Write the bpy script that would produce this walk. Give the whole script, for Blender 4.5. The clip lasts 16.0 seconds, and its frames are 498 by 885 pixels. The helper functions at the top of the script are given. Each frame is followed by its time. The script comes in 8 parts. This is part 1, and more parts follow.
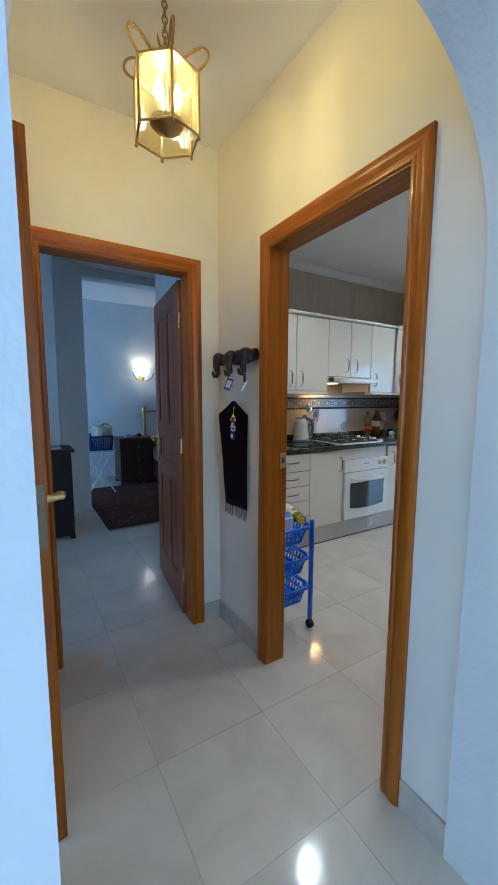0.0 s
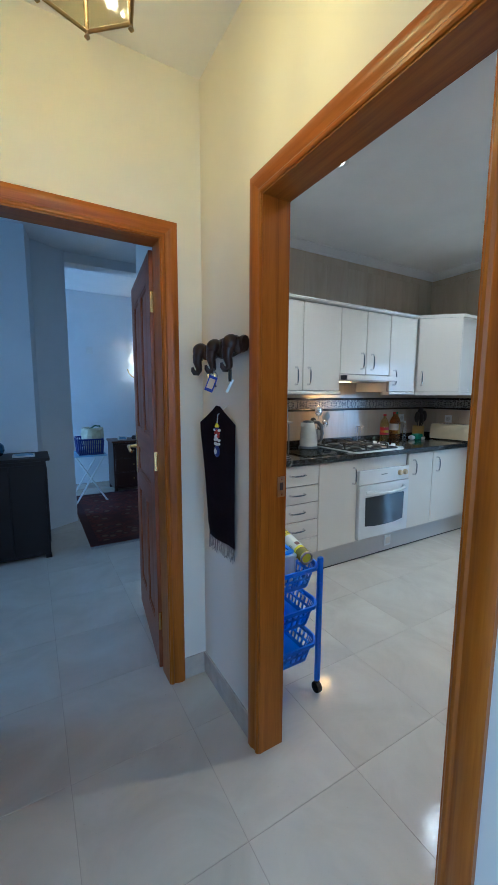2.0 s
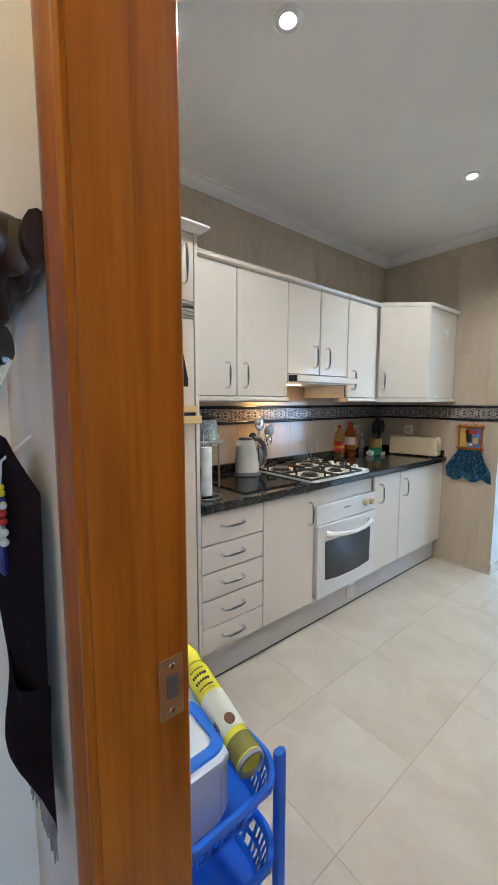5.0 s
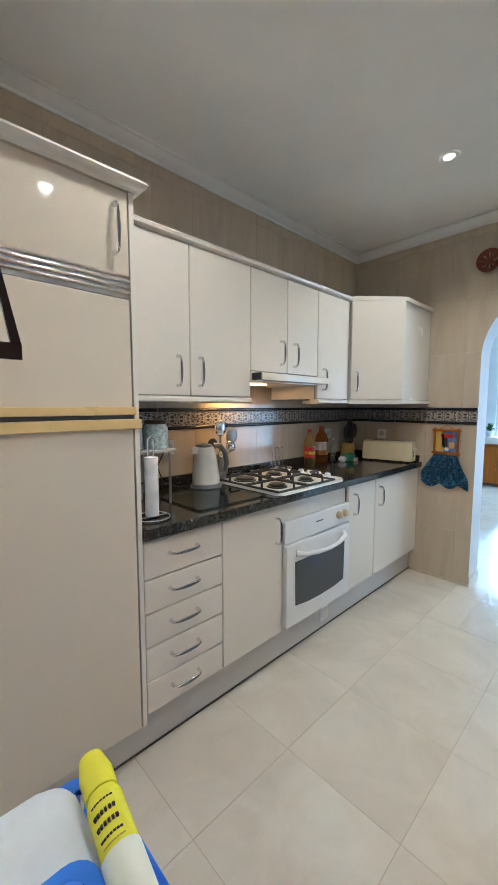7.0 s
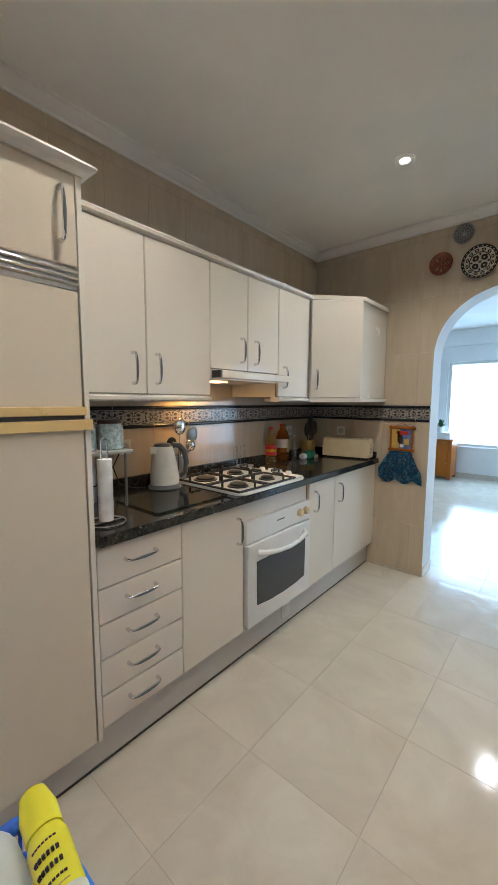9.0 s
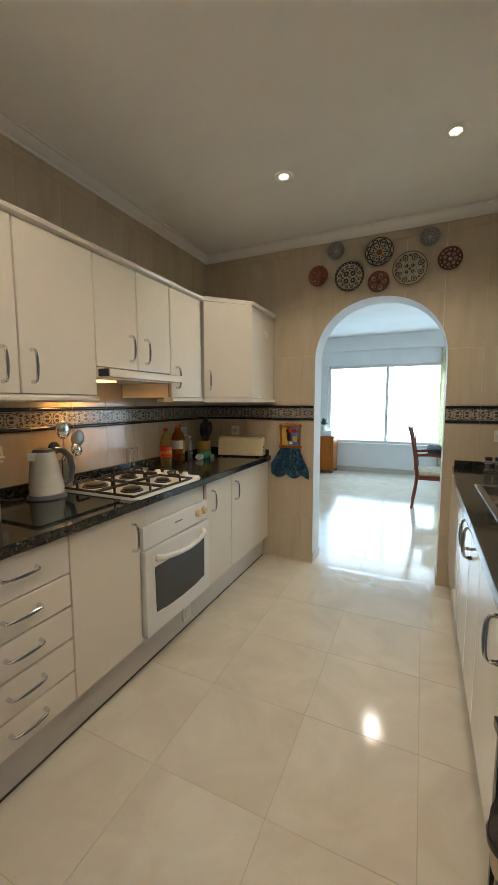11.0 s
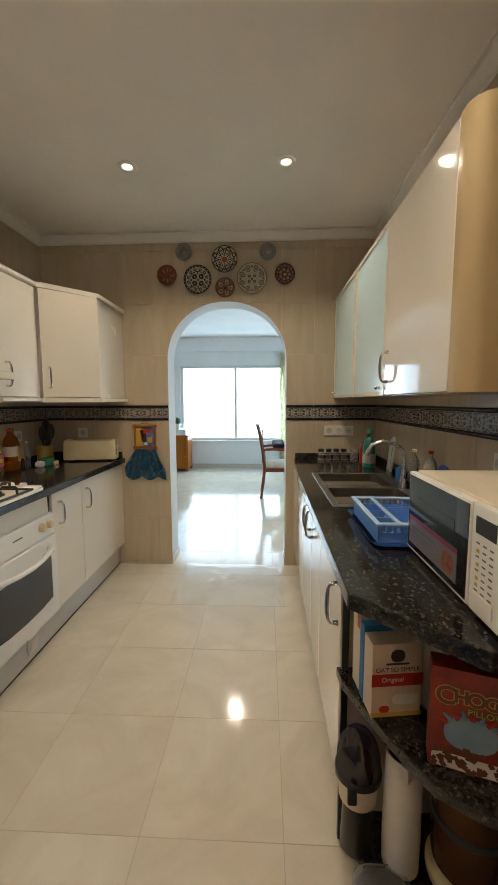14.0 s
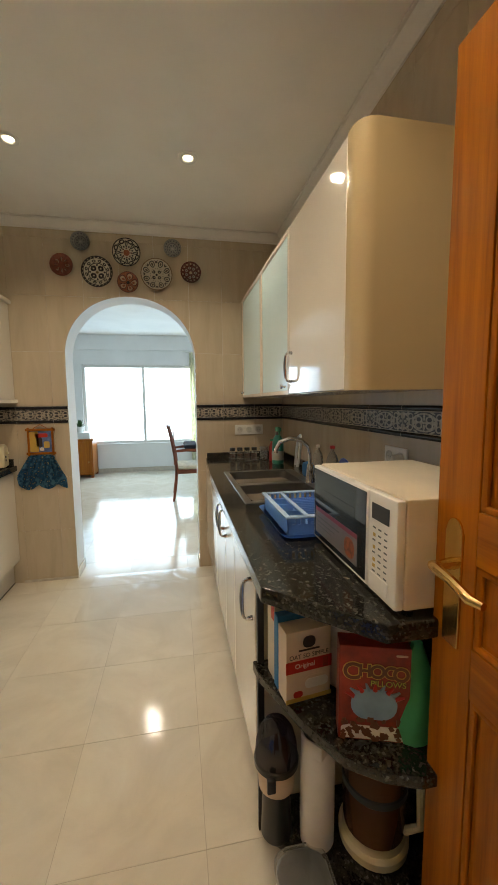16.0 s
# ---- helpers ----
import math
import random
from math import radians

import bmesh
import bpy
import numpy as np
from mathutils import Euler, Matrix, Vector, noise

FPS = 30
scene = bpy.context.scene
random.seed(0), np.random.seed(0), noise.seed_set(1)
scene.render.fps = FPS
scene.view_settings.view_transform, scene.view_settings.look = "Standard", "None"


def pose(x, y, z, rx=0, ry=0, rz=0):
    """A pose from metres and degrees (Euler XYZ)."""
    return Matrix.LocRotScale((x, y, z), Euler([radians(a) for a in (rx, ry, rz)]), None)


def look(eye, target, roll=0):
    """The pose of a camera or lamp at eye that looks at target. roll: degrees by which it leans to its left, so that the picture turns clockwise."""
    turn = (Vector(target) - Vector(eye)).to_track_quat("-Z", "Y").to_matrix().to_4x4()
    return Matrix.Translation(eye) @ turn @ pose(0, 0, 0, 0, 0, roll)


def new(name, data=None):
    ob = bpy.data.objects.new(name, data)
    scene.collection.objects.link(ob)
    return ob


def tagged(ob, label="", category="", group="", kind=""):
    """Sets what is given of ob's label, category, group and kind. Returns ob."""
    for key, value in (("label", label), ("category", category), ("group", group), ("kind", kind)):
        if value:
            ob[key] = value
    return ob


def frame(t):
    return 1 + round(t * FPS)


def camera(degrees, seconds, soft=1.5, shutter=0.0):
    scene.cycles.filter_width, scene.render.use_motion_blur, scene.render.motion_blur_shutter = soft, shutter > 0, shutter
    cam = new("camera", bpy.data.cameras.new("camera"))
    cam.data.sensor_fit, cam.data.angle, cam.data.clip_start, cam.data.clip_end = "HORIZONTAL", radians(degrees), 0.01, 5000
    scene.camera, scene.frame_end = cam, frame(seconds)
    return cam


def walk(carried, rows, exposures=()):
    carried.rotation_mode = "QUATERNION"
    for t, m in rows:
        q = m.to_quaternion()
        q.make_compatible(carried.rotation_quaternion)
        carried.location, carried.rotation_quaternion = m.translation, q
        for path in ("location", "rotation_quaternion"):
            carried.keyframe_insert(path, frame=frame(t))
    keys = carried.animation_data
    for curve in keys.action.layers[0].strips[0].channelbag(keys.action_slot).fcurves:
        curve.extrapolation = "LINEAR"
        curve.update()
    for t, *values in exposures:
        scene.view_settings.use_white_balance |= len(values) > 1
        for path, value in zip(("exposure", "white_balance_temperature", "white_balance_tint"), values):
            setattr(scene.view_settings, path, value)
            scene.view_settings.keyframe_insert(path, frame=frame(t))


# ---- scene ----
cam = camera(66.9, 16.0, soft=0.9)
PATH = [
    (0, (0.163, 0.363, 1.342), (1.2, 2.056, 1.107), 0.2),
    (0.5, (0.197, 0.377, 1.336), (1.229, 2.074, 1.096), 0.2),
    (1, (0.264, 0.449, 1.344), (1.283, 2.152, 1.097), 0.2),
    (1.5, (0.363, 0.587, 1.358), (1.368, 2.299, 1.111), 0.2),
    (2, (0.48, 0.726, 1.366), (1.475, 2.444, 1.119), 0.2),
    (2.5, (0.628, 0.875, 1.358), (1.617, 2.596, 1.121), 0.2),
    (3, (0.74, 0.966, 1.351), (1.724, 2.692, 1.124), 0.3),
    (3.5, (0.827, 1.075, 1.352), (1.809, 2.803, 1.128), 0.3),
    (4, (0.899, 1.219, 1.359), (1.932, 2.918, 1.145), 0.1),
    (4.5, (0.975, 1.345, 1.376), (2.145, 2.953, 1.158), -0.0),
    (7, (1.293, 1.622, 1.36), (2.674, 3.057, 1.168), -0.0),
    (7.5, (1.306, 1.631, 1.359), (2.713, 3.04, 1.166), -0.1),
    (8, (1.314, 1.633, 1.364), (2.724, 3.038, 1.166), -0.0),
    (10.5, (1.332, 1.643, 1.386), (3.085, 2.581, 1.166), 0.1),
    (11, (1.329, 1.632, 1.368), (3.136, 2.463, 1.161), -0.1),
    (11.5, (1.327, 1.648, 1.368), (3.186, 2.355, 1.159), -0.0),
    (12, (1.323, 1.651, 1.373), (3.223, 2.237, 1.16), -0.2),
    (12.5, (1.322, 1.649, 1.373), (3.255, 2.115, 1.159), -0.2),
    (13, (1.324, 1.648, 1.373), (3.283, 1.991, 1.159), -0.1),
    (13.5, (1.32, 1.651, 1.377), (3.296, 1.867, 1.16), -0.1),
    (14, (1.32, 1.649, 1.375), (3.306, 1.739, 1.16), -0.2),
    (14.5, (1.318, 1.648, 1.374), (3.307, 1.613, 1.161), -0.3),
    (15, (1.318, 1.65, 1.378), (3.3, 1.49, 1.16), -0.3),
    (15.5, (1.323, 1.647, 1.379), (3.29, 1.361, 1.158), -0.5),
    (16, (1.334, 1.64, 1.367), (3.288, 1.27, 1.153), -0.6),
]
EXPOSURES = [(0, 0.26, 4650, 4), (1, 0.32, 4250, 3), (2.2, 0.44, 4400, 3), (3, 0.72, 4850, 5), (3.8, 0.76, 4850, 7), (4.6, 0.8, 4950, 8), (7, 0.66, 5050, 7), (8.2, 0.58, 5150, 8), (10.5, 0.18, 6150, 8), (12, 0.16, 6500, 9), (14, 0.2, 6550, 9), (16, 0.28, 6950, 9)]
walk(cam, [(t, look(eye, target, roll)) for t, eye, target, roll in PATH], EXPOSURES)


# ---- world and lights ----
world = bpy.data.worlds.new("sky")
scene.world = world
world.use_nodes = True
sky = world.node_tree.nodes.new("ShaderNodeTexSky")
sky.sky_type, sky.sun_disc, sky.sun_elevation, sky.sun_rotation = "NISHITA", False, radians(48), radians(150)
world.node_tree.links.new(sky.outputs[0], world.node_tree.nodes["Background"].inputs[0])
world.node_tree.nodes["Background"].inputs[1].default_value = 0.13


def lamp(name, kind, at, energy, colour, size=0.1, target=None, **more):
    data = bpy.data.lights.new(name, kind)
    data.energy, data.color = energy, colour
    if kind in ("POINT", "SPOT"):
        data.shadow_soft_size = size
    if kind == "AREA":
        data.size = size
    for key, value in more.items():
        if key == "size_y":
            data.shape, data.size_y = "RECTANGLE", value
        if key == "spot":
            data.spot_size, data.spot_blend = radians(value), 0.6
        if key == "angle":
            data.angle = radians(value)
    ob = new(name, data)
    ob.matrix_basis = look(at, target or (at[0], at[1] + 0.001, at[2] - 1))
    return ob


# sun high over the valley behind the house; sky light through the windows, some of them added
lamp("sun", "SUN", (0, -20, 20), 3.0, (1.0, 0.95, 0.88), target=(6.0, -12.0, 8.0), angle=0.5)
lamp("window_light_dining", "AREA", (9.06, 2.0, 1.34), 48, (0.46, 0.72, 1.0), 3.2, (5.0, 2.0, 1.1), size_y=1.5)
# added lamp at an unseen side window, brightens the arch jamb and cabinet doors
lamp("window_light_terrace", "AREA", (7.5, -1.36, 1.25), 22, (0.44, 0.70, 1.0), 2.2, (5.6, 2.4, 0.9), size_y=1.8)
lamp("window_light_bedroom", "AREA", (-2.9, 5.85, 1.5), 48, (0.42, 0.66, 1.0), 0.9, (1.6, 5.7, 1.2), size_y=1.3)
# added unseen source that brightens the lobby and the bedroom door leaf
lamp("window_light_lobby", "AREA", (-2.9, 3.6, 1.5), 15, (0.36, 0.61, 1.0), 1.5, (0.9, 3.7, 1.2), size_y=1.3)
# added lamp out of view, lifts the dark face of the ajar side door
lamp("window_light_side_room", "AREA", (-3.05, 1.7, 1.5), 18, (0.80, 0.90, 1.0), 0.8, (0.1, 1.9, 1.0), size_y=1.1)
lamp("window_light_living", "AREA", (0.3, -3.0, 1.5), 22, (0.66, 0.82, 1.0), 2.2, (0.4, 0.5, 1.3), size_y=1.8)
# added from the left behind the walker to brighten the right arch reveal
lamp("window_light_living_side", "AREA", (-3.0, -1.3, 1.55), 38, (0.55, 0.76, 1.0), 1.5, (1.1, 0.7, 1.1), size_y=1.2)
WARM = (1.0, 0.70, 0.27)
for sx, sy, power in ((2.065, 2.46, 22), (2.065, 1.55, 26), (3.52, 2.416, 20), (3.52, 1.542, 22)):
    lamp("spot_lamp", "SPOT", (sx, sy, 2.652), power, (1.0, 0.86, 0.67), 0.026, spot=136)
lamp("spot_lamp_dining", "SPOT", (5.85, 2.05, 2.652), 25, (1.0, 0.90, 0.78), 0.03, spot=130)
lamp("hood_lamp", "AREA", (2.86, 3.35, 1.474), 1.7, (1.0, 0.50, 0.13), 0.12, size_y=0.08)
for ang in (90, 210, 330):
    lamp("lantern_bulb", "POINT", (0.619 + 0.035 * math.cos(radians(ang)), 1.612 + 0.035 * math.sin(radians(ang)), 2.285), 3.1, WARM, 0.014)
lamp("sconce_bulb", "POINT", (1.93, 6.50, 1.74), 2.4, (1.0, 0.78, 0.5), 0.03)

# ---- materials ----


def material(name, colour=(0.8, 0.8, 0.8), rough=0.5, metal=0.0, spec=0.5, coat=0.0):
    m = bpy.data.materials.new(name)
    m.use_nodes = True
    b = m.node_tree.nodes["Principled BSDF"]
    b.inputs["Base Color"].default_value = (*colour, 1)
    b.inputs["Roughness"].default_value, b.inputs["Metallic"].default_value = rough, metal
    b.inputs["Specular IOR Level"].default_value, b.inputs["Coat Weight"].default_value = spec, coat
    b.inputs["Coat Roughness"].default_value = 0.05
    return m


def node(m, kind, **inputs):
    n = m.node_tree.nodes.new(kind)
    for key, value in inputs.items():
        n.inputs[key.replace("_", " ")].default_value = value
    return n


def wire(m, a, b):
    m.node_tree.links.new(a, b)


def bsdf(m):
    return m.node_tree.nodes["Principled BSDF"]


def coords(m, scale=(1, 1, 1), source="Object", rot=(0, 0, 0)):
    c = node(m, "ShaderNodeTexCoord")
    p = node(m, "ShaderNodeMapping")
    p.inputs["Scale"].default_value = scale
    p.inputs["Rotation"].default_value = rot
    if source == "World":
        g = node(m, "ShaderNodeNewGeometry")
        wire(m, g.outputs["Position"], p.inputs["Vector"])
    else:
        wire(m, c.outputs[source], p.inputs["Vector"])
    return p.outputs[0]


def grain(m, vec, scale, detail=4.0, rough=0.55, distortion=0.0):
    n = node(m, "ShaderNodeTexNoise", Scale=scale, Detail=detail, Roughness=rough, Distortion=distortion)
    wire(m, vec, n.inputs["Vector"])
    return n.outputs["Fac"]


def ramp(m, fac, stops):
    r = node(m, "ShaderNodeValToRGB")
    while len(r.color_ramp.elements) < len(stops):
        r.color_ramp.elements.new(0.5)
    for e, (p, c) in zip(r.color_ramp.elements, stops):
        e.position, e.color = p, (*c, 1)
    wire(m, fac, r.inputs["Fac"])
    return r.outputs["Color"]


def bump(m, height, strength, distance=0.002):
    b = node(m, "ShaderNodeBump", Strength=strength, Distance=distance)
    wire(m, height, b.inputs["Height"])
    wire(m, b.outputs[0], bsdf(m).inputs["Normal"])


def math_node(m, op, a, b=None):
    n = node(m, "ShaderNodeMath")
    n.operation = op
    for k, v in ((0, a), (1, b)):
        if v is None:
            continue
        if isinstance(v, (int, float)):
            n.inputs[k].default_value = v
        else:
            wire(m, v, n.inputs[k])
    return n.outputs[0]


def mix_colour(m, fac, a, b, blend="MIX"):
    n = node(m, "ShaderNodeMix")
    n.data_type, n.blend_type = "RGBA", blend
    for sock, v in ((n.inputs[0], fac), (n.inputs[6], a), (n.inputs[7], b)):
        if isinstance(v, (int, float)):
            sock.default_value = v
        elif isinstance(v, tuple):
            sock.default_value = (*v, 1)
        else:
            wire(m, v, sock)
    return n.outputs[2]


def rough_vary(m, vec, scale, low, high):
    f = grain(m, vec, scale, 5)
    r = node(m, "ShaderNodeMapRange")
    r.inputs["From Min"].default_value, r.inputs["From Max"].default_value = 0.3, 0.7
    r.inputs["To Min"].default_value, r.inputs["To Max"].default_value = low, high
    wire(m, f, r.inputs["Value"])
    wire(m, r.outputs[0], bsdf(m).inputs["Roughness"])


def plaster(name, colour, relief=0.25, size=60):
    m = material(name, colour, 0.75, spec=0.3)
    v = coords(m, source="World")
    c2 = tuple(c * 0.93 for c in colour)
    wire(m, ramp(m, grain(m, v, 1.7, 5), [(0.35, c2), (0.65, colour)]), bsdf(m).inputs["Base Color"])
    bump(m, grain(m, v, size, 3), relief, 0.003)
    return m


def varnished(name, along, dark=(0.19, 0.046, 0.002), light=(0.46, 0.147, 0.006)):
    stretch = {"x": (0.9, 22, 22), "y": (22, 0.9, 22), "z": (22, 22, 0.9)}[along]
    m = material(name, light, 0.34, spec=0.28, coat=0.05)
    v = coords(m, stretch)
    g1 = grain(m, v, 1.3, 6, 0.6, 0.6)
    base = ramp(m, g1, [(0.28, dark), (0.47, tuple(0.5 * (a + b) for a, b in zip(dark, light))), (0.72, light)])
    v2 = coords(m, tuple(6 * c for c in stretch))
    fine = grain(m, v2, 1.5, 3)
    wire(m, mix_colour(m, 0.25, base, ramp(m, fine, [(0.3, dark), (0.7, light)])), bsdf(m).inputs["Base Color"])
    bump(m, fine, 0.06, 0.001)
    return m


def lacquer(name, colour, rough=0.14, uneven=1.0):
    m = material(name, colour, rough, spec=0.45, coat=0.2)
    v = coords(m)
    wire(m, ramp(m, grain(m, v, 2.5, 4), [(0.3, tuple(c * (1 - 0.035 * uneven) for c in colour)), (0.7, colour)]), bsdf(m).inputs["Base Color"])
    rough_vary(m, v, 6, rough * (1 - 0.2 * uneven), rough * (1 + 0.4 * uneven))
    bump(m, grain(m, v, 14, 2), 0.03, 0.001)
    return m


WALL = plaster("hall_paint", (0.84, 0.79, 0.69), 0.12, 45)
STUCCO = plaster("stucco", (0.78, 0.77, 0.75), 1.0, 48)
WHITE_WALL = plaster("white_paint", (0.80, 0.80, 0.79), 0.12, 50)
CEILING = plaster("ceiling_paint", (0.89, 0.87, 0.83), 0.08, 50)
CORNICE = plaster("cornice_plaster", (0.82, 0.80, 0.77), 0.05, 40)
WOOD_X, WOOD_Y, WOOD_Z = (varnished("varnished_wood_" + a, a) for a in "xyz")
# darker copy of the wood: shade on the bedroom door, tone of tenons and feet
DARK_WOOD_X, DARK_WOOD_Z = (varnished("dark_and_shaded_wood_" + a, a, (0.16, 0.042, 0.016), (0.36, 0.115, 0.045)) for a in "xz")
CABINET = lacquer("cream_lacquer", (0.76, 0.69, 0.585), 0.06, 0.4)
CABINET_EDGE = lacquer("cream_lacquer_profile", (0.76, 0.70, 0.60), 0.2)
FRIDGE_TRIM = lacquer("yellowed_plastic", (0.72, 0.52, 0.22), 0.3)
FRIDGE_PANEL = lacquer("beige_laminate", (0.69, 0.605, 0.47), 0.06, 0.25)
# dark tone behind the fronts, puts the shade of the seams into colour
SEAM_SHADE = material("seam_shade_dark", (0.16, 0.13, 0.10), 0.6)
PLINTH = lacquer("plinth_grey", (0.57, 0.53, 0.48), 0.3, 0.2)
# near-black that stands for shade in the plinth gap and the latch hole
SHADE_DARK = material("shade_dark", (0.075, 0.065, 0.055), 0.7)
CHROME = material("brushed_chrome", (0.74, 0.74, 0.74), 0.18, 1.0)
# dark grey for the shade on handles and for small prints and buttons
SHADE_AND_PRINT_GREY = material("shade_and_print_grey", (0.10, 0.11, 0.12), 0.3)
STEEL = material("stainless_steel", (0.36, 0.35, 0.33), 0.36, 1.0)
LOCK_STEEL = material("worn_lock_steel", (0.24, 0.19, 0.12), 0.5, 1.0)
BRASS = material("polished_brass", (0.78, 0.55, 0.22), 0.2, 1.0)
STRIKE = material("dull_brass", (0.60, 0.46, 0.26), 0.38, 1.0)
IRON = material("black_iron", (0.015, 0.015, 0.016), 0.4)
ENAMEL = lacquer("white_enamel", (0.78, 0.77, 0.74), 0.12)
OVEN_KNOB = lacquer("beige_knob", (0.60, 0.47, 0.28), 0.3)
BLACK = material("black_plastic", (0.012, 0.012, 0.014), 0.3)
OVEN_GLASS = material("oven_glass", (0.035, 0.04, 0.045), 0.06, spec=0.6)


def granite_material():
    m = material("dark_granite", (0.02, 0.02, 0.02), 0.1, spec=0.5)
    v = coords(m, source="World")
    vor = node(m, "ShaderNodeTexVoronoi", Scale=170.0, Randomness=1.0)
    wire(m, v, vor.inputs["Vector"])
    cell = node(m, "ShaderNodeSeparateColor")
    wire(m, vor.outputs["Color"], cell.inputs[0])
    spots = ramp(m, cell.outputs[0], [(0.50, (0.007, 0.008, 0.008)), (0.74, (0.024, 0.023, 0.019)), (0.90, (0.060, 0.057, 0.048)), (0.99, (0.125, 0.125, 0.112))])
    patch = grain(m, v, 48, 6)
    wire(m, mix_colour(m, 0.45, spots, ramp(m, patch, [(0.42, (0.006, 0.006, 0.006)), (0.66, (0.062, 0.054, 0.042))]), "MIX"), bsdf(m).inputs["Base Color"])
    rough_vary(m, v, 9, 0.07, 0.15)
    return m


GRANITE = granite_material()


def wall_tile_material():
    m = material("beige_wall_tile", (0.6, 0.5, 0.4), 0.12, spec=0.5)
    info = node(m, "ShaderNodeObjectInfo")
    v = coords(m, (9, 9, 1.3), "World")
    shift = node(m, "ShaderNodeVectorMath")
    shift.operation = "ADD"
    wire(m, v, shift.inputs[0])
    wire(m, math_node(m, "MULTIPLY", info.outputs["Random"], 30.0), shift.inputs[1])
    g = grain(m, shift.outputs[0], 1.2, 6, 0.6, 0.8)
    streak = ramp(m, g, [(0.28, (0.48, 0.395, 0.285)), (0.5, (0.53, 0.44, 0.325)), (0.75, (0.575, 0.485, 0.365))])
    tone = ramp(m, info.outputs["Random"], [(0.0, (0.96, 0.96, 0.96)), (1.0, (1.0, 1.0, 1.0))])
    wire(m, mix_colour(m, 1.0, streak, tone, "MULTIPLY"), bsdf(m).inputs["Base Color"])
    rough_vary(m, v, 3, 0.06, 0.13)
    return m


def floor_tile_material():
    m = material("cream_floor_tile", (0.7, 0.63, 0.5), 0.1, spec=0.5)
    info = node(m, "ShaderNodeObjectInfo")
    v = coords(m, (1, 1, 1), "World")
    shift = node(m, "ShaderNodeVectorMath")
    shift.operation = "ADD"
    wire(m, v, shift.inputs[0])
    wire(m, math_node(m, "MULTIPLY", info.outputs["Random"], 40.0), shift.inputs[1])
    cloud = ramp(m, grain(m, shift.outputs[0], 2.6, 6, 0.6, 1.2), [(0.3, (0.59, 0.52, 0.41)), (0.55, (0.665, 0.595, 0.48)), (0.75, (0.71, 0.65, 0.535))])
    fleck = ramp(m, grain(m, v, 130, 2), [(0.72, (1, 1, 1)), (0.80, (0.72, 0.64, 0.54))])
    wire(m, mix_colour(m, 1.0, cloud, fleck, "MULTIPLY"), bsdf(m).inputs["Base Color"])
    rough_vary(m, v, 5, 0.08, 0.135)
    bump(m, grain(m, v, 15, 2), 0.22, 0.001)
    return m


WALL_TILE, FLOOR_TILE = wall_tile_material(), floor_tile_material()
GROUT = plaster("wall_grout", (0.60, 0.50, 0.38), 0.1, 200)
FLOOR_GROUT = plaster("floor_grout", (0.50, 0.43, 0.335), 0.1, 200)


def clear_glass(name, colour=(0.9, 0.95, 0.93), gloss=0.10, rough=0.02):
    m = bpy.data.materials.new(name)
    m.use_nodes = True
    t = m.node_tree
    for n in list(t.nodes):
        if n.type == "BSDF_PRINCIPLED":
            t.nodes.remove(n)
    out = t.nodes["Material Output"]
    see = node(m, "ShaderNodeBsdfTransparent")
    see.inputs[0].default_value = (*colour, 1)
    shine = node(m, "ShaderNodeBsdfGlossy")
    shine.inputs["Roughness"].default_value = rough
    mix = node(m, "ShaderNodeMixShader")
    mix.inputs[0].default_value = gloss
    wire(m, see.outputs[0], mix.inputs[1])
    wire(m, shine.outputs[0], mix.inputs[2])
    wire(m, mix.outputs[0], out.inputs[0])
    return m


def glowing(name, colour, strength):
    m = material(name, colour, 0.4)
    b = bsdf(m)
    b.inputs["Emission Color"].default_value = (*colour, 1)
    b.inputs["Emission Strength"].default_value = strength
    return m


PANE = clear_glass("window_glass", (0.97, 0.98, 0.98), 0.05)
BULB = glowing("lit_bulb", (1.0, 0.82, 0.5), 30)
SPOT_GLOW = glowing("lit_spot", (1.0, 0.86, 0.62), 12)

# ---- mesh helpers ----


def thing(name, at=(0, 0, 0), label="", category="", group="", kind="", rz=0):
    ob = new(name)
    ob.matrix_basis = pose(*at, 0, 0, rz)
    return tagged(ob, label, category, group, kind)


def mesh_of(name, bm, mat, smooth=True, sharp=35):
    me = bpy.data.meshes.new(name)
    bmesh.ops.recalc_face_normals(bm, faces=bm.faces)
    if smooth:
        for f in bm.faces:
            f.smooth = True
        for e in bm.edges:
            if len(e.link_faces) == 2 and e.calc_face_angle(0) > radians(sharp):
                e.smooth = False
    bm.to_mesh(me)
    bm.free()
    for one in mat if isinstance(mat, (list, tuple)) else [mat]:
        me.materials.append(one)
    if smooth and len(me.polygons) < 700:
        settle_normals(me, sharp)
    return me


def settle_normals(me, sharp):
    """Large faces keep their own direction; only the rounded edges turn, as on a hardened bevel."""
    near = math.cos(radians(sharp))
    sides, corners = [(f.normal.copy(), f.area) for f in me.polygons], [[] for _ in me.vertices]
    for f in me.polygons:
        for v in f.vertices:
            corners[v].append(f.index)
    turned_to = []
    for f in me.polygons:
        n = sides[f.index][0]
        for v in f.vertices:
            total = Vector((0, 0, 0))
            for k in corners[v]:
                m, area = sides[k]
                if n.dot(m) > near:
                    total += m * area
            turned_to.append(total.normalized() if total.length else n)
    me.normals_split_custom_set(turned_to)


def part(name, bm, mat, parent=None, label="", sharp=35):
    ob = new(name, mesh_of(name, bm, mat, True, sharp))
    ob.parent = parent
    return tagged(ob, label)


def structure(name, bm, mat, label, category):
    return tagged(part(name, bm, mat), label, category, kind="structure")


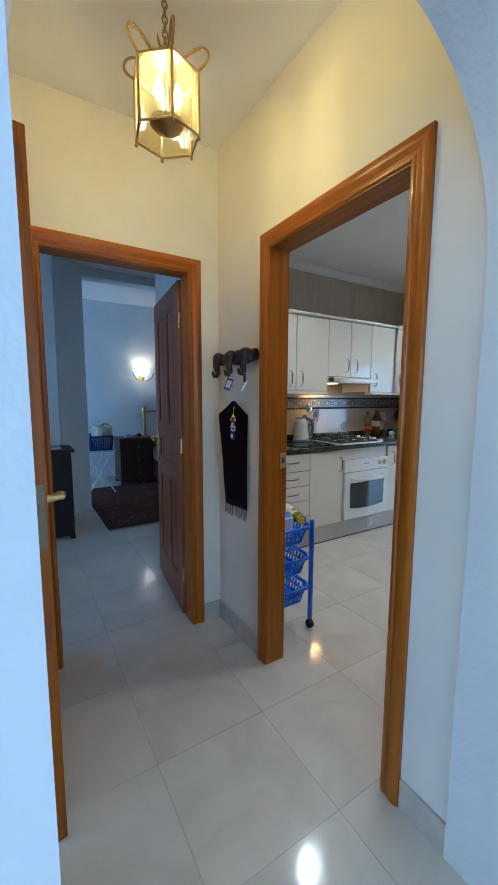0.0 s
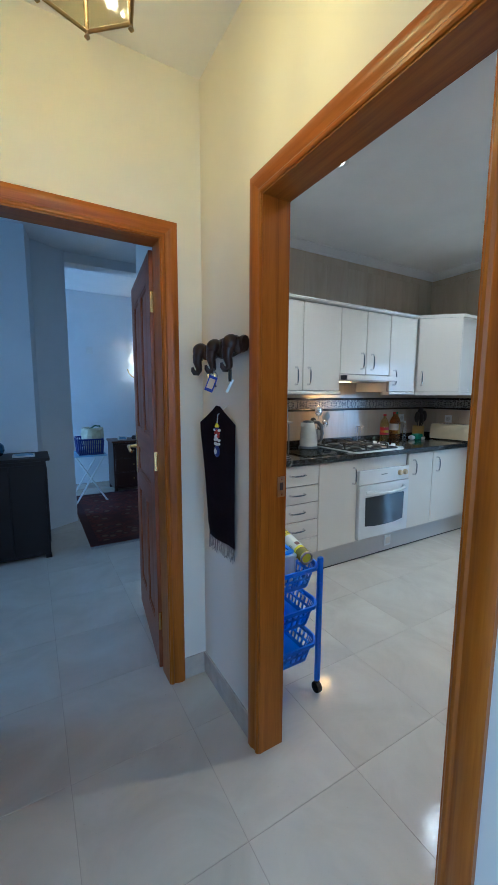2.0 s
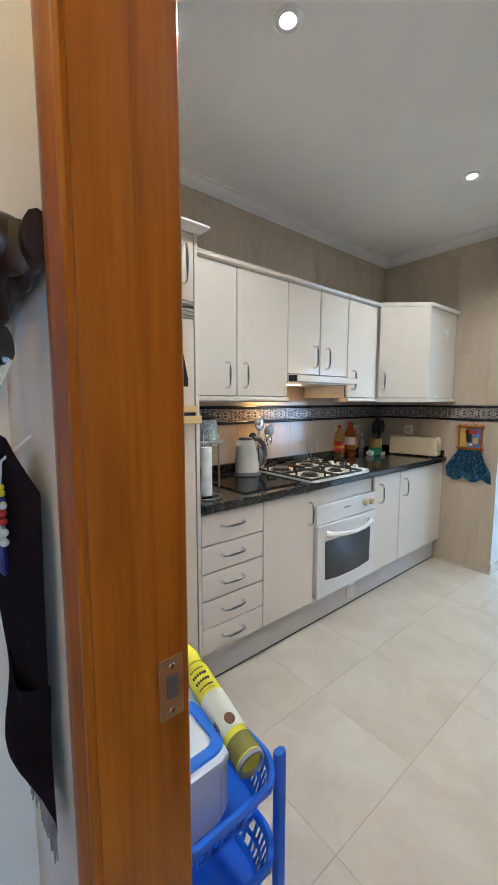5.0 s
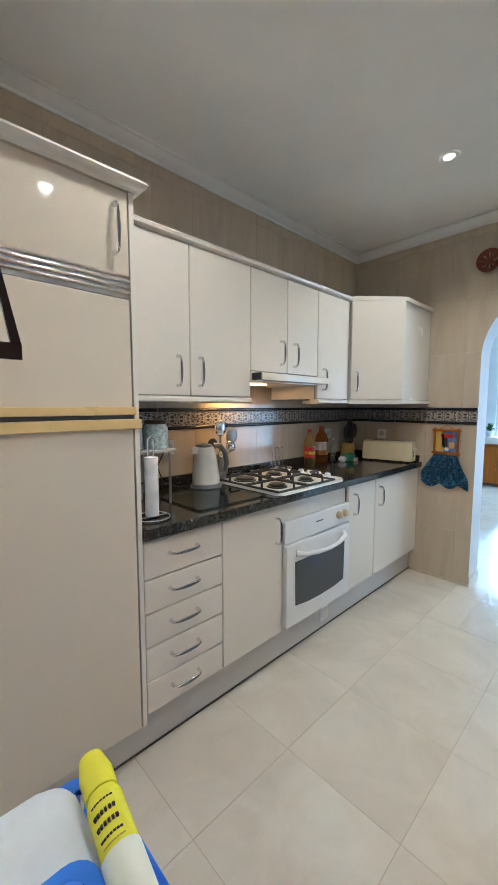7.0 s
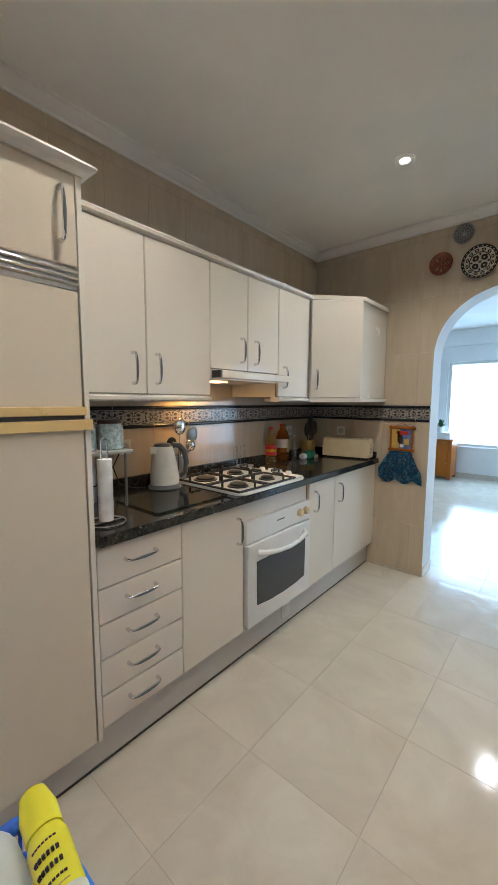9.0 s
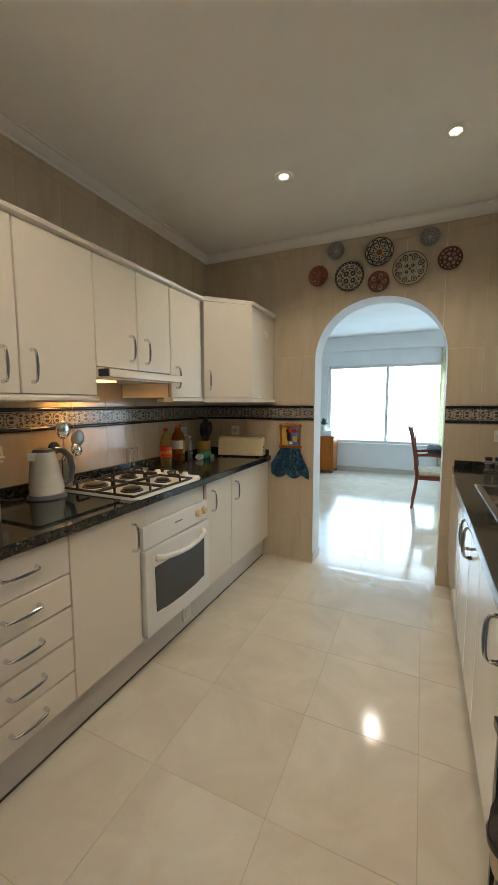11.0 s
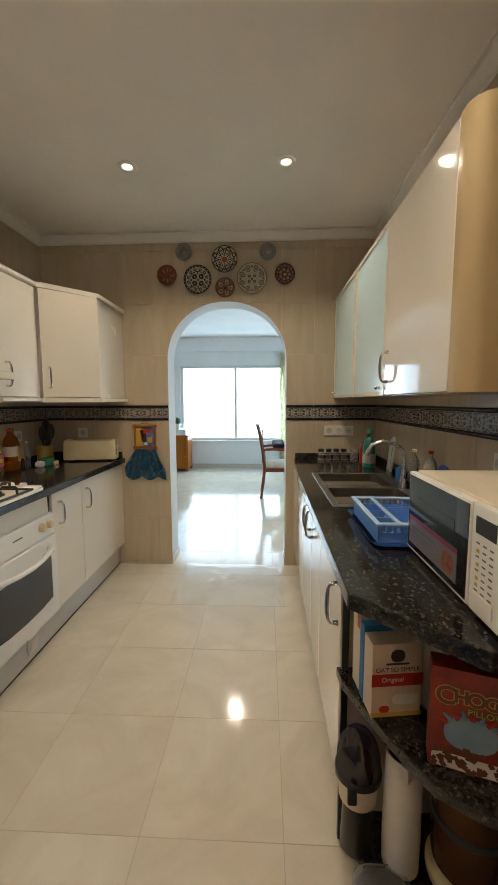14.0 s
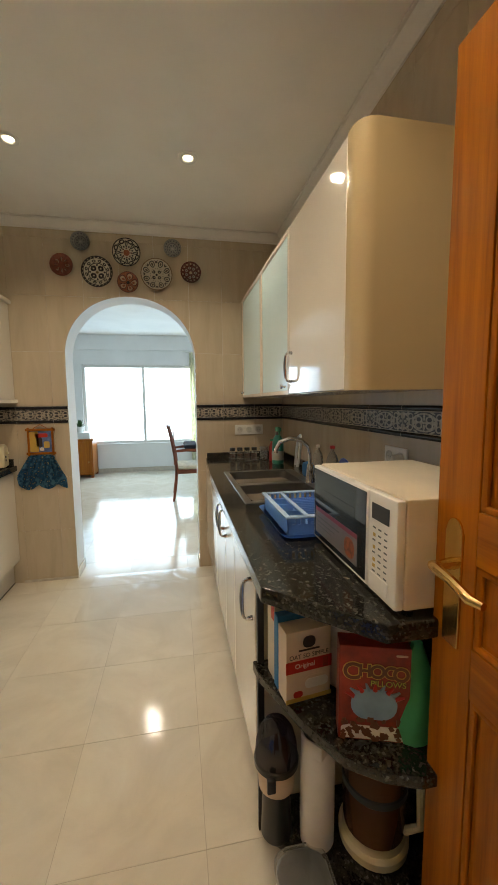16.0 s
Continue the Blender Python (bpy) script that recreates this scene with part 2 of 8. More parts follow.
def box(bm, x0, x1, y0, y1, z0, z1, bevel=0.0, seg=2):
    fresh = bmesh.ops.create_cube(bm, size=1)["verts"]
    for v in fresh:
        v.co = Vector(((x0 + x1) / 2 + v.co.x * (x1 - x0), (y0 + y1) / 2 + v.co.y * (y1 - y0), (z0 + z1) / 2 + v.co.z * (z1 - z0)))
    if bevel:
        edges = {e for v in fresh for e in v.link_edges}
        bmesh.ops.bevel(bm, geom=list(edges), offset=bevel, segments=seg, profile=0.5, affect="EDGES")
    return bm


def boxes(*rows, bevel=0.0):
    bm = bmesh.new()
    for r in rows:
        box(bm, *r, bevel=bevel)
    return bm


def ring_faces(bm, rings, closed=True, caps=True):
    n = len(rings[0])
    for a, b in zip(rings, rings[1:]):
        for i in range(n if closed else n - 1):
            j = (i + 1) % n
            bm.faces.new((a[i], a[j], b[j], b[i]))
    if caps and closed:
        bm.faces.new(rings[0][::-1])
        bm.faces.new(rings[-1])


def lathe(profile, at=(0, 0, 0), seg=24, bm=None, caps=True):
    """Turns (radius, height) rows about the upright axis."""
    bm = bm or bmesh.new()
    rings = [[bm.verts.new((at[0] + r * math.cos(2 * math.pi * i / seg), at[1] + r * math.sin(2 * math.pi * i / seg), at[2] + h)) for i in range(seg)] for r, h in profile]
    ring_faces(bm, rings, True, caps)
    return bm


def tube(points, radius, seg=8, bm=None, closed=False):
    """A round bar along points; radius may be one number or one for each point."""
    bm = bm or bmesh.new()
    pts = [Vector(p) for p in points]
    n = len(pts)
    rad = radius if isinstance(radius, (list, tuple)) else [radius] * n
    rings, up = [], Vector((0, 0, 1))
    for i, p in enumerate(pts):
        a, b = (pts[i - 1] if i or closed else p), (pts[(i + 1) % n] if i + 1 < n or closed else p)
        d = (b - a).normalized()
        side = d.cross(up)
        if side.length < 0.05:
            side = d.cross(Vector((1, 0, 0)))
        side.normalize()
        top = side.cross(d).normalized()
        up = top if abs(d.z) > 0.3 else up
        rings.append([bm.verts.new(p + rad[i] * (math.cos(2 * math.pi * k / seg) * side + math.sin(2 * math.pi * k / seg) * top)) for k in range(seg)])
    if closed:
        rings.append(rings[0])
    ring_faces(bm, rings, True, not closed)
    return bm


def prism(poly, z0, z1, bm=None, bevel=0.0, seg=2):
    """An upright block over a plan polygon."""
    bm = bm or bmesh.new()
    low = [bm.verts.new((x, y, z0)) for x, y in poly]
    high = [bm.verts.new((x, y, z1)) for x, y in poly]
    n = len(poly)
    faces = [bm.faces.new(low[::-1]), bm.faces.new(high)] + [bm.faces.new((low[i], low[(i + 1) % n], high[(i + 1) % n], high[i])) for i in range(n)]
    if bevel:
        edges = {e for f in faces for e in f.edges}
        bmesh.ops.bevel(bm, geom=list(edges), offset=bevel, segments=seg, profile=0.5, affect="EDGES")
    return bm


def turned(bm, m):
    bmesh.ops.transform(bm, matrix=m, verts=bm.verts)
    return bm


def arc(cx, cy, r, a0, a1, n):
    return [(cx + r * math.cos(radians(a0 + (a1 - a0) * i / n)), cy + r * math.sin(radians(a0 + (a1 - a0) * i / n))) for i in range(n + 1)]


def cornered(x0, x1, y0, y1, r, n=5):
    """A plan rectangle with rounded corners."""
    r = min(r, (x1 - x0) / 2 - 1e-4, (y1 - y0) / 2 - 1e-4)
    return arc(x1 - r, y1 - r, r, 0, 90, n) + arc(x0 + r, y1 - r, r, 90, 180, n) + arc(x0 + r, y0 + r, r, 180, 270, n) + arc(x1 - r, y0 + r, r, 270, 360, n)


# ---- the rooms ----
KX0, KX1, KY0, KY1, KZ = 1.262, 4.385, 0.775, 3.46, 2.67      # kitchen
HX0, HX1, HY0, HY1, HZ = 0.075, 1.167, 0.88, 2.335, 2.665     # hall
DX0, DX1 = 4.605, 9.11                                        # dining room
TOP = 2.85


def arched_wall(name, across, a0, a1, o0, o1, spring, rise, lo, hi, mat, label, full=2.0):
    """A wall with an arched opening; across 'x' stands along y, between lo and hi in x."""
    bm = bmesh.new()
    n = 28
    mid, half = (o0 + o1) / 2, (o1 - o0) / 2
    curve = [(mid + half * math.cos(math.pi * i / n), spring + rise * (1 - abs(math.cos(math.pi * i / n)) ** full) ** (1 / full)) for i in range(n + 1)]
    outline = [(a0, 0.0), (a0, TOP), (a1, TOP), (a1, 0.0), (o1, 0.0)] + curve + [(o0, 0.0)]
    near, far = [[bm.verts.new((d, a, z) if across == "x" else (a, d, z)) for a, z in outline] for d in (lo, hi)]
    bm.faces.new(near), bm.faces.new(far[::-1])
    for k in range(len(outline)):
        m = (k + 1) % len(outline)
        bm.faces.new((near[k], far[k], far[m], near[m]))
    bmesh.ops.recalc_face_normals(bm, faces=bm.faces)
    return structure(name, bm, mat, label, "wall")


# wall between hall and kitchen, with the kitchen doorway
structure("wall_hall_kitchen", boxes((HX1, 1.258, HY0, 1.072, 0, TOP), (HX1, 1.258, 1.859, 3.46, 0, TOP), (HX1, 1.258, 1.072, 1.859, 2.045, TOP)), WALL, "smooth cream painted wall beside the kitchen doorway", "wall")
# wall between hall and bedroom, with its doorway
structure("wall_hall_bedroom", boxes((-3.1, 0.246, HY1, 2.43, 0, TOP), (1.019, HX1 - 0.0002, HY1, 2.43, 0, TOP), (0.246, 1.019, HY1, 2.43, 2.045, TOP)), WALL, "smooth cream painted wall round the bedroom doorway", "wall")
# left wall of the hall, with a doorway behind the ajar door
structure("wall_hall_side", boxes((-0.02, HX0, 0.88, 1.44, 0, TOP), (-0.02, HX0, 2.25, HY1, 0, TOP), (-0.02, HX0, 1.44, 2.25, 2.05, TOP)), WALL, "cream painted side wall of the hall", "wall")
arched_wall("wall_hall_arch", "y", -3.1, 1.6, 0.1705, 1.155, 1.63, 0.475, 0.66, 0.88, STUCCO, "rough white stucco wall with an arched opening", 2.2)
structure("ceiling_hall", boxes((-3.1, 1.262, 0.88, 2.43, HZ, HZ + 0.1)), CEILING, "cream painted hall ceiling", "ceiling")
# room behind the walker
structure("wall_living_back", boxes((-3.1, -1.0, -3.2, -3.1, 0, TOP), (1.5, 4.4, -3.2, -3.1, 0, TOP), (-1.0, 1.5, -3.2, -3.1, 0, 0.5), (-1.0, 1.5, -3.2, -3.1, 2.3, TOP)), WHITE_WALL, "white wall with a wide window opening", "wall")
# wall out of view; its window openings are added where the lamps stand
structure("wall_living_side", boxes((-3.2, -3.1, -3.2, 7.0, 0, 0.6), (-3.2, -3.1, -3.2, -2.1, 0.6, TOP), (-3.2, -3.1, -0.5, 1.3, 0.6, TOP), (-3.2, -3.1, -2.1, -0.5, 0.6, 0.9), (-3.2, -3.1, -2.1, -0.5, 2.2, TOP), (-3.2, -3.1, 2.1, 2.75, 0.6, TOP), (-3.2, -3.1, 4.45, 5.4, 0.6, TOP), (-3.2, -3.1, 2.75, 4.45, 2.2, TOP), (-3.2, -3.1, 1.3, 2.1, 0.6, 0.9), (-3.2, -3.1, 1.3, 2.1, 2.1, TOP), (-3.2, -3.1, 6.3, 7.0, 0.6, TOP), (-3.2, -3.1, 5.4, 6.3, 2.2, TOP)), WHITE_WALL, "unseen white outer wall with window openings added for the lamps", "wall")
structure("wall_living_end", boxes((1.6, 1.7, -3.1, 0.67, 0, TOP)), WHITE_WALL, "plain white wall", "wall")
structure("ceiling_living", boxes((-3.1, 1.7, -3.2, 0.88, HZ + 0.02, HZ + 0.12)), CEILING, "white painted ceiling", "ceiling")
structure("wall_side_room", boxes((-3.1, -0.021, 0.89, 0.98, 0, TOP)), WHITE_WALL, "plain white wall of the side room", "wall")
# bedroom and its lobby
structure("wall_bedroom_back", boxes((-3.1, 3.6, 6.62, 6.72, 0, TOP)), WHITE_WALL, "white painted bedroom wall with a lit sconce", "wall")
structure("wall_bedroom_end", boxes((3.5, 3.6, 3.59, 6.62, 0, TOP)), WHITE_WALL, "plain white bedroom wall", "wall")
structure("wall_lobby", prism([(-3.1, 4.62), (0.52, 4.62), (0.56, 4.93), (0.86, 5.12), (0.86, 5.30), (-3.1, 5.30)], 0, TOP), WHITE_WALL, "white painted wall and pier of the lobby", "wall")
structure("wall_lintel", boxes((0.862, 3.5, 5.12, 5.30, 2.70, TOP)), WHITE_WALL, "white painted beam over the bedroom opening", "wall")
structure("ceiling_bedroom", boxes((-3.1, 3.5, 2.431, 6.62, 2.80, 2.90)), CEILING, "white painted bedroom ceiling", "ceiling")
# kitchen
structure("wall_kitchen_left", boxes((1.262, 4.605, KY1 + 0.0014, KY1 + 0.12, 0, TOP)), GROUT, "tiled kitchen wall behind the cooker run", "wall")
structure("wall_kitchen_right", boxes((HX1, 4.605, KY0 - 0.12, KY0 - 0.0014, 0, TOP)), GROUT, "tiled kitchen wall behind the sink run", "wall")
structure("wall_kitchen_door_lining", boxes((1.258, 1.262, KY0, 1.05, 0, TOP), (1.258, 1.262, 1.88, KY1, 0, TOP), (1.258, 1.262, 1.05, 1.88, 2.066, TOP)), WALL, "beige kitchen wall round the doorway", "wall")
AY0, AY1, ASPRING, ARISE, AFULL = 1.487, 2.445, 1.70, 0.462, 2.1
arched_wall("wall_kitchen_arch", "x", KY0 - 0.001, KY1 + 0.001, AY0, AY1, ASPRING, ARISE, KX1 + 0.003, DX0, WHITE_WALL, "white plastered wall with a round arch", AFULL)
structure("ceiling_kitchen", boxes((1.262, 4.50, KY0 - 0.1, KY1 + 0.1, KZ, KZ + 0.1)), CEILING, "smooth off-white kitchen ceiling", "ceiling")
# dining room with the wide window
WY0, WY1, WZ0, WZ1 = 0.5, 3.42, 0.57, 2.112
structure("wall_dining_window", boxes((DX1, DX1 + 0.22, -1.5, WY0, 0, TOP), (DX1, DX1 + 0.22, WY1, 5.0, 0, TOP), (DX1, DX1 + 0.22, WY0, WY1, 0, WZ0), (DX1, DX1 + 0.22, WY0, WY1, WZ1, TOP)), WHITE_WALL, "white wall with a wide picture window", "wall")
structure("wall_dining_left", boxes((DX0, DX1, 4.9, 5.0, 0, TOP)), WHITE_WALL, "plain white dining room wall", "wall")
# window opening out of view, added for the side light
structure("wall_dining_right", boxes((DX0, 6.3, -1.5, -1.4, 0, TOP), (8.7, DX1, -1.5, -1.4, 0, TOP), (6.3, 8.7, -1.5, -1.4, 0, 0.25), (6.3, 8.7, -1.5, -1.4, 2.2, TOP)), WHITE_WALL, "white dining room wall with an added, unseen window opening", "wall")
structure("wall_dining_near", boxes((DX0 - 0.1, DX0 - 0.002, -1.5, KY0 - 0.13, 0, TOP), (DX0 - 0.1, DX0 - 0.002, KY1 + 0.13, 5.0, 0, TOP)), WHITE_WALL, "plain white dining room wall", "wall")
structure("ceiling_dining", boxes((4.50, DX1, -1.5, 5.0, KZ + 0.004, KZ + 0.1)), CEILING, "white dining room ceiling", "ceiling")
structure("trim", boxes((DX1 - 0.05, DX1 - 0.002, -1.4, 4.9, 2.39, KZ)), WHITE_WALL, "white plaster band above the window", "trim")


def cornice(name, runs):
    """Stepped plaster moulding along the top of a wall; runs of (start, end, inward)."""
    prof = [(0, 0), (0, -0.062), (0.010, -0.062), (0.014, -0.050), (0.030, -0.040), (0.046, -0.022), (0.052, -0.012), (0.064, -0.010), (0.064, 0)]
    bm = bmesh.new()
    for a, b, inn in runs:
        rings = [[bm.verts.new((p[0] + inn[0] * o, p[1] + inn[1] * o, KZ + h)) for o, h in prof] for p in (a, b)]
        ring_faces(bm, rings, True, True)
    return structure(name, bm, CORNICE, "moulded white plaster cornice under the ceiling", "cornice")


cornice("cornice", [((KX0, KY1), (KX1, KY1), (0, -1)), ((KX1, KY1), (KX1, KY0), (-1, 0)), ((KX1, KY0), (KX0, KY0), (0, 1)), ((KX0, KY0), (KX0, KY1), (1, 0))])

# ground floor slab under everything, tiles come last
structure("floor", boxes((-3.2, 9.2, -3.2, 7.0, -0.12, -0.0013)), FLOOR_GROUT, "floor bed with fine joints between cream tiles", "floor")

# ---- door frames and doors ----


def moulded_bar(path_len, width, depth):
    """Casing profile points: (across the width, out from the wall)."""
    e = 0.005
    return [(e, 0), (e, depth * 0.55), (width * 0.10 + 0.002, depth * 0.75), (width * 0.22, depth * 0.78), (width * 0.30, depth * 0.55), (width * 0.42, depth * 0.60),
            (width * 0.55, depth * 0.92), (width * 0.72, depth), (width * 0.90, depth * 0.95), (width, depth * 0.7), (width, 0)]


def casing(kind, o0, o1, top, face, out, across):
    """Three mitred bars round an opening o0..o1; returns (left, right, head) meshes. across: axis along the wall."""
    width, depth = 0.073, 0.018
    prof = moulded_bar(1, width, depth)

    def put(bm, a, z, d):
        return bm.verts.new((face + out * d, a, z) if across == "y" else (a, face + out * d, z))

    made = []
    for side in (-1, 1):
        bm = bmesh.new()
        edge = o0 if side < 0 else o1
        low = [put(bm, edge + side * w, 0.0, d) for w, d in prof]
        high = [put(bm, edge + side * w, top + w, d) for w, d in prof]
        ring_faces(bm, [low, high])
        made.append(bm)
    bm = bmesh.new()
    ring_faces(bm, [[put(bm, o0 - w, top + w, d) for w, d in prof], [put(bm, o1 + w, top + w, d) for w, d in prof]])
    return made + [bm]


def door_frame(name, o0, o1, top, f0, f1, across, label, head_wood):
    root = thing(name, label=label, category="door frame", kind="structure")
    for face, out in ((f0, -1), (f1, 1)):
        l, r, h = casing(name, o0, o1, top, face, out, across)
        part("casing", l, WOOD_Z, root), part("casing", r, WOOD_Z, root), part("head_casing", h, head_wood, root)
    a, b = f0 - 0.006, f1 + 0.006
    for lo, hi in ((o0 - 0.038, o0), (o1, o1 + 0.038)):
        bm = boxes((a, b, lo, hi, 0, top + 0.038)) if across == "y" else boxes((lo, hi, a, b, 0, top + 0.038))
        part("jamb", bm, WOOD_Z, root)
    bm = boxes((a, b, o0, o1, top, top + 0.038)) if across == "y" else boxes((o0, o1, a, b, top, top + 0.038))
    part("head_jamb", bm, head_wood, root)
    return root


KO0, KO1, KTOP = 1.113, 1.818, 2.004
kitchen_frame = door_frame("door_frame_kitchen", KO0, KO1, KTOP, HX1, KX0, "y", "orange varnished moulded wooden door frame", WOOD_Y)
strike = part("strike_plate", boxes((1.231, 1.262, KO1 - 0.002, KO1 + 0.001, 1.003, 1.078), bevel=0.0006), STRIKE, kitchen_frame, "small dull brass strike plate")
# dark block stands for the shade inside the latch hole
part("latch_hole", boxes((1.240, 1.254, KO1 - 0.0026, KO1 - 0.0019, 1.028, 1.056)), SHADE_DARK, strike)
for z in (1.012, 1.068):
    part("screw", turned(lathe([(0.004, 0), (0.003, 0.0012), (0.001, 0.0014)], seg=10), pose(1.247, KO1 - 0.002, z, 90)), CHROME, strike)
door_frame("door_frame_bedroom", 0.285, 0.98, KTOP, HY1, 2.43, "x", "orange varnished moulded wooden door frame", WOOD_X)
door_frame("door_frame_side", 1.478, 2.212, 2.012, -0.02, HX0, "y", "orange varnished wooden frame of the side room", WOOD_Y)


def panel_door(name, at, rz, width, height, label, wood_v, wood_h, hinge_label="brass hinge", thick=0.036, cuts=()):
    """Leaf along local +x from its hinge, thickness along y; panels in two columns above and below a middle panel."""
    root = thing(name, at, label, "door", rz=rz)
    t = thick / 2
    rails = [(0.0, 0.20), (0.80, 0.90), (1.06, 1.16), (height - 0.12, height)]
    st = 0.105
    bm = boxes((0, st, -t, t, 0, height), (width - st, width, -t, t, 0, height), bevel=0.002)
    part("stile", bm, wood_v, root)
    mid = (width / 2 - 0.04, width / 2 + 0.04)
    for z0, z1 in rails:
        part("rail", boxes((st, width - st, -t, t, z0, z1), bevel=0.002), wood_h, root)
    for z0, z1 in ((0.20, 0.80), (1.16, height - 0.12)):
        part("muntin", boxes((mid[0], mid[1], -t, t, z0, z1), bevel=0.002), wood_v, root)
    fields = [(st, mid[0], 0.20, 0.80), (mid[1], width - st, 0.20, 0.80), (st, width - st, 0.90, 1.06), (st, mid[0], 1.16, height - 0.12), (mid[1], width - st, 1.16, height - 0.12)]
    for x0, x1, z0, z1 in fields:
        bm = boxes((x0, x1, -0.007, 0.007, z0, z1))
        for s in (-1, 1):
            # raised field with sloping edges, and a moulding round it
            o, i = 0.022, 0.055
            a = [bm.verts.new((x, s * 0.0075, z)) for x, z in ((x0 + o, z0 + o), (x1 - o, z0 + o), (x1 - o, z1 - o), (x0 + o, z1 - o))]
            b = [bm.verts.new((x, s * 0.0145, z)) for x, z in ((x0 + i, z0 + i), (x1 - i, z0 + i), (x1 - i, z1 - i), (x0 + i, z1 - i))]
            ring_faces(bm, [a, b])
            for q in ((x0, x1, z0, z0 + 0.014), (x0, x1, z1 - 0.014, z1), (x0, x0 + 0.014, z0, z1), (x1 - 0.014, x1, z0, z1)):
                box(bm, q[0], q[1], min(s * 0.006, s * 0.016), max(s * 0.006, s * 0.016), q[2], q[3], bevel=0.004)
        part("panel", bm, wood_v, root)
    for hz in (0.25, 1.05, height - 0.22):
        bm = boxes((-0.004, 0.0005, -t + 0.002, t - 0.002, hz - 0.045, hz + 0.045))
        tube([(-0.004, -t - 0.004, hz - 0.05), (-0.004, -t - 0.004, hz + 0.05)], 0.006, 8, bm)
        part("hinge", bm, BRASS, root, hinge_label)
    for s in (-1, 1):
        px, pz, y = width - 0.055, 1.005, s * t
        plan = [(px - 0.021, pz - 0.125), (px + 0.021, pz - 0.125), (px + 0.021, pz + 0.10)] + [(px + 0.021 * math.cos(radians(a)), pz + 0.10 + 0.03 * math.sin(radians(a))) for a in range(20, 180, 20)] + [(px - 0.021, pz + 0.10)]
        bm = prism([(x, z) for x, z in plan], 0, 0.006, bevel=0.002)
        turned(bm, Matrix(((1, 0, 0, 0), (0, 0, s, y), (0, 1, 0, 0), (0, 0, 0, 1))))
        plate = part("escutcheon", bm, BRASS, root, "polished brass handle plate")
        bm = tube([(px, y, pz + 0.04), (px, y + s * 0.035, pz + 0.04), (px, y + s * 0.048, pz + 0.04), (px - 0.02, y + s * 0.054, pz + 0.042), (px - 0.06, y + s * 0.054, pz + 0.036), (px - 0.095, y + s * 0.050, pz + 0.022), (px - 0.12, y + s * 0.046, pz + 0.022)],
                  [0.013, 0.009, 0.010, 0.011, 0.009, 0.010, 0.007], 10)
        part("lever", bm, BRASS, plate, "polished brass lever handle")
    bm = boxes((width - 0.0005, width + 0.0015, -0.011, 0.011, 0.92, 1.10))
    box(bm, width - 0.01, width + 0.008, -0.006, 0.006, 1.02, 1.045)
    part("lock_plate", bm, LOCK_STEEL, root, "worn steel lock plate with latch")
    for z in (0.62, 1.86):
        part("tenon_end", boxes((width - 0.0005, width + 0.0006, -0.008, 0.008, z, z + 0.085)), DARK_WOOD_Z, root, "darker exposed tenon end")
    return root


panel_door("door_kitchen", (1.288, 1.098, 0.008), 0.4, 0.715, 1.995, "open orange varnished panelled wooden door beside the worktop", WOOD_Z, WOOD_X)
# same wood as the other doors, its shade put into the colour
panel_door("door_bedroom", (0.985, 2.452, 0.008), 83.0, 0.70, 1.99, "open panelled wooden door to the bedroom, coloured dark reddish for its shade", DARK_WOOD_Z, DARK_WOOD_X)
panel_door("door_side", (0.105, 2.222, 0.008), -82.4, 0.725, 1.995, "ajar honey-coloured panelled wooden door", WOOD_Z, WOOD_X)

# ---- kitchen units ----


def bow_handle(length, axis, out, at, parent):
    """A flat bow pull with its shade put in as a dark strip: length along axis, standing out along out."""
    a, o, c = Vector(axis), Vector(out), Vector(at)
    h = length / 2
    pts = [c - a * h, c - a * h + o * 0.016, c - a * (h - 0.003) + o * 0.024, c - a * (h - 0.012) + o * 0.029, c - a * (h * 0.5) + o * 0.031, c + o * 0.032, c + a * (h * 0.5) + o * 0.031, c + a * (h - 0.012) + o * 0.029, c + a * (h - 0.003) + o * 0.024, c + a * h + o * 0.016, c + a * h]
    bow = part("handle", tube(pts, [0.0085, 0.0065, 0.0058, 0.0058, 0.0058, 0.0058, 0.0058, 0.0058, 0.0058, 0.0065, 0.0085], 10), CHROME, parent, "bowed chrome handle")
    # the dark shadow of the bow, laid on as a grey strip
    pts = [p + o * 0.0045 for p in pts[3:8]]
    part("insert", tube(pts, [0.002, 0.0045, 0.0055, 0.0045, 0.002], 8), SHADE_AND_PRINT_GREY, bow, "dark grey strip standing for the shade in the handle")
    return bow


def front(name, x0, x1, z0, z1, y, out, parent, label="", thick=0.02, mat=None):
    """A lacquered front with softened edges, facing out (+1 or -1 along y)."""
    g = 0.0024
    return part(name, boxes((x0 + g, x1 - g, min(y, y - out * thick), max(y, y - out * thick), z0 + g, z1 - g), bevel=0.006), mat or CABINET, parent, label)


BY, CY, CTOP = 2.85, 2.822, 0.915        # left base fronts, worktop edge, worktop top
FB, FT = 0.180, 0.866                    # bottoms and tops of the base fronts


def base_unit(name, x0, x1, label, out=-1, y=BY, wall=KY1):
    root = thing(name, label=label, category="cabinet")
    lo, hi = sorted((y - out * 0.021, wall + out * 0.03))
    part("body", boxes((x0 + 0.001, x1 - 0.001, lo, hi, 0.181, 0.872)), SEAM_SHADE, root)
    return root


drawers = base_unit("drawer_cabinet", 1.937, 2.315, "cream lacquered cabinet with five drawers")
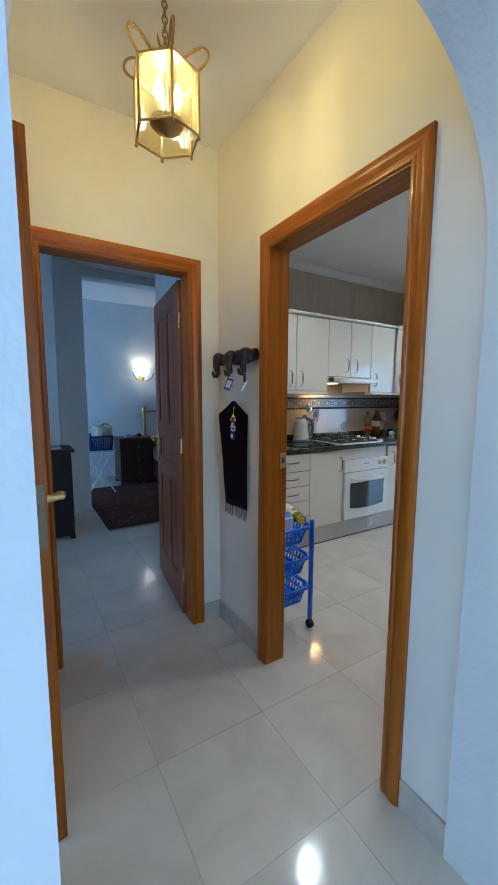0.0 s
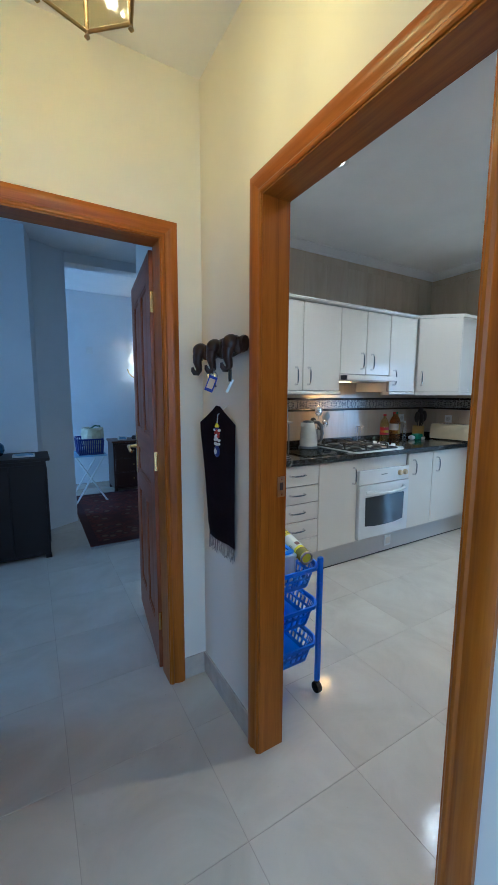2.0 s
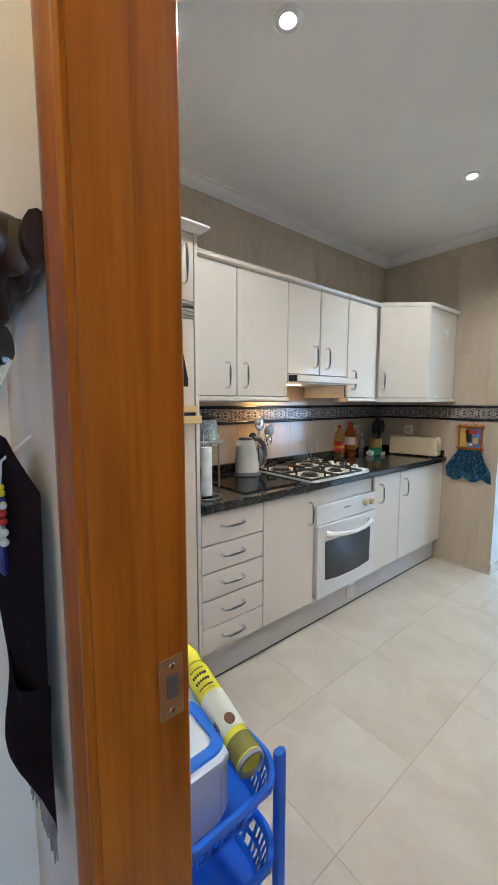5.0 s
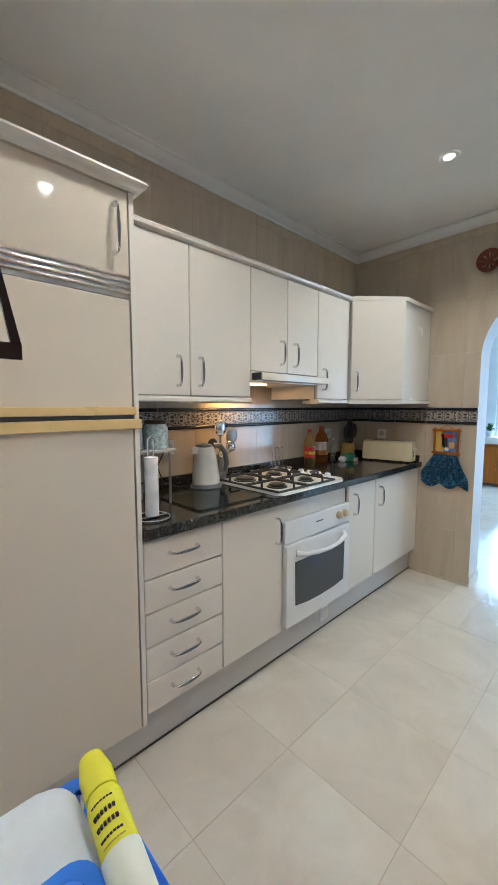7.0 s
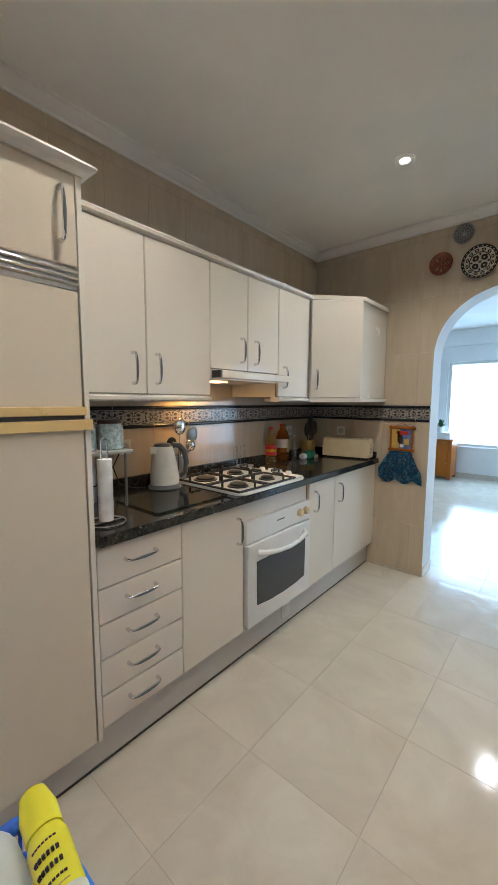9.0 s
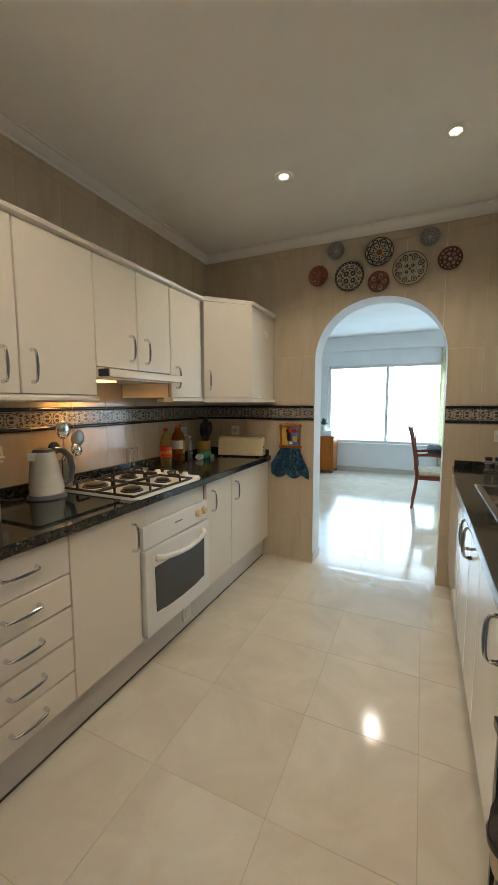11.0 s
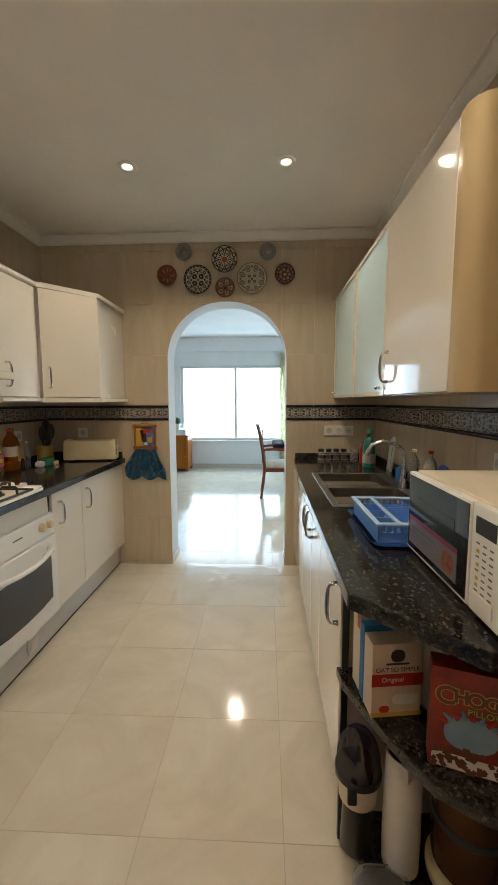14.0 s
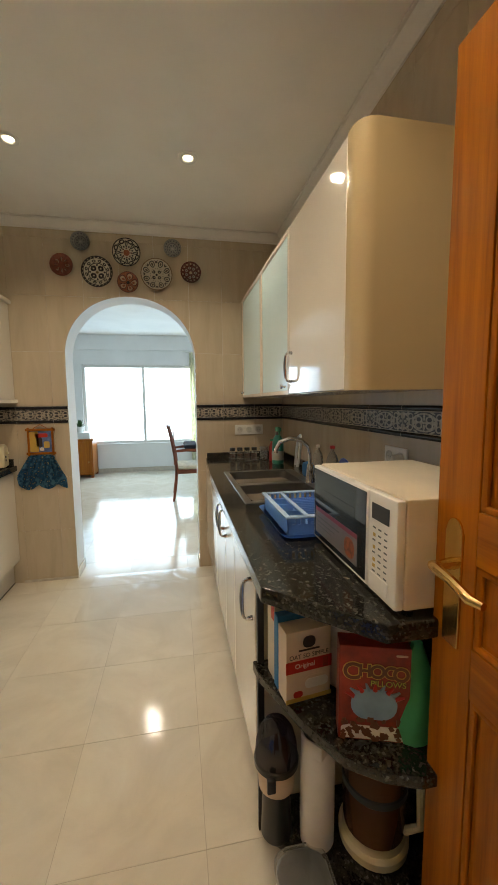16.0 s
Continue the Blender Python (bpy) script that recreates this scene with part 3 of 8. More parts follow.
for z0, z1 in ((FB, 0.309), (0.309, 0.447), (0.447, 0.581), (0.581, 0.713), (0.713, FT)):
    d = front("drawer", 1.937, 2.315, z0, z1, BY, -1, drawers)
    bow_handle(0.128, (1, 0, 0), (0, -1, 0), (2.112, BY, (z0 + z1) / 2 + 0.008), d)

unit = base_unit("base_cabinet", 2.315, 2.715, "cream lacquered base cabinet with one door")
d = front("door", 2.315, 2.715, FB, FT, BY, -1, unit)
bow_handle(0.128, (0, 0, 1), (0, -1, 0), (2.665, BY, 0.738), d)
for x0, x1, hx in ((3.335, 3.678, 3.40), (3.678, 4.383, 3.735)):
    unit = base_unit("base_cabinet", x0, x1, "cream lacquered base cabinet with one door")
    d = front("door", x0, x1, FB, FT, BY, -1, unit)
    bow_handle(0.128, (0, 0, 1), (0, -1, 0), (hx, BY, 0.740), d)

# built-in oven
oven = thing("oven", label="white enamel built-in oven with a dark glass door", category="oven")
part("body", boxes((2.72, 3.33, BY + 0.021, KY1 - 0.03, 0.181, 0.872)), CABINET_EDGE, oven)
part("filler_panel", boxes((2.717, 3.333, BY + 0.002, BY + 0.02, 0.770, FT), bevel=0.003), CABINET, oven)
part("control_panel", boxes((2.722, 3.328, BY - 0.012, BY + 0.02, 0.650, 0.767), bevel=0.006), ENAMEL, oven)
part("badge", lathe([(0.011, 0), (0.011, 0.003), (0.006, 0.004)], seg=16), BLACK, oven)
oven.children[-1].matrix_basis = pose(2.86, BY - 0.011, 0.722, 90)
part("lettering", boxes((2.98, 3.05, BY - 0.0135, BY - 0.012, 0.716, 0.723)), SHADE_AND_PRINT_GREY, oven, "small grey printed bar")
for kx in (3.205, 3.270):
    part("knob", turned(lathe([(0.024, 0), (0.024, 0.010), (0.019, 0.024), (0.016, 0.026)], seg=20), pose(kx, BY - 0.011, 0.715, 90)), OVEN_KNOB, oven, "beige control knob")
dr = part("oven_door", boxes((2.724, 3.326, BY - 0.022, BY + 0.018, 0.195, 0.645), bevel=0.008), ENAMEL, oven)
plan = [(2.795, 0.305), (2.90, 0.292), (3.025, 0.288), (3.15, 0.292), (3.255, 0.305), (3.26, 0.545), (2.79, 0.545)]
bm = prism(plan, 0, 0.004, bevel=0.0015)
turned(bm, Matrix(((1, 0, 0, 0), (0, 0, -1, BY - 0.0215), (0, 1, 0, 0), (0, 0, 0, 1))))
part("oven_glass", bm, OVEN_GLASS, dr, "dark glass window")
pts = [(2.80, BY - 0.022, 0.592), (2.83, BY - 0.052, 0.588), (2.93, BY - 0.068, 0.578), (3.025, BY - 0.072, 0.574), (3.12, BY - 0.068, 0.578), (3.22, BY - 0.052, 0.588), (3.25, BY - 0.022, 0.592)]
part("handle", tube(pts, [0.020, 0.016, 0.013, 0.013, 0.013, 0.016, 0.020], 10), ENAMEL, dr, "curved white handle")
structure("skirting_left", boxes((1.34, 4.383, 2.902, 2.917, 0.006, 0.179), (1.936, 4.383, 2.872, 2.902, 0.171, 0.179)), PLINTH, "greyish plinth under the cooker run", "plinth")
# the shadow in the gap under the plinth, made as a dark strip
structure("skirting_seal", boxes((1.34, 4.383, 2.898, 2.916, 0.0, 0.0075)), SHADE_DARK, "dark strip standing for the gap shadow along the foot of the plinth", "seal")
kp = thing("kick_socket", label="white socket plate set in the plinth", category="socket")
part("plate", boxes((3.12, 3.20, 2.891, 2.902, 0.05, 0.145), bevel=0.004), ENAMEL, kp)
part("flap", boxes((3.135, 3.185, 2.886, 2.893, 0.068, 0.127), bevel=0.003), CABINET, kp)

# worktops
wt = thing("worktop", label="dark speckled granite worktop with upstand", category="worktop")
part("slab", prism([(1.937, CY), (KX1 - 0.003, CY), (KX1 - 0.003, KY1 - 0.003), (1.937, KY1 - 0.003)], 0.873, CTOP, bevel=0.007, seg=3), GRANITE, wt)
part("upstand", boxes((1.937, KX1 - 0.004, KY1 - 0.025, KY1 - 0.003, CTOP, 0.965), bevel=0.003), GRANITE, wt)
part("end_upstand", boxes((KX1 - 0.024, KX1 - 0.003, CY + 0.02, KY1 - 0.026, CTOP, 0.965), bevel=0.003), GRANITE, wt)

# fridge tower
FY = 2.845
tower = thing("fridge_cabinet", label="tall cream built-in fridge housing with crown moulding", category="fridge")
part("side_panel", boxes((1.917, 1.935, FY, KY1 - 0.01, 0.148, 2.0615), bevel=0.002), CABINET_EDGE, tower)
part("side_panel", boxes((1.322, 1.340, FY, KY1 - 0.01, 0.148, 2.0615), bevel=0.002), CABINET_EDGE, tower)
part("body", boxes((1.341, 1.916, FY + 0.021, KY1 - 0.02, 0.148, 2.06)), CABINET_EDGE, tower)
up = front("upper_door", 1.340, 1.917, 1.788, 2.060, FY, -1, tower, mat=FRIDGE_PANEL)
bow_handle(0.15, (0, 0, 1), (0, -1, 0), (1.865, FY, 1.930), up)
vent = part("vent", boxes((1.342, 1.915, FY + 0.012, FY + 0.02, 1.722, 1.786)), ENAMEL, tower, "silver slatted vent")
for i in range(3):
    part("slat", boxes((1.342, 1.915, FY - 0.002, FY + 0.012, 1.732 + i * 0.018, 1.743 + i * 0.018), bevel=0.003), CHROME, vent)
fz = front("freezer_door", 1.342, 1.915, 1.345, 1.720, FY, -1, tower, mat=FRIDGE_PANEL)
part("trim", boxes((1.338, 1.919, FY - 0.016, FY + 0.01, 1.330, 1.358), bevel=0.004), FRIDGE_TRIM, fz, "yellowed plastic edge strip")
fr = front("fridge_door", 1.342, 1.915, 0.150, 1.300, FY, -1, tower, mat=FRIDGE_PANEL)
part("trim", boxes((1.338, 1.936, FY - 0.018, FY + 0.01, 1.282, 1.316), bevel=0.004), FRIDGE_TRIM, fr, "yellowed plastic edge strip")
# dark block puts the shade of the slot between the doors into colour
part("gap", boxes((1.342, 1.915, FY + 0.004, FY + 0.02, 1.316, 1.331)), SHADE_AND_PRINT_GREY, fr)
prof = [(0, 2.062), (-0.006, 2.062), (-0.011, 2.068), (-0.022, 2.072), (-0.033, 2.078), (-0.037, 2.086), (-0.034, 2.094), (-0.025, 2.099), (0, 2.100)]
bm = bmesh.new()
ring_faces(bm, [[bm.verts.new((x if x < 1.5 else x - o, y + (o if y < 3 else 0), z)) for o, z in prof] for x, y in ((1.322, FY), (1.935, FY), (1.935, KY1 - 0.01))])
part("crown", bm, CABINET_EDGE, tower, "rounded cream crown moulding")

# wall cabinets over the cooker run
UY, UB, UT = 3.06, 1.405, 2.075


def wall_unit(x0, x1, doors, z0, label):
    root = thing("wall_cabinet", label=label, category="cabinet", group="cooker wall cabinets")
    part("body", boxes((x0 + 0.001, x1 - 0.001, UY + 0.024, KY1 - 0.004, z0, UT)), CABINET_EDGE, root)
    # dark sheet over the cream body shades the gaps between doors
    part("carcass_edge", boxes((x0 + 0.002, x1 - 0.002, UY + 0.021, UY + 0.0235, z0 + 0.002, UT - 0.002)), SEAM_SHADE, root)
    for a, b, hx, hz in doors:
        d = front("door", a, b, z0, UT, UY, -1, root)
        bow_handle(0.128, (0, 0, 1), (0, -1, 0), (hx, UY, hz), d)
    crown = bmesh.new()
    prof = [(0.03, UT), (-0.006, UT), (-0.018, UT + 0.008), (-0.022, UT + 0.02), (-0.012, UT + 0.03), (0.03, UT + 0.03)]
    ring_faces(crown, [[crown.verts.new((x, UY + o, z)) for o, z in prof] for x in (x0 + 0.0005, x1 - 0.0005)])
    part("crown", crown, CABINET_EDGE, root)
    if z0 < 1.45:
        rail = bmesh.new()
        prof = [(0.06, z0), (0.0, z0 - 0.001), (-0.012, z0 - 0.010), (-0.012, z0 - 0.022), (0.0, z0 - 0.030), (0.06, z0 - 0.030)]
        ring_faces(rail, [[rail.verts.new((x, UY + o, z)) for o, z in prof] for x in (x0 + 0.0005, x1 - 0.0005)])
        part("light_rail", rail, CABINET_EDGE, root, "rounded cream rail under the cabinet")
    return root


wall_unit(1.937, 2.690, [(1.937, 2.308, 2.238, 1.515), (2.308, 2.690, 2.358, 1.518)], UB, "cream lacquered double wall cabinet with chrome handles")
wall_unit(2.690, 3.278, [(2.690, 2.984, 2.925, 1.657), (2.984, 3.278, 3.045, 1.655)], 1.545, "short cream wall cabinet above the extractor hood")
wall_unit(3.278, 3.628, [(3.278, 3.628, 3.335, 1.530)], UB, "narrow cream lacquered wall cabinet")

corner = thing("corner_wall_cabinet", label="cream corner wall cabinet with an angled door", category="cabinet")
plan = [(3.632, KY1 - 0.004), (3.632, UY + 0.012), (3.652, UY + 0.012), (3.914, 2.812)] + arc(3.945, 2.835, 0.030, 225, 270, 4)[1:] + [(KX1 - 0.003, 2.805), (KX1 - 0.003, KY1 - 0.004)]
part("body", prism(plan, UB, UT, bevel=0.0), CABINET_EDGE, corner)
ang = math.degrees(math.atan2(2.800 - UY, 3.918 - 3.655))
leng = math.hypot(3.918 - 3.655, 2.800 - UY)
cd = part("door", boxes((0.004, leng - 0.004, -0.018, 0.0, UB + 0.002, UT - 0.002), bevel=0.006), CABINET, corner)
cd.matrix_basis = pose(3.648, UY - 0.004, 0, 0, 0, ang)
bow_handle(0.128, (0, 0, 1), (0, -1, 0), (0.045, -0.018, 1.530), cd)
big = [(3.628, KY1 - 0.004), (3.628, UY - 0.018), (3.648, UY - 0.022), (3.905, 2.786), (3.93, 2.779), (KX1 - 0.003, 2.779), (KX1 - 0.003, KY1 - 0.004)]
part("crown", prism(big, UT + 0.0005, UT + 0.03, bevel=0.008), CABINET_EDGE, corner)
part("light_rail", prism(big, UB - 0.030, UB - 0.0005, bevel=0.008), CABINET_EDGE, corner)

hood = thing("extractor_hood", label="slim cream extractor hood with a warm lamp", category="extractor hood")
part("body", boxes((2.693, 3.275, UY + 0.0, KY1 - 0.01, 1.490, 1.543), bevel=0.003), CABINET_EDGE, hood)
part("visor", boxes((2.700, 3.300, UY - 0.075, UY - 0.002, 1.495, 1.535), bevel=0.006), CABINET, hood)
part("end_switch", boxes((2.688, 2.702, UY - 0.07, UY - 0.01, 1.497, 1.534), bevel=0.003), BLACK, hood)
part("lamp_lens", boxes((2.78, 2.94, 3.18, 3.27, 1.4835, 1.4895)), glowing("hood_lens", (1.0, 0.55, 0.2), 3), hood, "glowing warm lamp lens")

# sink run
RY, RCY = 1.425, 1.452
for x0, x1, hx in ((3.56, 4.383, None), (3.13, 3.56, 3.18), (2.83, 3.13, 3.07), (2.40, 2.83, 2.44)):
    unit = base_unit("sink_base_cabinet", x0, x1, "cream lacquered sink base cabinet with one door", 1, RY, KY0)
    d = front("door", x0, x1, FB, FT, RY, 1, unit)
    if hx:
        bow_handle(0.128, (0, 0, 1), (0, 1, 0), (hx, RY, 0.795 if hx > 2.8 else 0.752), d)
structure("skirting_right", boxes((2.40, 4.383, 1.368, 1.383, 0.0, 0.179)), PLINTH, "greyish plinth under the sink run", "plinth")
SX0, SX1, SY0, SY1 = 2.94, 3.73, 0.90, 1.355
sw = thing("sink_worktop", label="dark speckled granite worktop with a cut corner", category="worktop")
for plan, soft_edge in (([(SX1 - 0.02, RCY - 0.008), (SX1 - 0.02, KY0 + 0.003), (KX1 - 0.003, KY0 + 0.003), (KX1 - 0.003, RCY - 0.03)], 0.0),
                        ([(2.195, RCY), (1.985, 1.235), (1.985, KY0 + 0.003), (SX0 + 0.02, KY0 + 0.003), (SX0 + 0.02, RCY - 0.004)], 0.006),
                        ([(SX0 + 0.02, RCY - 0.004), (SX0 + 0.02, SY1 - 0.02), (SX1 - 0.02, SY1 - 0.02), (SX1 - 0.02, RCY - 0.008)], 0.0),
                        ([(SX0 + 0.02, SY0 + 0.02), (SX0 + 0.02, KY0 + 0.003), (SX1 - 0.02, KY0 + 0.003), (SX1 - 0.02, SY0 + 0.02)], 0.0)):
    part("slab", prism(plan, 0.873, CTOP, bevel=soft_edge), GRANITE, sw)
part("upstand", boxes((1.99, KX1 - 0.004, KY0 + 0.003, KY0 + 0.022, CTOP, 0.96), bevel=0.003), GRANITE, sw)
part("end_upstand", boxes((KX1 - 0.024, KX1 - 0.003, KY0 + 0.023, RCY - 0.04, CTOP, 0.96), bevel=0.003), GRANITE, sw)

# wall cabinets over the sink run
VY, VB, VT = 1.112, 1.40, 2.165
FROST = material("frosted_glass", (0.60, 0.77, 0.80), 0.22, spec=0.6)
for x0, x1, hx in ((3.70, 4.383, 4.30), (3.09, 3.70, 3.66)):
    root = thing("glass_wall_cabinet", label="wall cabinet with a frosted glass door in a pale frame", category="cabinet", group="sink wall cabinets")
    part("body", boxes((x0 + 0.001, x1 - 0.001, KY0 + 0.004, VY - 0.021, VB, VT)), CABINET_EDGE, root)
    f = 0.022
    d = part("door_frame", boxes((x0 + 0.002, x0 + f, VY - 0.02, VY, VB, VT), (x1 - f, x1 - 0.002, VY - 0.02, VY, VB, VT), (x0 + f, x1 - f, VY - 0.02, VY, VB, VB + f), (x0 + f, x1 - f, VY - 0.02, VY, VT - f, VT), bevel=0.003), CABINET, root)
    part("pane", boxes((x0 + f, x1 - f, VY - 0.016, VY - 0.008, VB + f, VT - f)), FROST, d, "pale frosted glass pane")
    part("knob", turned(lathe([(0.006, 0), (0.005, 0.012), (0.011, 0.018), (0.009, 0.026), (0.002, 0.028)], seg=12), pose(hx if hx > 4 else x0 + 0.05, VY, 1.44, -90)), CHROME, d)
root = thing("end_wall_cabinet", label="glossy cream wall cabinet with a rounded end", category="cabinet", group="sink wall cabinets")
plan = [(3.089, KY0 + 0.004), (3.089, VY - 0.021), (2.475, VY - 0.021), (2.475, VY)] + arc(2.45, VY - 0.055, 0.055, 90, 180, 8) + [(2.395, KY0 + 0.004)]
# body in a darker honey beige than the door
part("body", prism(plan, VB, VT), lacquer("honey_beige_body", (0.52, 0.39, 0.21), 0.16, 0.5), root, "honey-beige body and end")
d = front("door", 2.478, 3.089, VB, VT, VY, 1, root)
bow_handle(0.128, (0, 0, 1), (0, 1, 0), (3.035, VY, 1.525), d)

# ---- more materials ----


def plain(name, colour, rough=0.4, spec=0.5, metal=0.0, mottled=0.06, scale=9):
    m = material(name, colour, rough, metal, spec)
    v = coords(m)
    wire(m, ramp(m, grain(m, v, scale, 4), [(0.3, tuple(c * (1 - mottled) for c in colour)), (0.7, tuple(min(1, c * (1 + mottled)) for c in colour))]), bsdf(m).inputs["Base Color"])
    return m


def cloth(name, colour, weave=350):
    m = plain(name, colour, 0.9, 0.2, 0.0, 0.18, 14)
    bump(m, grain(m, coords(m), weave, 2), 0.35, 0.001)
    return m


def translucent(name, colour, see=0.35):
    m = plain(name, colour, 0.3)
    bsdf(m).inputs["Transmission Weight"].default_value = see
    bsdf(m).inputs["Roughness"].default_value = 0.35
    bsdf(m).inputs["IOR"].default_value = 1.2
    return m


BLUE = plain("blue_plastic", (0.09, 0.27, 0.95), 0.28)
shine_through = node(BLUE, "ShaderNodeBsdfTranslucent")
shine_through.inputs[0].default_value = (0.25, 0.55, 1.0, 1)
blend = node(BLUE, "ShaderNodeMixShader")
blend.inputs[0].default_value = 0.5
wire(BLUE, bsdf(BLUE).outputs[0], blend.inputs[1])
wire(BLUE, shine_through.outputs[0], blend.inputs[2])
wire(BLUE, blend.outputs[0], BLUE.node_tree.nodes["Material Output"].inputs[0])
NAVY = plain("navy_plastic", (0.012, 0.018, 0.16), 0.4)
CLOUDY = translucent("cloudy_plastic", (0.80, 0.84, 0.88), 0.12)
YELLOW = plain("yellow_can_paint", (0.80, 0.74, 0.03), 0.25)
PALE_LABEL = plain("can_label", (0.72, 0.72, 0.58), 0.3)
OLIVE = plain("olive_print", (0.20, 0.19, 0.02), 0.25)
RUBBER = plain("black_rubber", (0.012, 0.012, 0.012), 0.6)
BLACK_OAK = plain("black_oak", (0.014, 0.008, 0.007), 0.5, 0.3)
EBONY = plain("carved_dark_wood", (0.030, 0.014, 0.010), 0.3)
PLUM_CLOTH = cloth("plum_black_cloth", (0.018, 0.009, 0.014))
FRINGE = cloth("fringe_thread", (0.30, 0.27, 0.25))
KETTLE_CREAM = plain("kettle_cream", (0.66, 0.63, 0.55), 0.18)
KETTLE_GREY = plain("kettle_grey", (0.10, 0.105, 0.11), 0.35)
CERAMIC = plain("canister_ceramic", (0.42, 0.50, 0.50), 0.22, mottled=0.45, scale=55)
LID_WOOD = plain("dark_lid", (0.05, 0.03, 0.02), 0.4)
PAPER = cloth("paper_roll", (0.78, 0.77, 0.75), 90)
OIL_PALE = translucent("pale_oil", (0.85, 0.70, 0.30), 0.88)
OIL_AMBER = translucent("amber_oil", (0.62, 0.22, 0.03), 0.75)
RED = plain("red_print", (0.45, 0.02, 0.015), 0.35)
GREEN = plain("green_sponge", (0.03, 0.22, 0.12), 0.7)
GREEN_BAG = translucent("green_bag", (0.10, 0.52, 0.24), 0.3)
TEAL = plain("teal_plastic", (0.01, 0.22, 0.17), 0.3)
PALE_BLUE = plain("pale_blue_plastic", (0.42, 0.60, 0.86), 0.25)
SKY_BLUE = translucent("light_blue_plastic", (0.16, 0.36, 0.82), 0.2)
TOASTER = plain("toaster_cream", (0.66, 0.58, 0.38), 0.35)
MICROWAVE = plain("microwave_cream", (0.70, 0.62, 0.49), 0.35)
MW_GLASS = material("microwave_glass", (0.008, 0.009, 0.010), 0.05, spec=0.6)
MW_WHITE = plain("microwave_white", (0.78, 0.76, 0.72), 0.3)
CARD_CREAM = plain("cream_card", (0.66, 0.54, 0.42), 0.5)
CARD_PALE = plain("pale_card", (0.66, 0.60, 0.50), 0.5)
CARD_BLUE = plain("blue_card", (0.03, 0.20, 0.45), 0.5)
CARD_RED = plain("dark_red_card", (0.24, 0.022, 0.012), 0.3, mottled=0.45, scale=22)
PRINT_DARK = plain("dark_print", (0.03, 0.02, 0.02), 0.5)
PRINT_GOLD = plain("gold_print", (0.55, 0.36, 0.08), 0.4)
PRINT_LIME = plain("lime_print", (0.42, 0.50, 0.08), 0.4)
PRINT_BLUE = plain("pale_blue_print", (0.22, 0.36, 0.50), 0.4, mottled=0.3)
PRINT_BROWN = plain("brown_print", (0.13, 0.045, 0.02), 0.4)
PRINT_WHITE = plain("white_print", (0.75, 0.74, 0.70), 0.4)
SMOKE = clear_glass("smoked_plastic", (0.34, 0.30, 0.42), 0.10, 0.06)
CLEAR = translucent("clear_plastic", (0.85, 0.88, 0.88), 0.85)
COFFEE = translucent("brown_glass", (0.16, 0.075, 0.035), 0.4)
for glassy in (CLEAR, COFFEE, OIL_PALE, OIL_AMBER):
    bsdf(glassy).inputs["Roughness"].default_value = 0.10
SOCKET = plain("white_socket", (0.75, 0.74, 0.70), 0.3)
BOARD = clear_glass("grey_glass_board", (0.55, 0.60, 0.60), 0.22, 0.03)
TERRACOTTA = plain("terracotta_glaze", (0.20, 0.055, 0.03), 0.25, mottled=0.35, scale=60)
LANTERN_GLASS = clear_glass("lantern_glass", (0.93, 0.89, 0.72), 0.06, 0.08)
lit = node(LANTERN_GLASS, "ShaderNodeBsdfTranslucent")
lit.inputs[0].default_value = (0.85, 0.78, 0.50, 1)
both = node(LANTERN_GLASS, "ShaderNodeMixShader")
both.inputs[0].default_value = 0.035
last = LANTERN_GLASS.node_tree.nodes["Material Output"].inputs[0]
first = last.links[0].from_socket
wire(LANTERN_GLASS, first, both.inputs[1])
wire(LANTERN_GLASS, lit.outputs[0], both.inputs[2])
wire(LANTERN_GLASS, both.outputs[0], last)
AGED_BRASS = material("aged_brass", (0.42, 0.30, 0.12), 0.3, 1.0)
LEAF = plain("leaf_green", (0.05, 0.12, 0.03), 0.5)


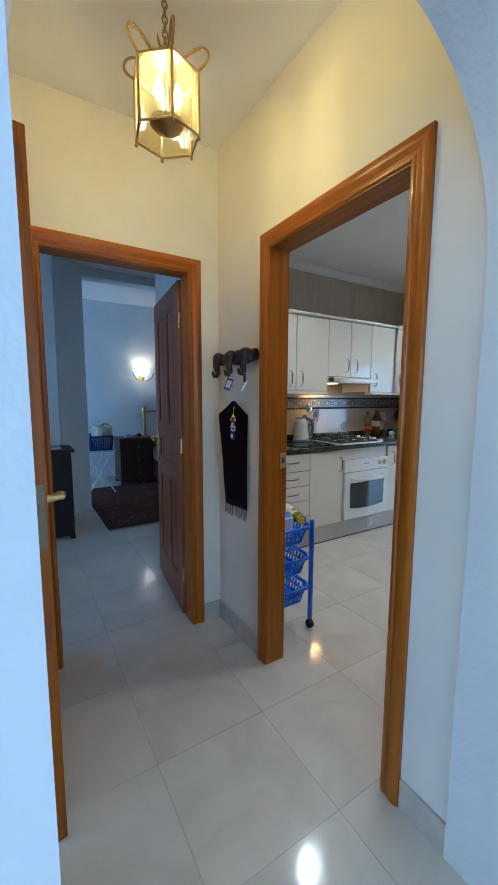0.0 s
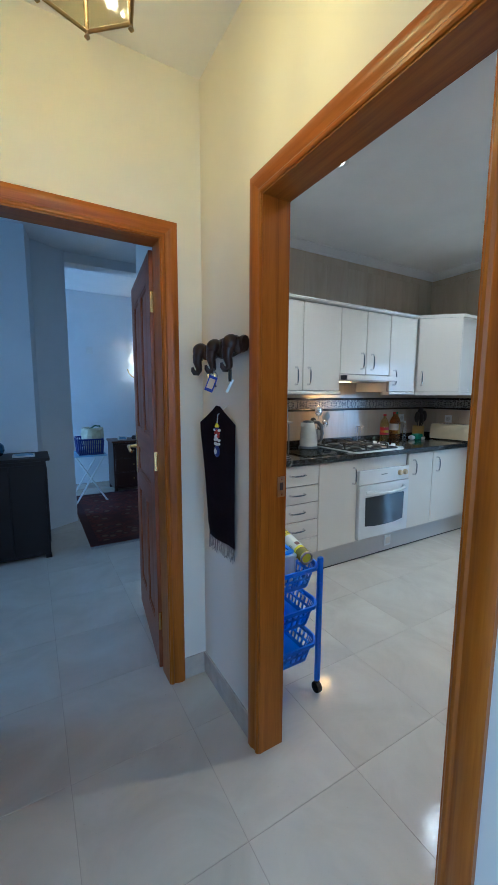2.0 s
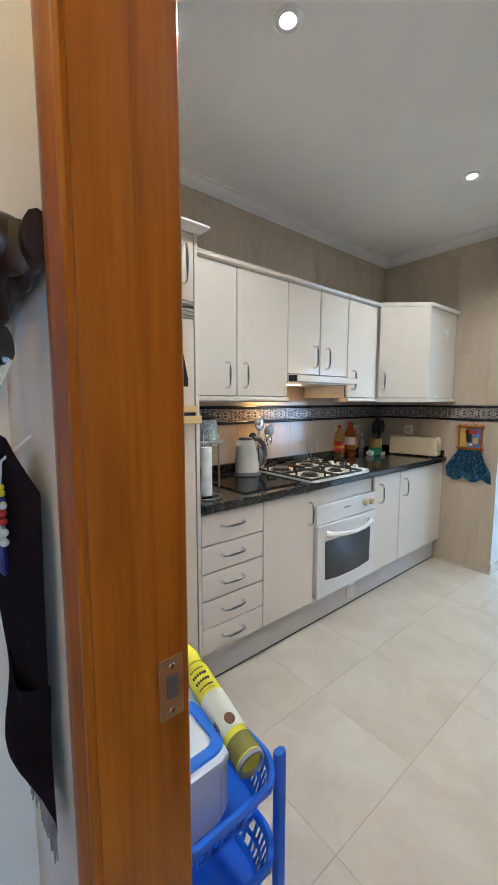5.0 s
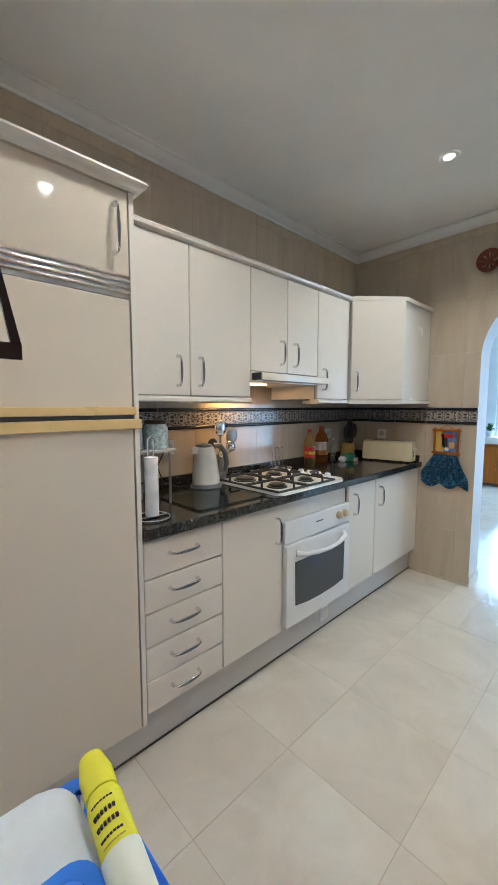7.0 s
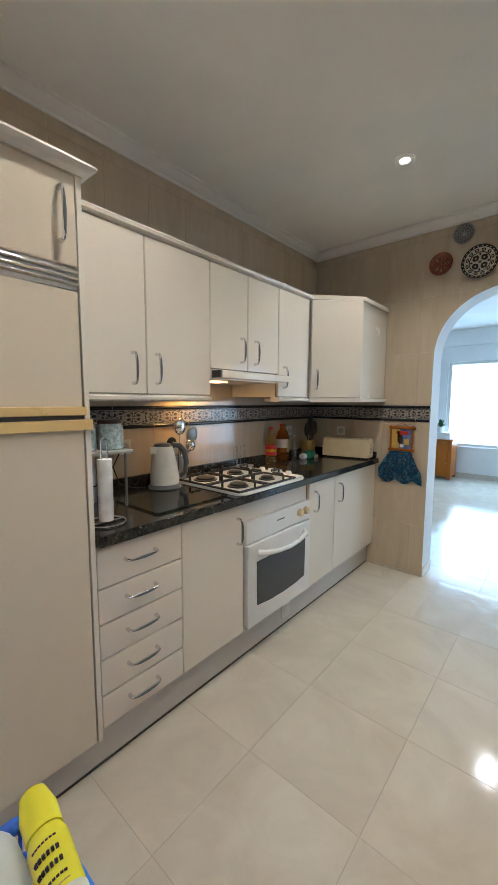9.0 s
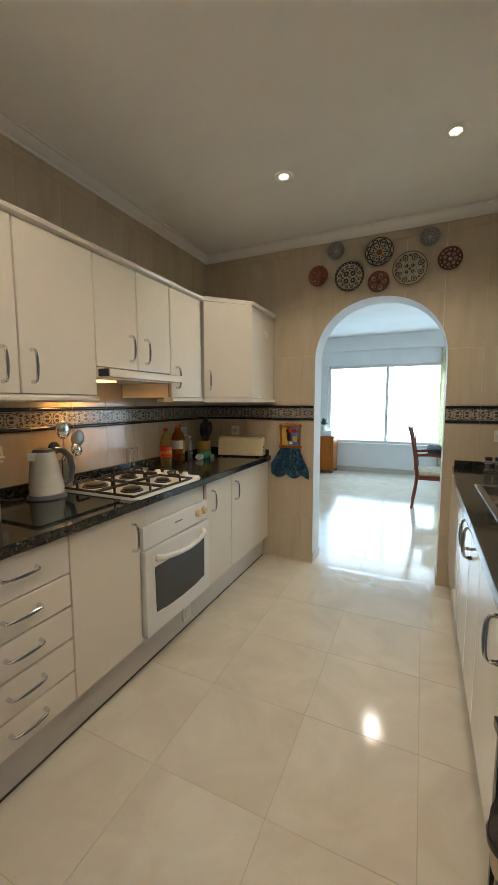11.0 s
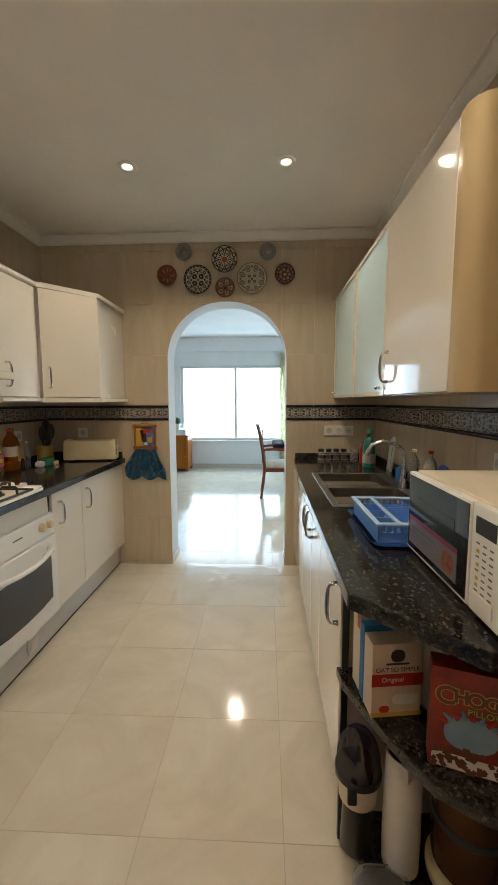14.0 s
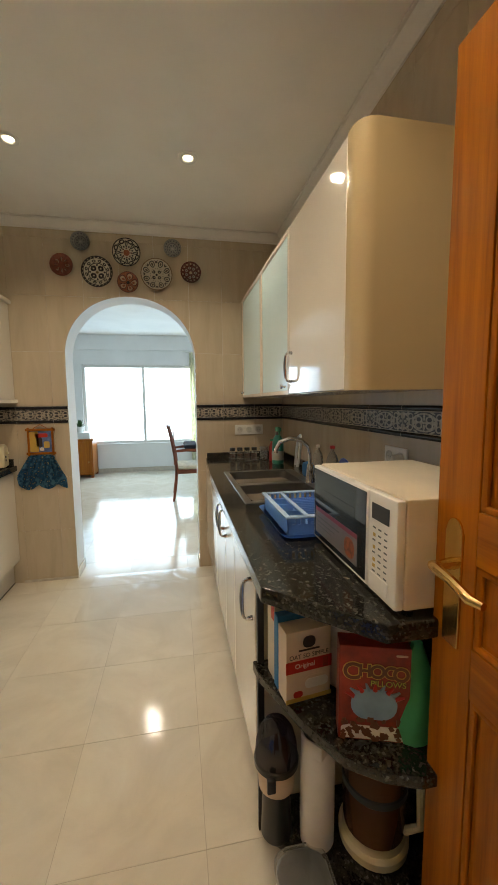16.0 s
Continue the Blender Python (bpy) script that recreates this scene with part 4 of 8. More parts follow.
def painted(name, size, ground, layers):
    """Painted plate glaze about local z: rings (inner, outer, colour) and wreaths of spots
    (distance from the middle, how many, half width round, half width outwards, colour, turn), in parts of the plate's radius."""
    m = material(name, ground, 0.12)
    c = node(m, "ShaderNodeTexCoord")
    s = node(m, "ShaderNodeSeparateXYZ")
    wire(m, c.outputs["Object"], s.inputs[0])
    r = math_node(m, "MULTIPLY", math_node(m, "SQRT", math_node(m, "ADD", math_node(m, "POWER", s.outputs["X"], 2.0), math_node(m, "POWER", s.outputs["Y"], 2.0))), 1 / size)
    turn = math_node(m, "MULTIPLY", math_node(m, "ARCTAN2", s.outputs["Y"], s.outputs["X"]), 0.5 / math.pi)
    colour = ground
    for layer in layers:
        if len(layer) == 3:
            mask = math_node(m, "MULTIPLY", math_node(m, "GREATER_THAN", r, layer[0]), math_node(m, "LESS_THAN", r, layer[1]))
            colour = mix_colour(m, mask, colour, layer[2])
            continue
        far, count, across, out, tint, phase = layer
        slot = math_node(m, "SUBTRACT", math_node(m, "FRACT", math_node(m, "ADD", math_node(m, "MULTIPLY", turn, float(count)), count + phase)), 0.5)
        u = math_node(m, "MULTIPLY", slot, 2 * math.pi * far / count / across)
        v = math_node(m, "MULTIPLY", math_node(m, "SUBTRACT", r, far), 1 / out)
        mask = math_node(m, "LESS_THAN", math_node(m, "ADD", math_node(m, "POWER", math_node(m, "ABSOLUTE", u), 2.0), math_node(m, "POWER", math_node(m, "ABSOLUTE", v), 2.0)), 1.0)
        colour = mix_colour(m, mask, colour, tint)
    wire(m, mix_colour(m, 0.08, colour, ramp(m, grain(m, coords(m), 120, 3), [(0.45, (0.05, 0.04, 0.04)), (0.55, (0.55, 0.50, 0.42))])), bsdf(m).inputs["Base Color"])
    return m


INK, IVORY, RUST, MAROON, SAND = (0.010, 0.011, 0.015), (0.50, 0.45, 0.36), (0.24, 0.07, 0.03), (0.10, 0.025, 0.018), (0.40, 0.27, 0.19)
PLATE_BLACK = painted("plate_black_white", 0.110, IVORY, [(0.84, 1.1, INK), (0.91, 24, 0.045, 0.028, IVORY, 0), (0.70, 12, 0.12, 0.085, INK, 0), (0.70, 12, 0.045, 0.035, IVORY, 0), (0.55, 0.60, INK), (0.46, 8, 0.06, 0.07, INK, 0.5), (0.32, 4, 0.19, 0.17, INK, 0), (0.32, 4, 0.05, 0.05, IVORY, 0), (0.0, 0.10, (0.16, 0.12, 0.06))])
PLATE_STAR = painted("plate_star", 0.101, IVORY, [(0.93, 1.1, INK), (0.78, 8, 0.21, 0.14, INK, 0), (0.78, 8, 0.11, 0.06, IVORY, 0), (0.60, 8, 0.10, 0.22, INK, 0.5), (0.62, 8, 0.03, 0.12, IVORY, 0.5), (0.45, 8, 0.06, 0.07, INK, 0), (0.32, 8, 0.07, 0.05, MAROON, 0.5), (0.0, 0.22, RUST)])
PLATE_FLOWER = painted("plate_flower", 0.076, RUST, [(0.93, 1.1, MAROON), (0.56, 5, 0.30, 0.34, MAROON, 0), (0.56, 5, 0.22, 0.26, SAND, 0), (0.50, 5, 0.10, 0.14, RUST, 0), (0.0, 0.16, INK)])
PLATE_IVORY = painted("plate_ivory", 0.117, IVORY, [(0.94, 1.1, (0.20, 0.13, 0.07)), (0.84, 32, 0.022, 0.03, (0.12, 0.12, 0.12), 0), (0.68, 8, 0.16, 0.20, (0.05, 0.05, 0.045), 0), (0.68, 8, 0.10, 0.14, IVORY, 0), (0.68, 8, 0.05, 0.09, (0.07, 0.055, 0.035), 0), (0.76, 8, 0.08, 0.06, (0.08, 0.07, 0.055), 0.5), (0.40, 16, 0.03, 0.03, (0.20, 0.18, 0.14), 0), (0.24, 4, 0.10, 0.10, INK, 0), (0.24, 4, 0.035, 0.035, IVORY, 0), (0.0, 0.07, INK)])
PLATE_RED = painted("plate_red", 0.078, MAROON, [(0.78, 14, 0.09, 0.07, SAND, 0), (0.78, 14, 0.04, 0.03, MAROON, 0), (0.45, 7, 0.13, 0.13, (0.30, 0.24, 0.21), 0), (0.45, 7, 0.06, 0.06, MAROON, 0), (0.0, 0.14, SAND)])
PLATE_GREY = painted("plate_grey", 0.066, (0.26, 0.26, 0.25), [(0.80, 16, 0.08, 0.07, (0.12, 0.12, 0.13), 0), (0.55, 0.61, (0.12, 0.12, 0.13)), (0.36, 8, 0.08, 0.10, (0.13, 0.13, 0.14), 0), (0.0, 0.14, (0.38, 0.37, 0.35))])

# ---- ceiling spotlights ----


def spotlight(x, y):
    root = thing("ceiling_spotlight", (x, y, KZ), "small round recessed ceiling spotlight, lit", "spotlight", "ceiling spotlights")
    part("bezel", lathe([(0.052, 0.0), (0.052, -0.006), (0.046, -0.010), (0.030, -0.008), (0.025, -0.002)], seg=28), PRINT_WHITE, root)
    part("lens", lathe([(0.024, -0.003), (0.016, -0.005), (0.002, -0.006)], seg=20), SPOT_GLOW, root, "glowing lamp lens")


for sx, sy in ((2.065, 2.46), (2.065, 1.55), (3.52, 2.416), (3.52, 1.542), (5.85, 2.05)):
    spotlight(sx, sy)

# ---- hall things ----
LX, LY = 0.619, 1.612
lan = thing("lantern", (LX, LY, 2.155), "hexagonal brass and glass ceiling lantern with lit candle bulbs", "lantern")
HEX = [(0.104 * math.cos(radians(60 * i + 20)), 0.104 * math.sin(radians(60 * i + 20))) for i in range(6)]
LH = 0.187
for i in range(6):
    (x0, y0), (x1, y1) = HEX[i], HEX[(i + 1) % 6]
    part("corner_bar", tube([(x0, y0, 0.0), (x0, y0, LH)], 0.0048, 8), AGED_BRASS, lan)
    part("finial", lathe([(0.002, -0.012), (0.0065, -0.007), (0.004, -0.002), (0.005, 0.0)], (x0, y0, 0), 10), AGED_BRASS, lan)
    for z in (0.004, LH - 0.004):
        part("rim_bar", tube([(x0, y0, z), (x1, y1, z)], 0.004, 6), AGED_BRASS, lan)
    bm = bmesh.new()
    lo, hi = [[bm.verts.new((px * k, py * k, z)) for px, py, k in ((x0, y0, 0.985), (x1, y1, 0.985), (x1, y1, 0.965), (x0, y0, 0.965))] for z in (0.008, LH - 0.008)]
    ring_faces(bm, [lo, hi])
    part("glass_pane", bm, LANTERN_GLASS, lan, "pale yellowish glass pane")
    a = math.atan2(y0, x0)
    c, s = math.cos(a), math.sin(a)
    pts = [(r * c, r * s, z) for r, z in ((0.104, LH), (0.126, LH + 0.014), (0.140, LH + 0.034), (0.134, LH + 0.056), (0.112, LH + 0.064), (0.080, LH + 0.052), (0.048, LH + 0.034), (0.018, LH + 0.028))]
    way = [Vector(p) for p in pts]
    pts = [way[0]]
    for k in range(1, len(way) - 1):
        p0, p1, p2 = way[k - 1].lerp(way[k], 0.5), way[k], way[k].lerp(way[k + 1], 0.5)
        pts += [p0.lerp(p1, u).lerp(p1.lerp(p2, u), u) for u in (0.0, 0.25, 0.5, 0.75)]
    pts.append(way[-1])
    part("scroll_arm", tube(pts, 0.0040, 8), BRASS if i % 2 else AGED_BRASS, lan, "curled brass arm")
part("crown", lathe([(0.012, LH + 0.010), (0.028, LH + 0.018), (0.030, LH + 0.034), (0.018, LH + 0.050), (0.026, LH + 0.062), (0.012, LH + 0.078), (0.006, LH + 0.090)], seg=18), BRASS, lan)
for k in range(5):
    a = radians(72 * k)
    part("crown_leaf", tube([(0.022 * math.cos(a), 0.022 * math.sin(a), LH + 0.055), (0.036 * math.cos(a), 0.036 * math.sin(a), LH + 0.070), (0.040 * math.cos(a), 0.040 * math.sin(a), LH + 0.085)], [0.005, 0.004, 0.001], 6), AGED_BRASS, lan)
# added plate, blocks the bulbs' upward light
part("roof_plate", lathe([(0.002, LH + 0.004), (0.086, LH + 0.002), (0.088, LH + 0.005), (0.030, LH + 0.014)], seg=24), AGED_BRASS, lan, "brass plate added under the crown to keep light off the ceiling")
part("stem", tube([(0, 0, 0.05), (0, 0, LH + 0.02)], 0.005, 8), AGED_BRASS, lan)
part("cup", lathe([(0.006, 0.012), (0.010, 0.018), (0.040, 0.030), (0.052, 0.042), (0.055, 0.050), (0.050, 0.050), (0.040, 0.044), (0.006, 0.034)], seg=24), AGED_BRASS, lan, "dark brass bowl under the bulbs")
for ang in (90, 210, 330):
    x, y = 0.035 * math.cos(radians(ang)), 0.035 * math.sin(radians(ang))
    part("candle_tube", lathe([(0.010, 0.048), (0.010, 0.088), (0.007, 0.090)], (x, y, 0), 12), PRINT_WHITE, lan)
    b = part("bulb", lathe([(0.007, 0.091), (0.013, 0.106), (0.015, 0.122), (0.011, 0.142), (0.005, 0.158), (0.001, 0.165)], (x, y, 0), 14), BULB, lan, "glowing candle bulb")
    b.visible_shadow = False
bm = bmesh.new()
for k in range(11):
    z = LH + 0.086 + k * 0.0205
    pts = [((0.008 * math.cos(t) if k % 2 else 0), (0 if k % 2 else 0.008 * math.cos(t)), z + 0.0135 * math.sin(t) + 0.006) for t in [2 * math.pi * i / 12 for i in range(12)]]
    tube(pts, 0.0024, 6, bm, True)
part("chain", bm, AGED_BRASS, lan)
part("ceiling_rose", lathe([(0.012, 0.480), (0.030, 0.488), (0.045, 0.500), (0.047, 0.5095)], seg=24), BRASS, lan)

# carved elephant key rack on the wall by the kitchen door
rack = thing("key_rack", (HX1, 2.10, 1.54), "dark carved wooden key rack with three elephant-head hooks", "key rack")
bm = bmesh.new()
rings = []
for i in range(25):
    y = 0.185 - 0.375 * i / 24
    w = 0.030 + 0.010 * abs(math.cos(i * 0.52)) - 0.012 * (abs(i - 12) / 12) ** 6
    rings.append([bm.verts.new((-0.016 + 0.0158 * math.cos(a), y, 0.010 + w * math.sin(a))) for a in [2 * math.pi * k / 12 for k in range(12)]])
ring_faces(bm, rings)
part("back_board", bm, EBONY, rack)
for y in (0.150, 0.008, -0.132):
    head = bmesh.new()
    bmesh.ops.create_uvsphere(head, u_segments=18, v_segments=12, radius=0.034, matrix=Matrix.Translation((-0.043, y, 0.012)) @ Matrix.Diagonal((1.05, 0.95, 1.0, 1)))
    for s in (-1, 1):
        bmesh.ops.create_uvsphere(head, u_segments=14, v_segments=8, radius=0.026, matrix=Matrix.Translation((-0.030, y + s * 0.028, 0.004)) @ Matrix.Rotation(s * 0.5, 4, "Z") @ Matrix.Diagonal((0.85, 0.36, 1.15, 1)))
    tube([(-0.048, y, 0.004), (-0.058, y, -0.014), (-0.060, y, -0.034), (-0.054, y, -0.053), (-0.052, y, -0.068), (-0.060, y, -0.080), (-0.072, y, -0.080), (-0.080, y, -0.070), (-0.083, y, -0.056)], [0.027, 0.022, 0.018, 0.015, 0.013, 0.012, 0.011, 0.009, 0.005], 12, head)
    part("elephant_hook", head, EBONY, rack, "carved elephant head with curled trunk")


def hoop(radius, wire_r, mat, root, at, name="ring"):
    return part(name, tube([(at[0], at[1] + radius * math.cos(t), at[2] + radius * math.sin(t)) for t in [2 * math.pi * i / 18 for i in range(18)]], wire_r, 6, None, True), mat, root)


def flat_key(root, mat, at, tilt, twist, length=0.034, bow=0.013):
    """A cut key: pierced rounded bow, collar and a toothed blade, hanging down from its bow."""
    bm = tube([(0, bow * math.cos(t), -bow + bow * math.sin(t)) for t in [2 * math.pi * i / 16 for i in range(16)]], 0.0036, 6, None, True)
    box(bm, -0.0012, 0.0012, -0.0045, 0.0045, -2 * bow - length, -2 * bow + 0.003)
    for k in range(4):
        box(bm, -0.0010, 0.0010, 0.0045, 0.0062 + 0.0012 * (k % 2), -2 * bow - length * (0.30 + 0.17 * k), -2 * bow - length * (0.20 + 0.17 * k))
    return part("key", turned(bm, pose(*at, tilt, 0, twist)), mat, root)


keys = thing("key_bunch", (HX1 - 0.054, 2.108, 1.476), "bunch of metal keys with a blue name tag", "keys")
hoop(0.013, 0.0016, CHROME, keys, (0.0, 0.0, -0.010))
flat_key(keys, BRASS, (-0.004, 0.000, -0.018), 4, 70, 0.036, 0.014)
flat_key(keys, CHROME, (0.002, 0.016, -0.020), -18, 40, 0.034)
flat_key(keys, STEEL, (0.004, -0.010, -0.020), 16, 60, 0.036)
part("strap", tube([(-0.004, 0.008, -0.018), (-0.010, 0.022, -0.034), (-0.012, 0.030, -0.012)], [0.003, 0.0035, 0.002], 6), BLACK, keys)
tag = part("tag", turned(boxes((-0.0020, 0.0020, -0.017, 0.017, -0.062, 0.0), bevel=0.0012), pose(-0.004, -0.020, -0.036, 22, 0, 55)), plain("tag_blue", (0.02, 0.05, 0.42), 0.3), keys, "blue plastic name tag")
part("tag_paper", turned(boxes((-0.0026, -0.0021, -0.012, 0.012, -0.050, -0.010)), pose(-0.004, -0.020, -0.036, 22, 0, 55)), CARD_CREAM, tag)
carkey = thing("car_key", (HX1 - 0.052, 1.968, 1.474), "black car key hanging from a hook", "keys")
hoop(0.010, 0.0014, CHROME, carkey, (0.0, 0.0, -0.008))
part("fob", turned(prism(cornered(-0.020, 0.020, -0.022, 0.022, 0.015), -0.006, 0.006, bevel=0.003), pose(0.002, -0.004, -0.036, 90, 0, 60)), BLACK, carkey)
part("blade", turned(boxes((-0.0012, 0.0012, -0.0045, 0.0045, -0.052, 0.0), bevel=0.0006), pose(0.008, -0.014, -0.050, 26, 0, 60)), CHROME, carkey)

hang = thing("wall_hanging", (HX1 - 0.012, 2.075, 0.77), "dark plum cloth letter holder with a pointed top and fringe", "wall hanging")


def cloth_sheet(outline, bulge, thick, cols=8, rows=14):
    """A hanging sheet in the y-z plane between left and right edges; outline(v) gives (y0, y1, z0, z1 at v)."""
    bm = bmesh.new()
    grid = []
    for j in range(rows + 1):
        v = j / rows
        line = []
        for i in range(cols + 1):
            u = i / cols
            y, z = outline(u, v)
            x = -0.004 - bulge * (math.sin(math.pi * u) * (0.4 + 0.6 * math.sin(math.pi * min(1, v * 1.3)))) - 0.003 * math.sin(7 * u + 3 * v)
            line.append(bm.verts.new((x - (0.012 + 0.038 * min(1, max(0, z) / 0.45)) * (y + 0.085) / 0.22, y, z)))
        grid.append(line)
    for j in range(rows):
        for i in range(cols):
            bm.faces.new((grid[j][i], grid[j][i + 1], grid[j + 1][i + 1], grid[j + 1][i]))
    ext = bmesh.ops.solidify(bm, geom=list(bm.faces), thickness=thick)
    return bm


def back_shape(u, v):
    y = 0.135 - 0.22 * u - 0.010 * math.sin(math.pi * v) * (1 - u)
    top = 0.485 + 0.080 * (1 - abs(u - 0.56) / (0.56 if u < 0.56 else 0.44))
    return y, -0.015 + v * (top + 0.015)


part("back_cloth", cloth_sheet(back_shape, 0.004, 0.003), PLUM_CLOTH, hang)
part("pocket", cloth_sheet(lambda u, v: (0.130 - 0.210 * u, -0.005 + v * (0.215 - 0.045 * math.sin(math.pi * u))), 0.040, 0.003), PLUM_CLOTH, hang, "sagging front pocket")
bm = bmesh.new()
rng = random.Random(2)
for i in range(46):
    y = 0.132 - 0.214 * i / 45
    e = -0.012 * (y + 0.085) / 0.22
    tube([(e - 0.006, y, -0.010), (e - 0.007 + rng.uniform(-0.003, 0.003), y + rng.uniform(-0.003, 0.003), -0.03), (e - 0.007 + rng.uniform(-0.004, 0.004), y + rng.uniform(-0.006, 0.006), -0.055 - rng.uniform(0, 0.02))], 0.0014, 4, bm)
part("fringe", bm, FRINGE, hang, "pale thread fringe")

charm = thing("evil_eye_charm", (HX1 - 0.046, 2.080, 1.29), "beaded charm with a blue glass eye bead", "charm")
part("cord", tube([(0.040, 0, 0.035), (0.0, 0, 0.0), (-0.004, 0, -0.04)], 0.002, 6), PRINT_WHITE, charm)
bm = lathe([(0.004, 0), (0.021, 0.001), (0.024, 0.005), (0.018, 0.009), (0.003, 0.010)], seg=20)
turned(bm, pose(-0.001, 0, -0.145, 0, -90, 0))
part("eye_bead", bm, NAVY, charm)
bm = lathe([(0.002, 0), (0.012, 0.0005), (0.010, 0.002)], seg=16)
turned(bm, pose(-0.011, 0, -0.145, 0, -90, 0))
part("white_ring", bm, PRINT_WHITE, charm)
for colour, rows in ((YELLOW, ((0.008, -0.045), (-0.008, -0.045), (0.0, -0.038))), (RED, ((0.012, -0.085), (-0.012, -0.085), (0.014, -0.072), (-0.014, -0.072), (0, -0.062))), (PRINT_WHITE, ((0.018, -0.10), (-0.018, -0.10), (0.016, -0.115), (-0.016, -0.115), (0.0, -0.118), (0.02, -0.06), (-0.02, -0.06))), (NAVY, ((0.010, -0.055), (-0.010, -0.055)))):
    for dy, dz in rows:
        bm = bmesh.new()
        bmesh.ops.create_uvsphere(bm, u_segments=10, v_segments=6, radius=0.0062, matrix=Matrix.Translation((-0.004, dy, dz)))
        part("bead", bm, colour, charm)
bm = lathe([(0.004, 0), (0.015, 0.001), (0.012, 0.004)], seg=14)
part("beaded_disc", turned(bm, pose(-0.006, 0, -0.09, 0, -90, 0)), PRINT_WHITE, charm)

SKIRT = plain("skirting_tile", (0.56, 0.50, 0.42), 0.2, mottled=0.1, scale=20)
structure("baseboard", boxes((HX1 - 0.010, HX1, 1.892, HY1, 0, 0.105), (HX1 - 0.010, HX1, HY0, 1.038, 0, 0.105), (1.055, HX1 - 0.011, HY1 - 0.010, HY1, 0, 0.105), (HX0, 0.21, HY1 - 0.010, HY1, 0, 0.105), bevel=0.002), SKIRT, "grey-beige glazed skirting tiles", "skirting")
structure("baseboard_arch", boxes((KX1 - 0.004, DX0 + 0.004, AY1 - 0.008, AY1, 0, 0.075), (KX1 - 0.004, DX0 + 0.004, AY0, AY0 + 0.008, 0, 0.075), (KX1 - 0.009, KX1 - 0.0005, AY1 - 0.004, 2.83, 0, 0.02), bevel=0.002), SKIRT, "beige skirting at the foot of the arch", "skirting")
structure("baseboard_dining", boxes((DX1 - 0.012, DX1, -1.4, 4.9, 0, 0.085)), SKIRT, "beige skirting under the window", "skirting")
structure("baseboard_lobby", boxes((-3.0, 0.53, 4.608, 4.62, 0, 0.08), (0.86, 3.5, 6.605, 6.62, 0, 0.08)), SKIRT, "beige skirting in the lobby and bedroom", "skirting")

# ---- bedroom and lobby things ----
side = thing("sideboard", (0.30, 4.40, 0), "black-brown wooden cabinet with a moulded top", "cabinet")
part("carcass", boxes((-0.26, 0.265, -0.19, 0.19, 0.03, 0.83), bevel=0.004), BLACK_OAK, side)
part("top", boxes((-0.29, 0.295, -0.215, 0.20, 0.83, 0.858), bevel=0.006), BLACK_OAK, side)
for a in (-0.26, 0.225):
    part("foot", boxes((a, a + 0.045, -0.19, -0.145, 0.0, 0.03)), BLACK_OAK, side)
part("side_moulding", boxes((0.265, 0.272, -0.15, 0.15, 0.12, 0.76), bevel=0.003), BLACK_OAK, side)
part("door", boxes((-0.245, 0.0, -0.203, -0.191, 0.06, 0.80), bevel=0.004), BLACK_OAK, side)
part("door", boxes((0.004, 0.25, -0.203, -0.191, 0.06, 0.80), bevel=0.004), BLACK_OAK, side)
pot = thing("blue_pot", (0.20, 4.36, 0.858), "round shiny blue metal pot", "pot")
part("bowl", lathe([(0.03, 0), (0.065, 0.02), (0.082, 0.06), (0.075, 0.10), (0.05, 0.125), (0.045, 0.13)], seg=24), plain("blue_metal", (0.06, 0.13, 0.22), 0.2, metal=0.8), pot)
part("lid", lathe([(0.048, 0.131), (0.030, 0.142), (0.008, 0.150), (0.010, 0.160), (0.002, 0.165)], seg=18), CHROME, pot)
mag = thing("papers", (0.42, 4.36, 0.858), "small stack of papers", "papers")
part("sheets", boxes((-0.09, 0.07, -0.08, 0.06, 0.0, 0.012), bevel=0.002), PRINT_WHITE, mag)
part("cover", turned(boxes((-0.07, 0.05, -0.06, 0.05, 0.0125, 0.018)), pose(0, 0, 0, 0, 0, 12)), PRINT_BLUE, mag)


def rug_material():
    m = cloth("patterned_rug", (0.11, 0.035, 0.025))
    v = coords(m, (9, 9, 9))
    a = node(m, "ShaderNodeTexVoronoi", Scale=1.0)
    wire(m, v, a.inputs["Vector"])
    wire(m, ramp(m, a.outputs["Distance"], [(0.2, (0.16, 0.09, 0.06)), (0.34, (0.045, 0.02, 0.022)), (0.5, (0.11, 0.03, 0.022)), (0.7, (0.06, 0.022, 0.02))]), bsdf(m).inputs["Base Color"])
    return m


rug = thing("rug", (1.62, 5.22, 0.001), "dark red patterned oriental rug with pale fringe", "rug")
part("rug_field", boxes((-0.74, 0.74, -0.97, 0.97, 0.0, 0.010), bevel=0.003), rug_material(), rug)
part("border", boxes((-0.735, -0.66, -0.96, 0.96, 0.010, 0.0112), (0.66, 0.735, -0.96, 0.96, 0.010, 0.0112), (-0.66, 0.66, -0.96, -0.88, 0.010, 0.0112), (-0.66, 0.66, 0.88, 0.96, 0.010, 0.0112)), cloth("rug_border", (0.05, 0.02, 0.02)), rug)
for s in (-1, 1):
    bm = bmesh.new()
    box(bm, -0.738, 0.738, min(s * 0.9702, s * 0.976), max(s * 0.9702, s * 0.976), 0.001, 0.0062)
    for i in range(110):
        x = -0.735 + 1.47 * i / 109
        box(bm, x - 0.003, x + 0.003, min(s * 0.975, s * 1.02), max(s * 0.975, s * 1.02), 0.001, 0.005)
    tagged(part("fringe", bm, FRINGE, rug), kind="stuff")

stand = thing("folding_stand", (1.10, 6.0, 0), "white folding stand with crossed legs", "stand")
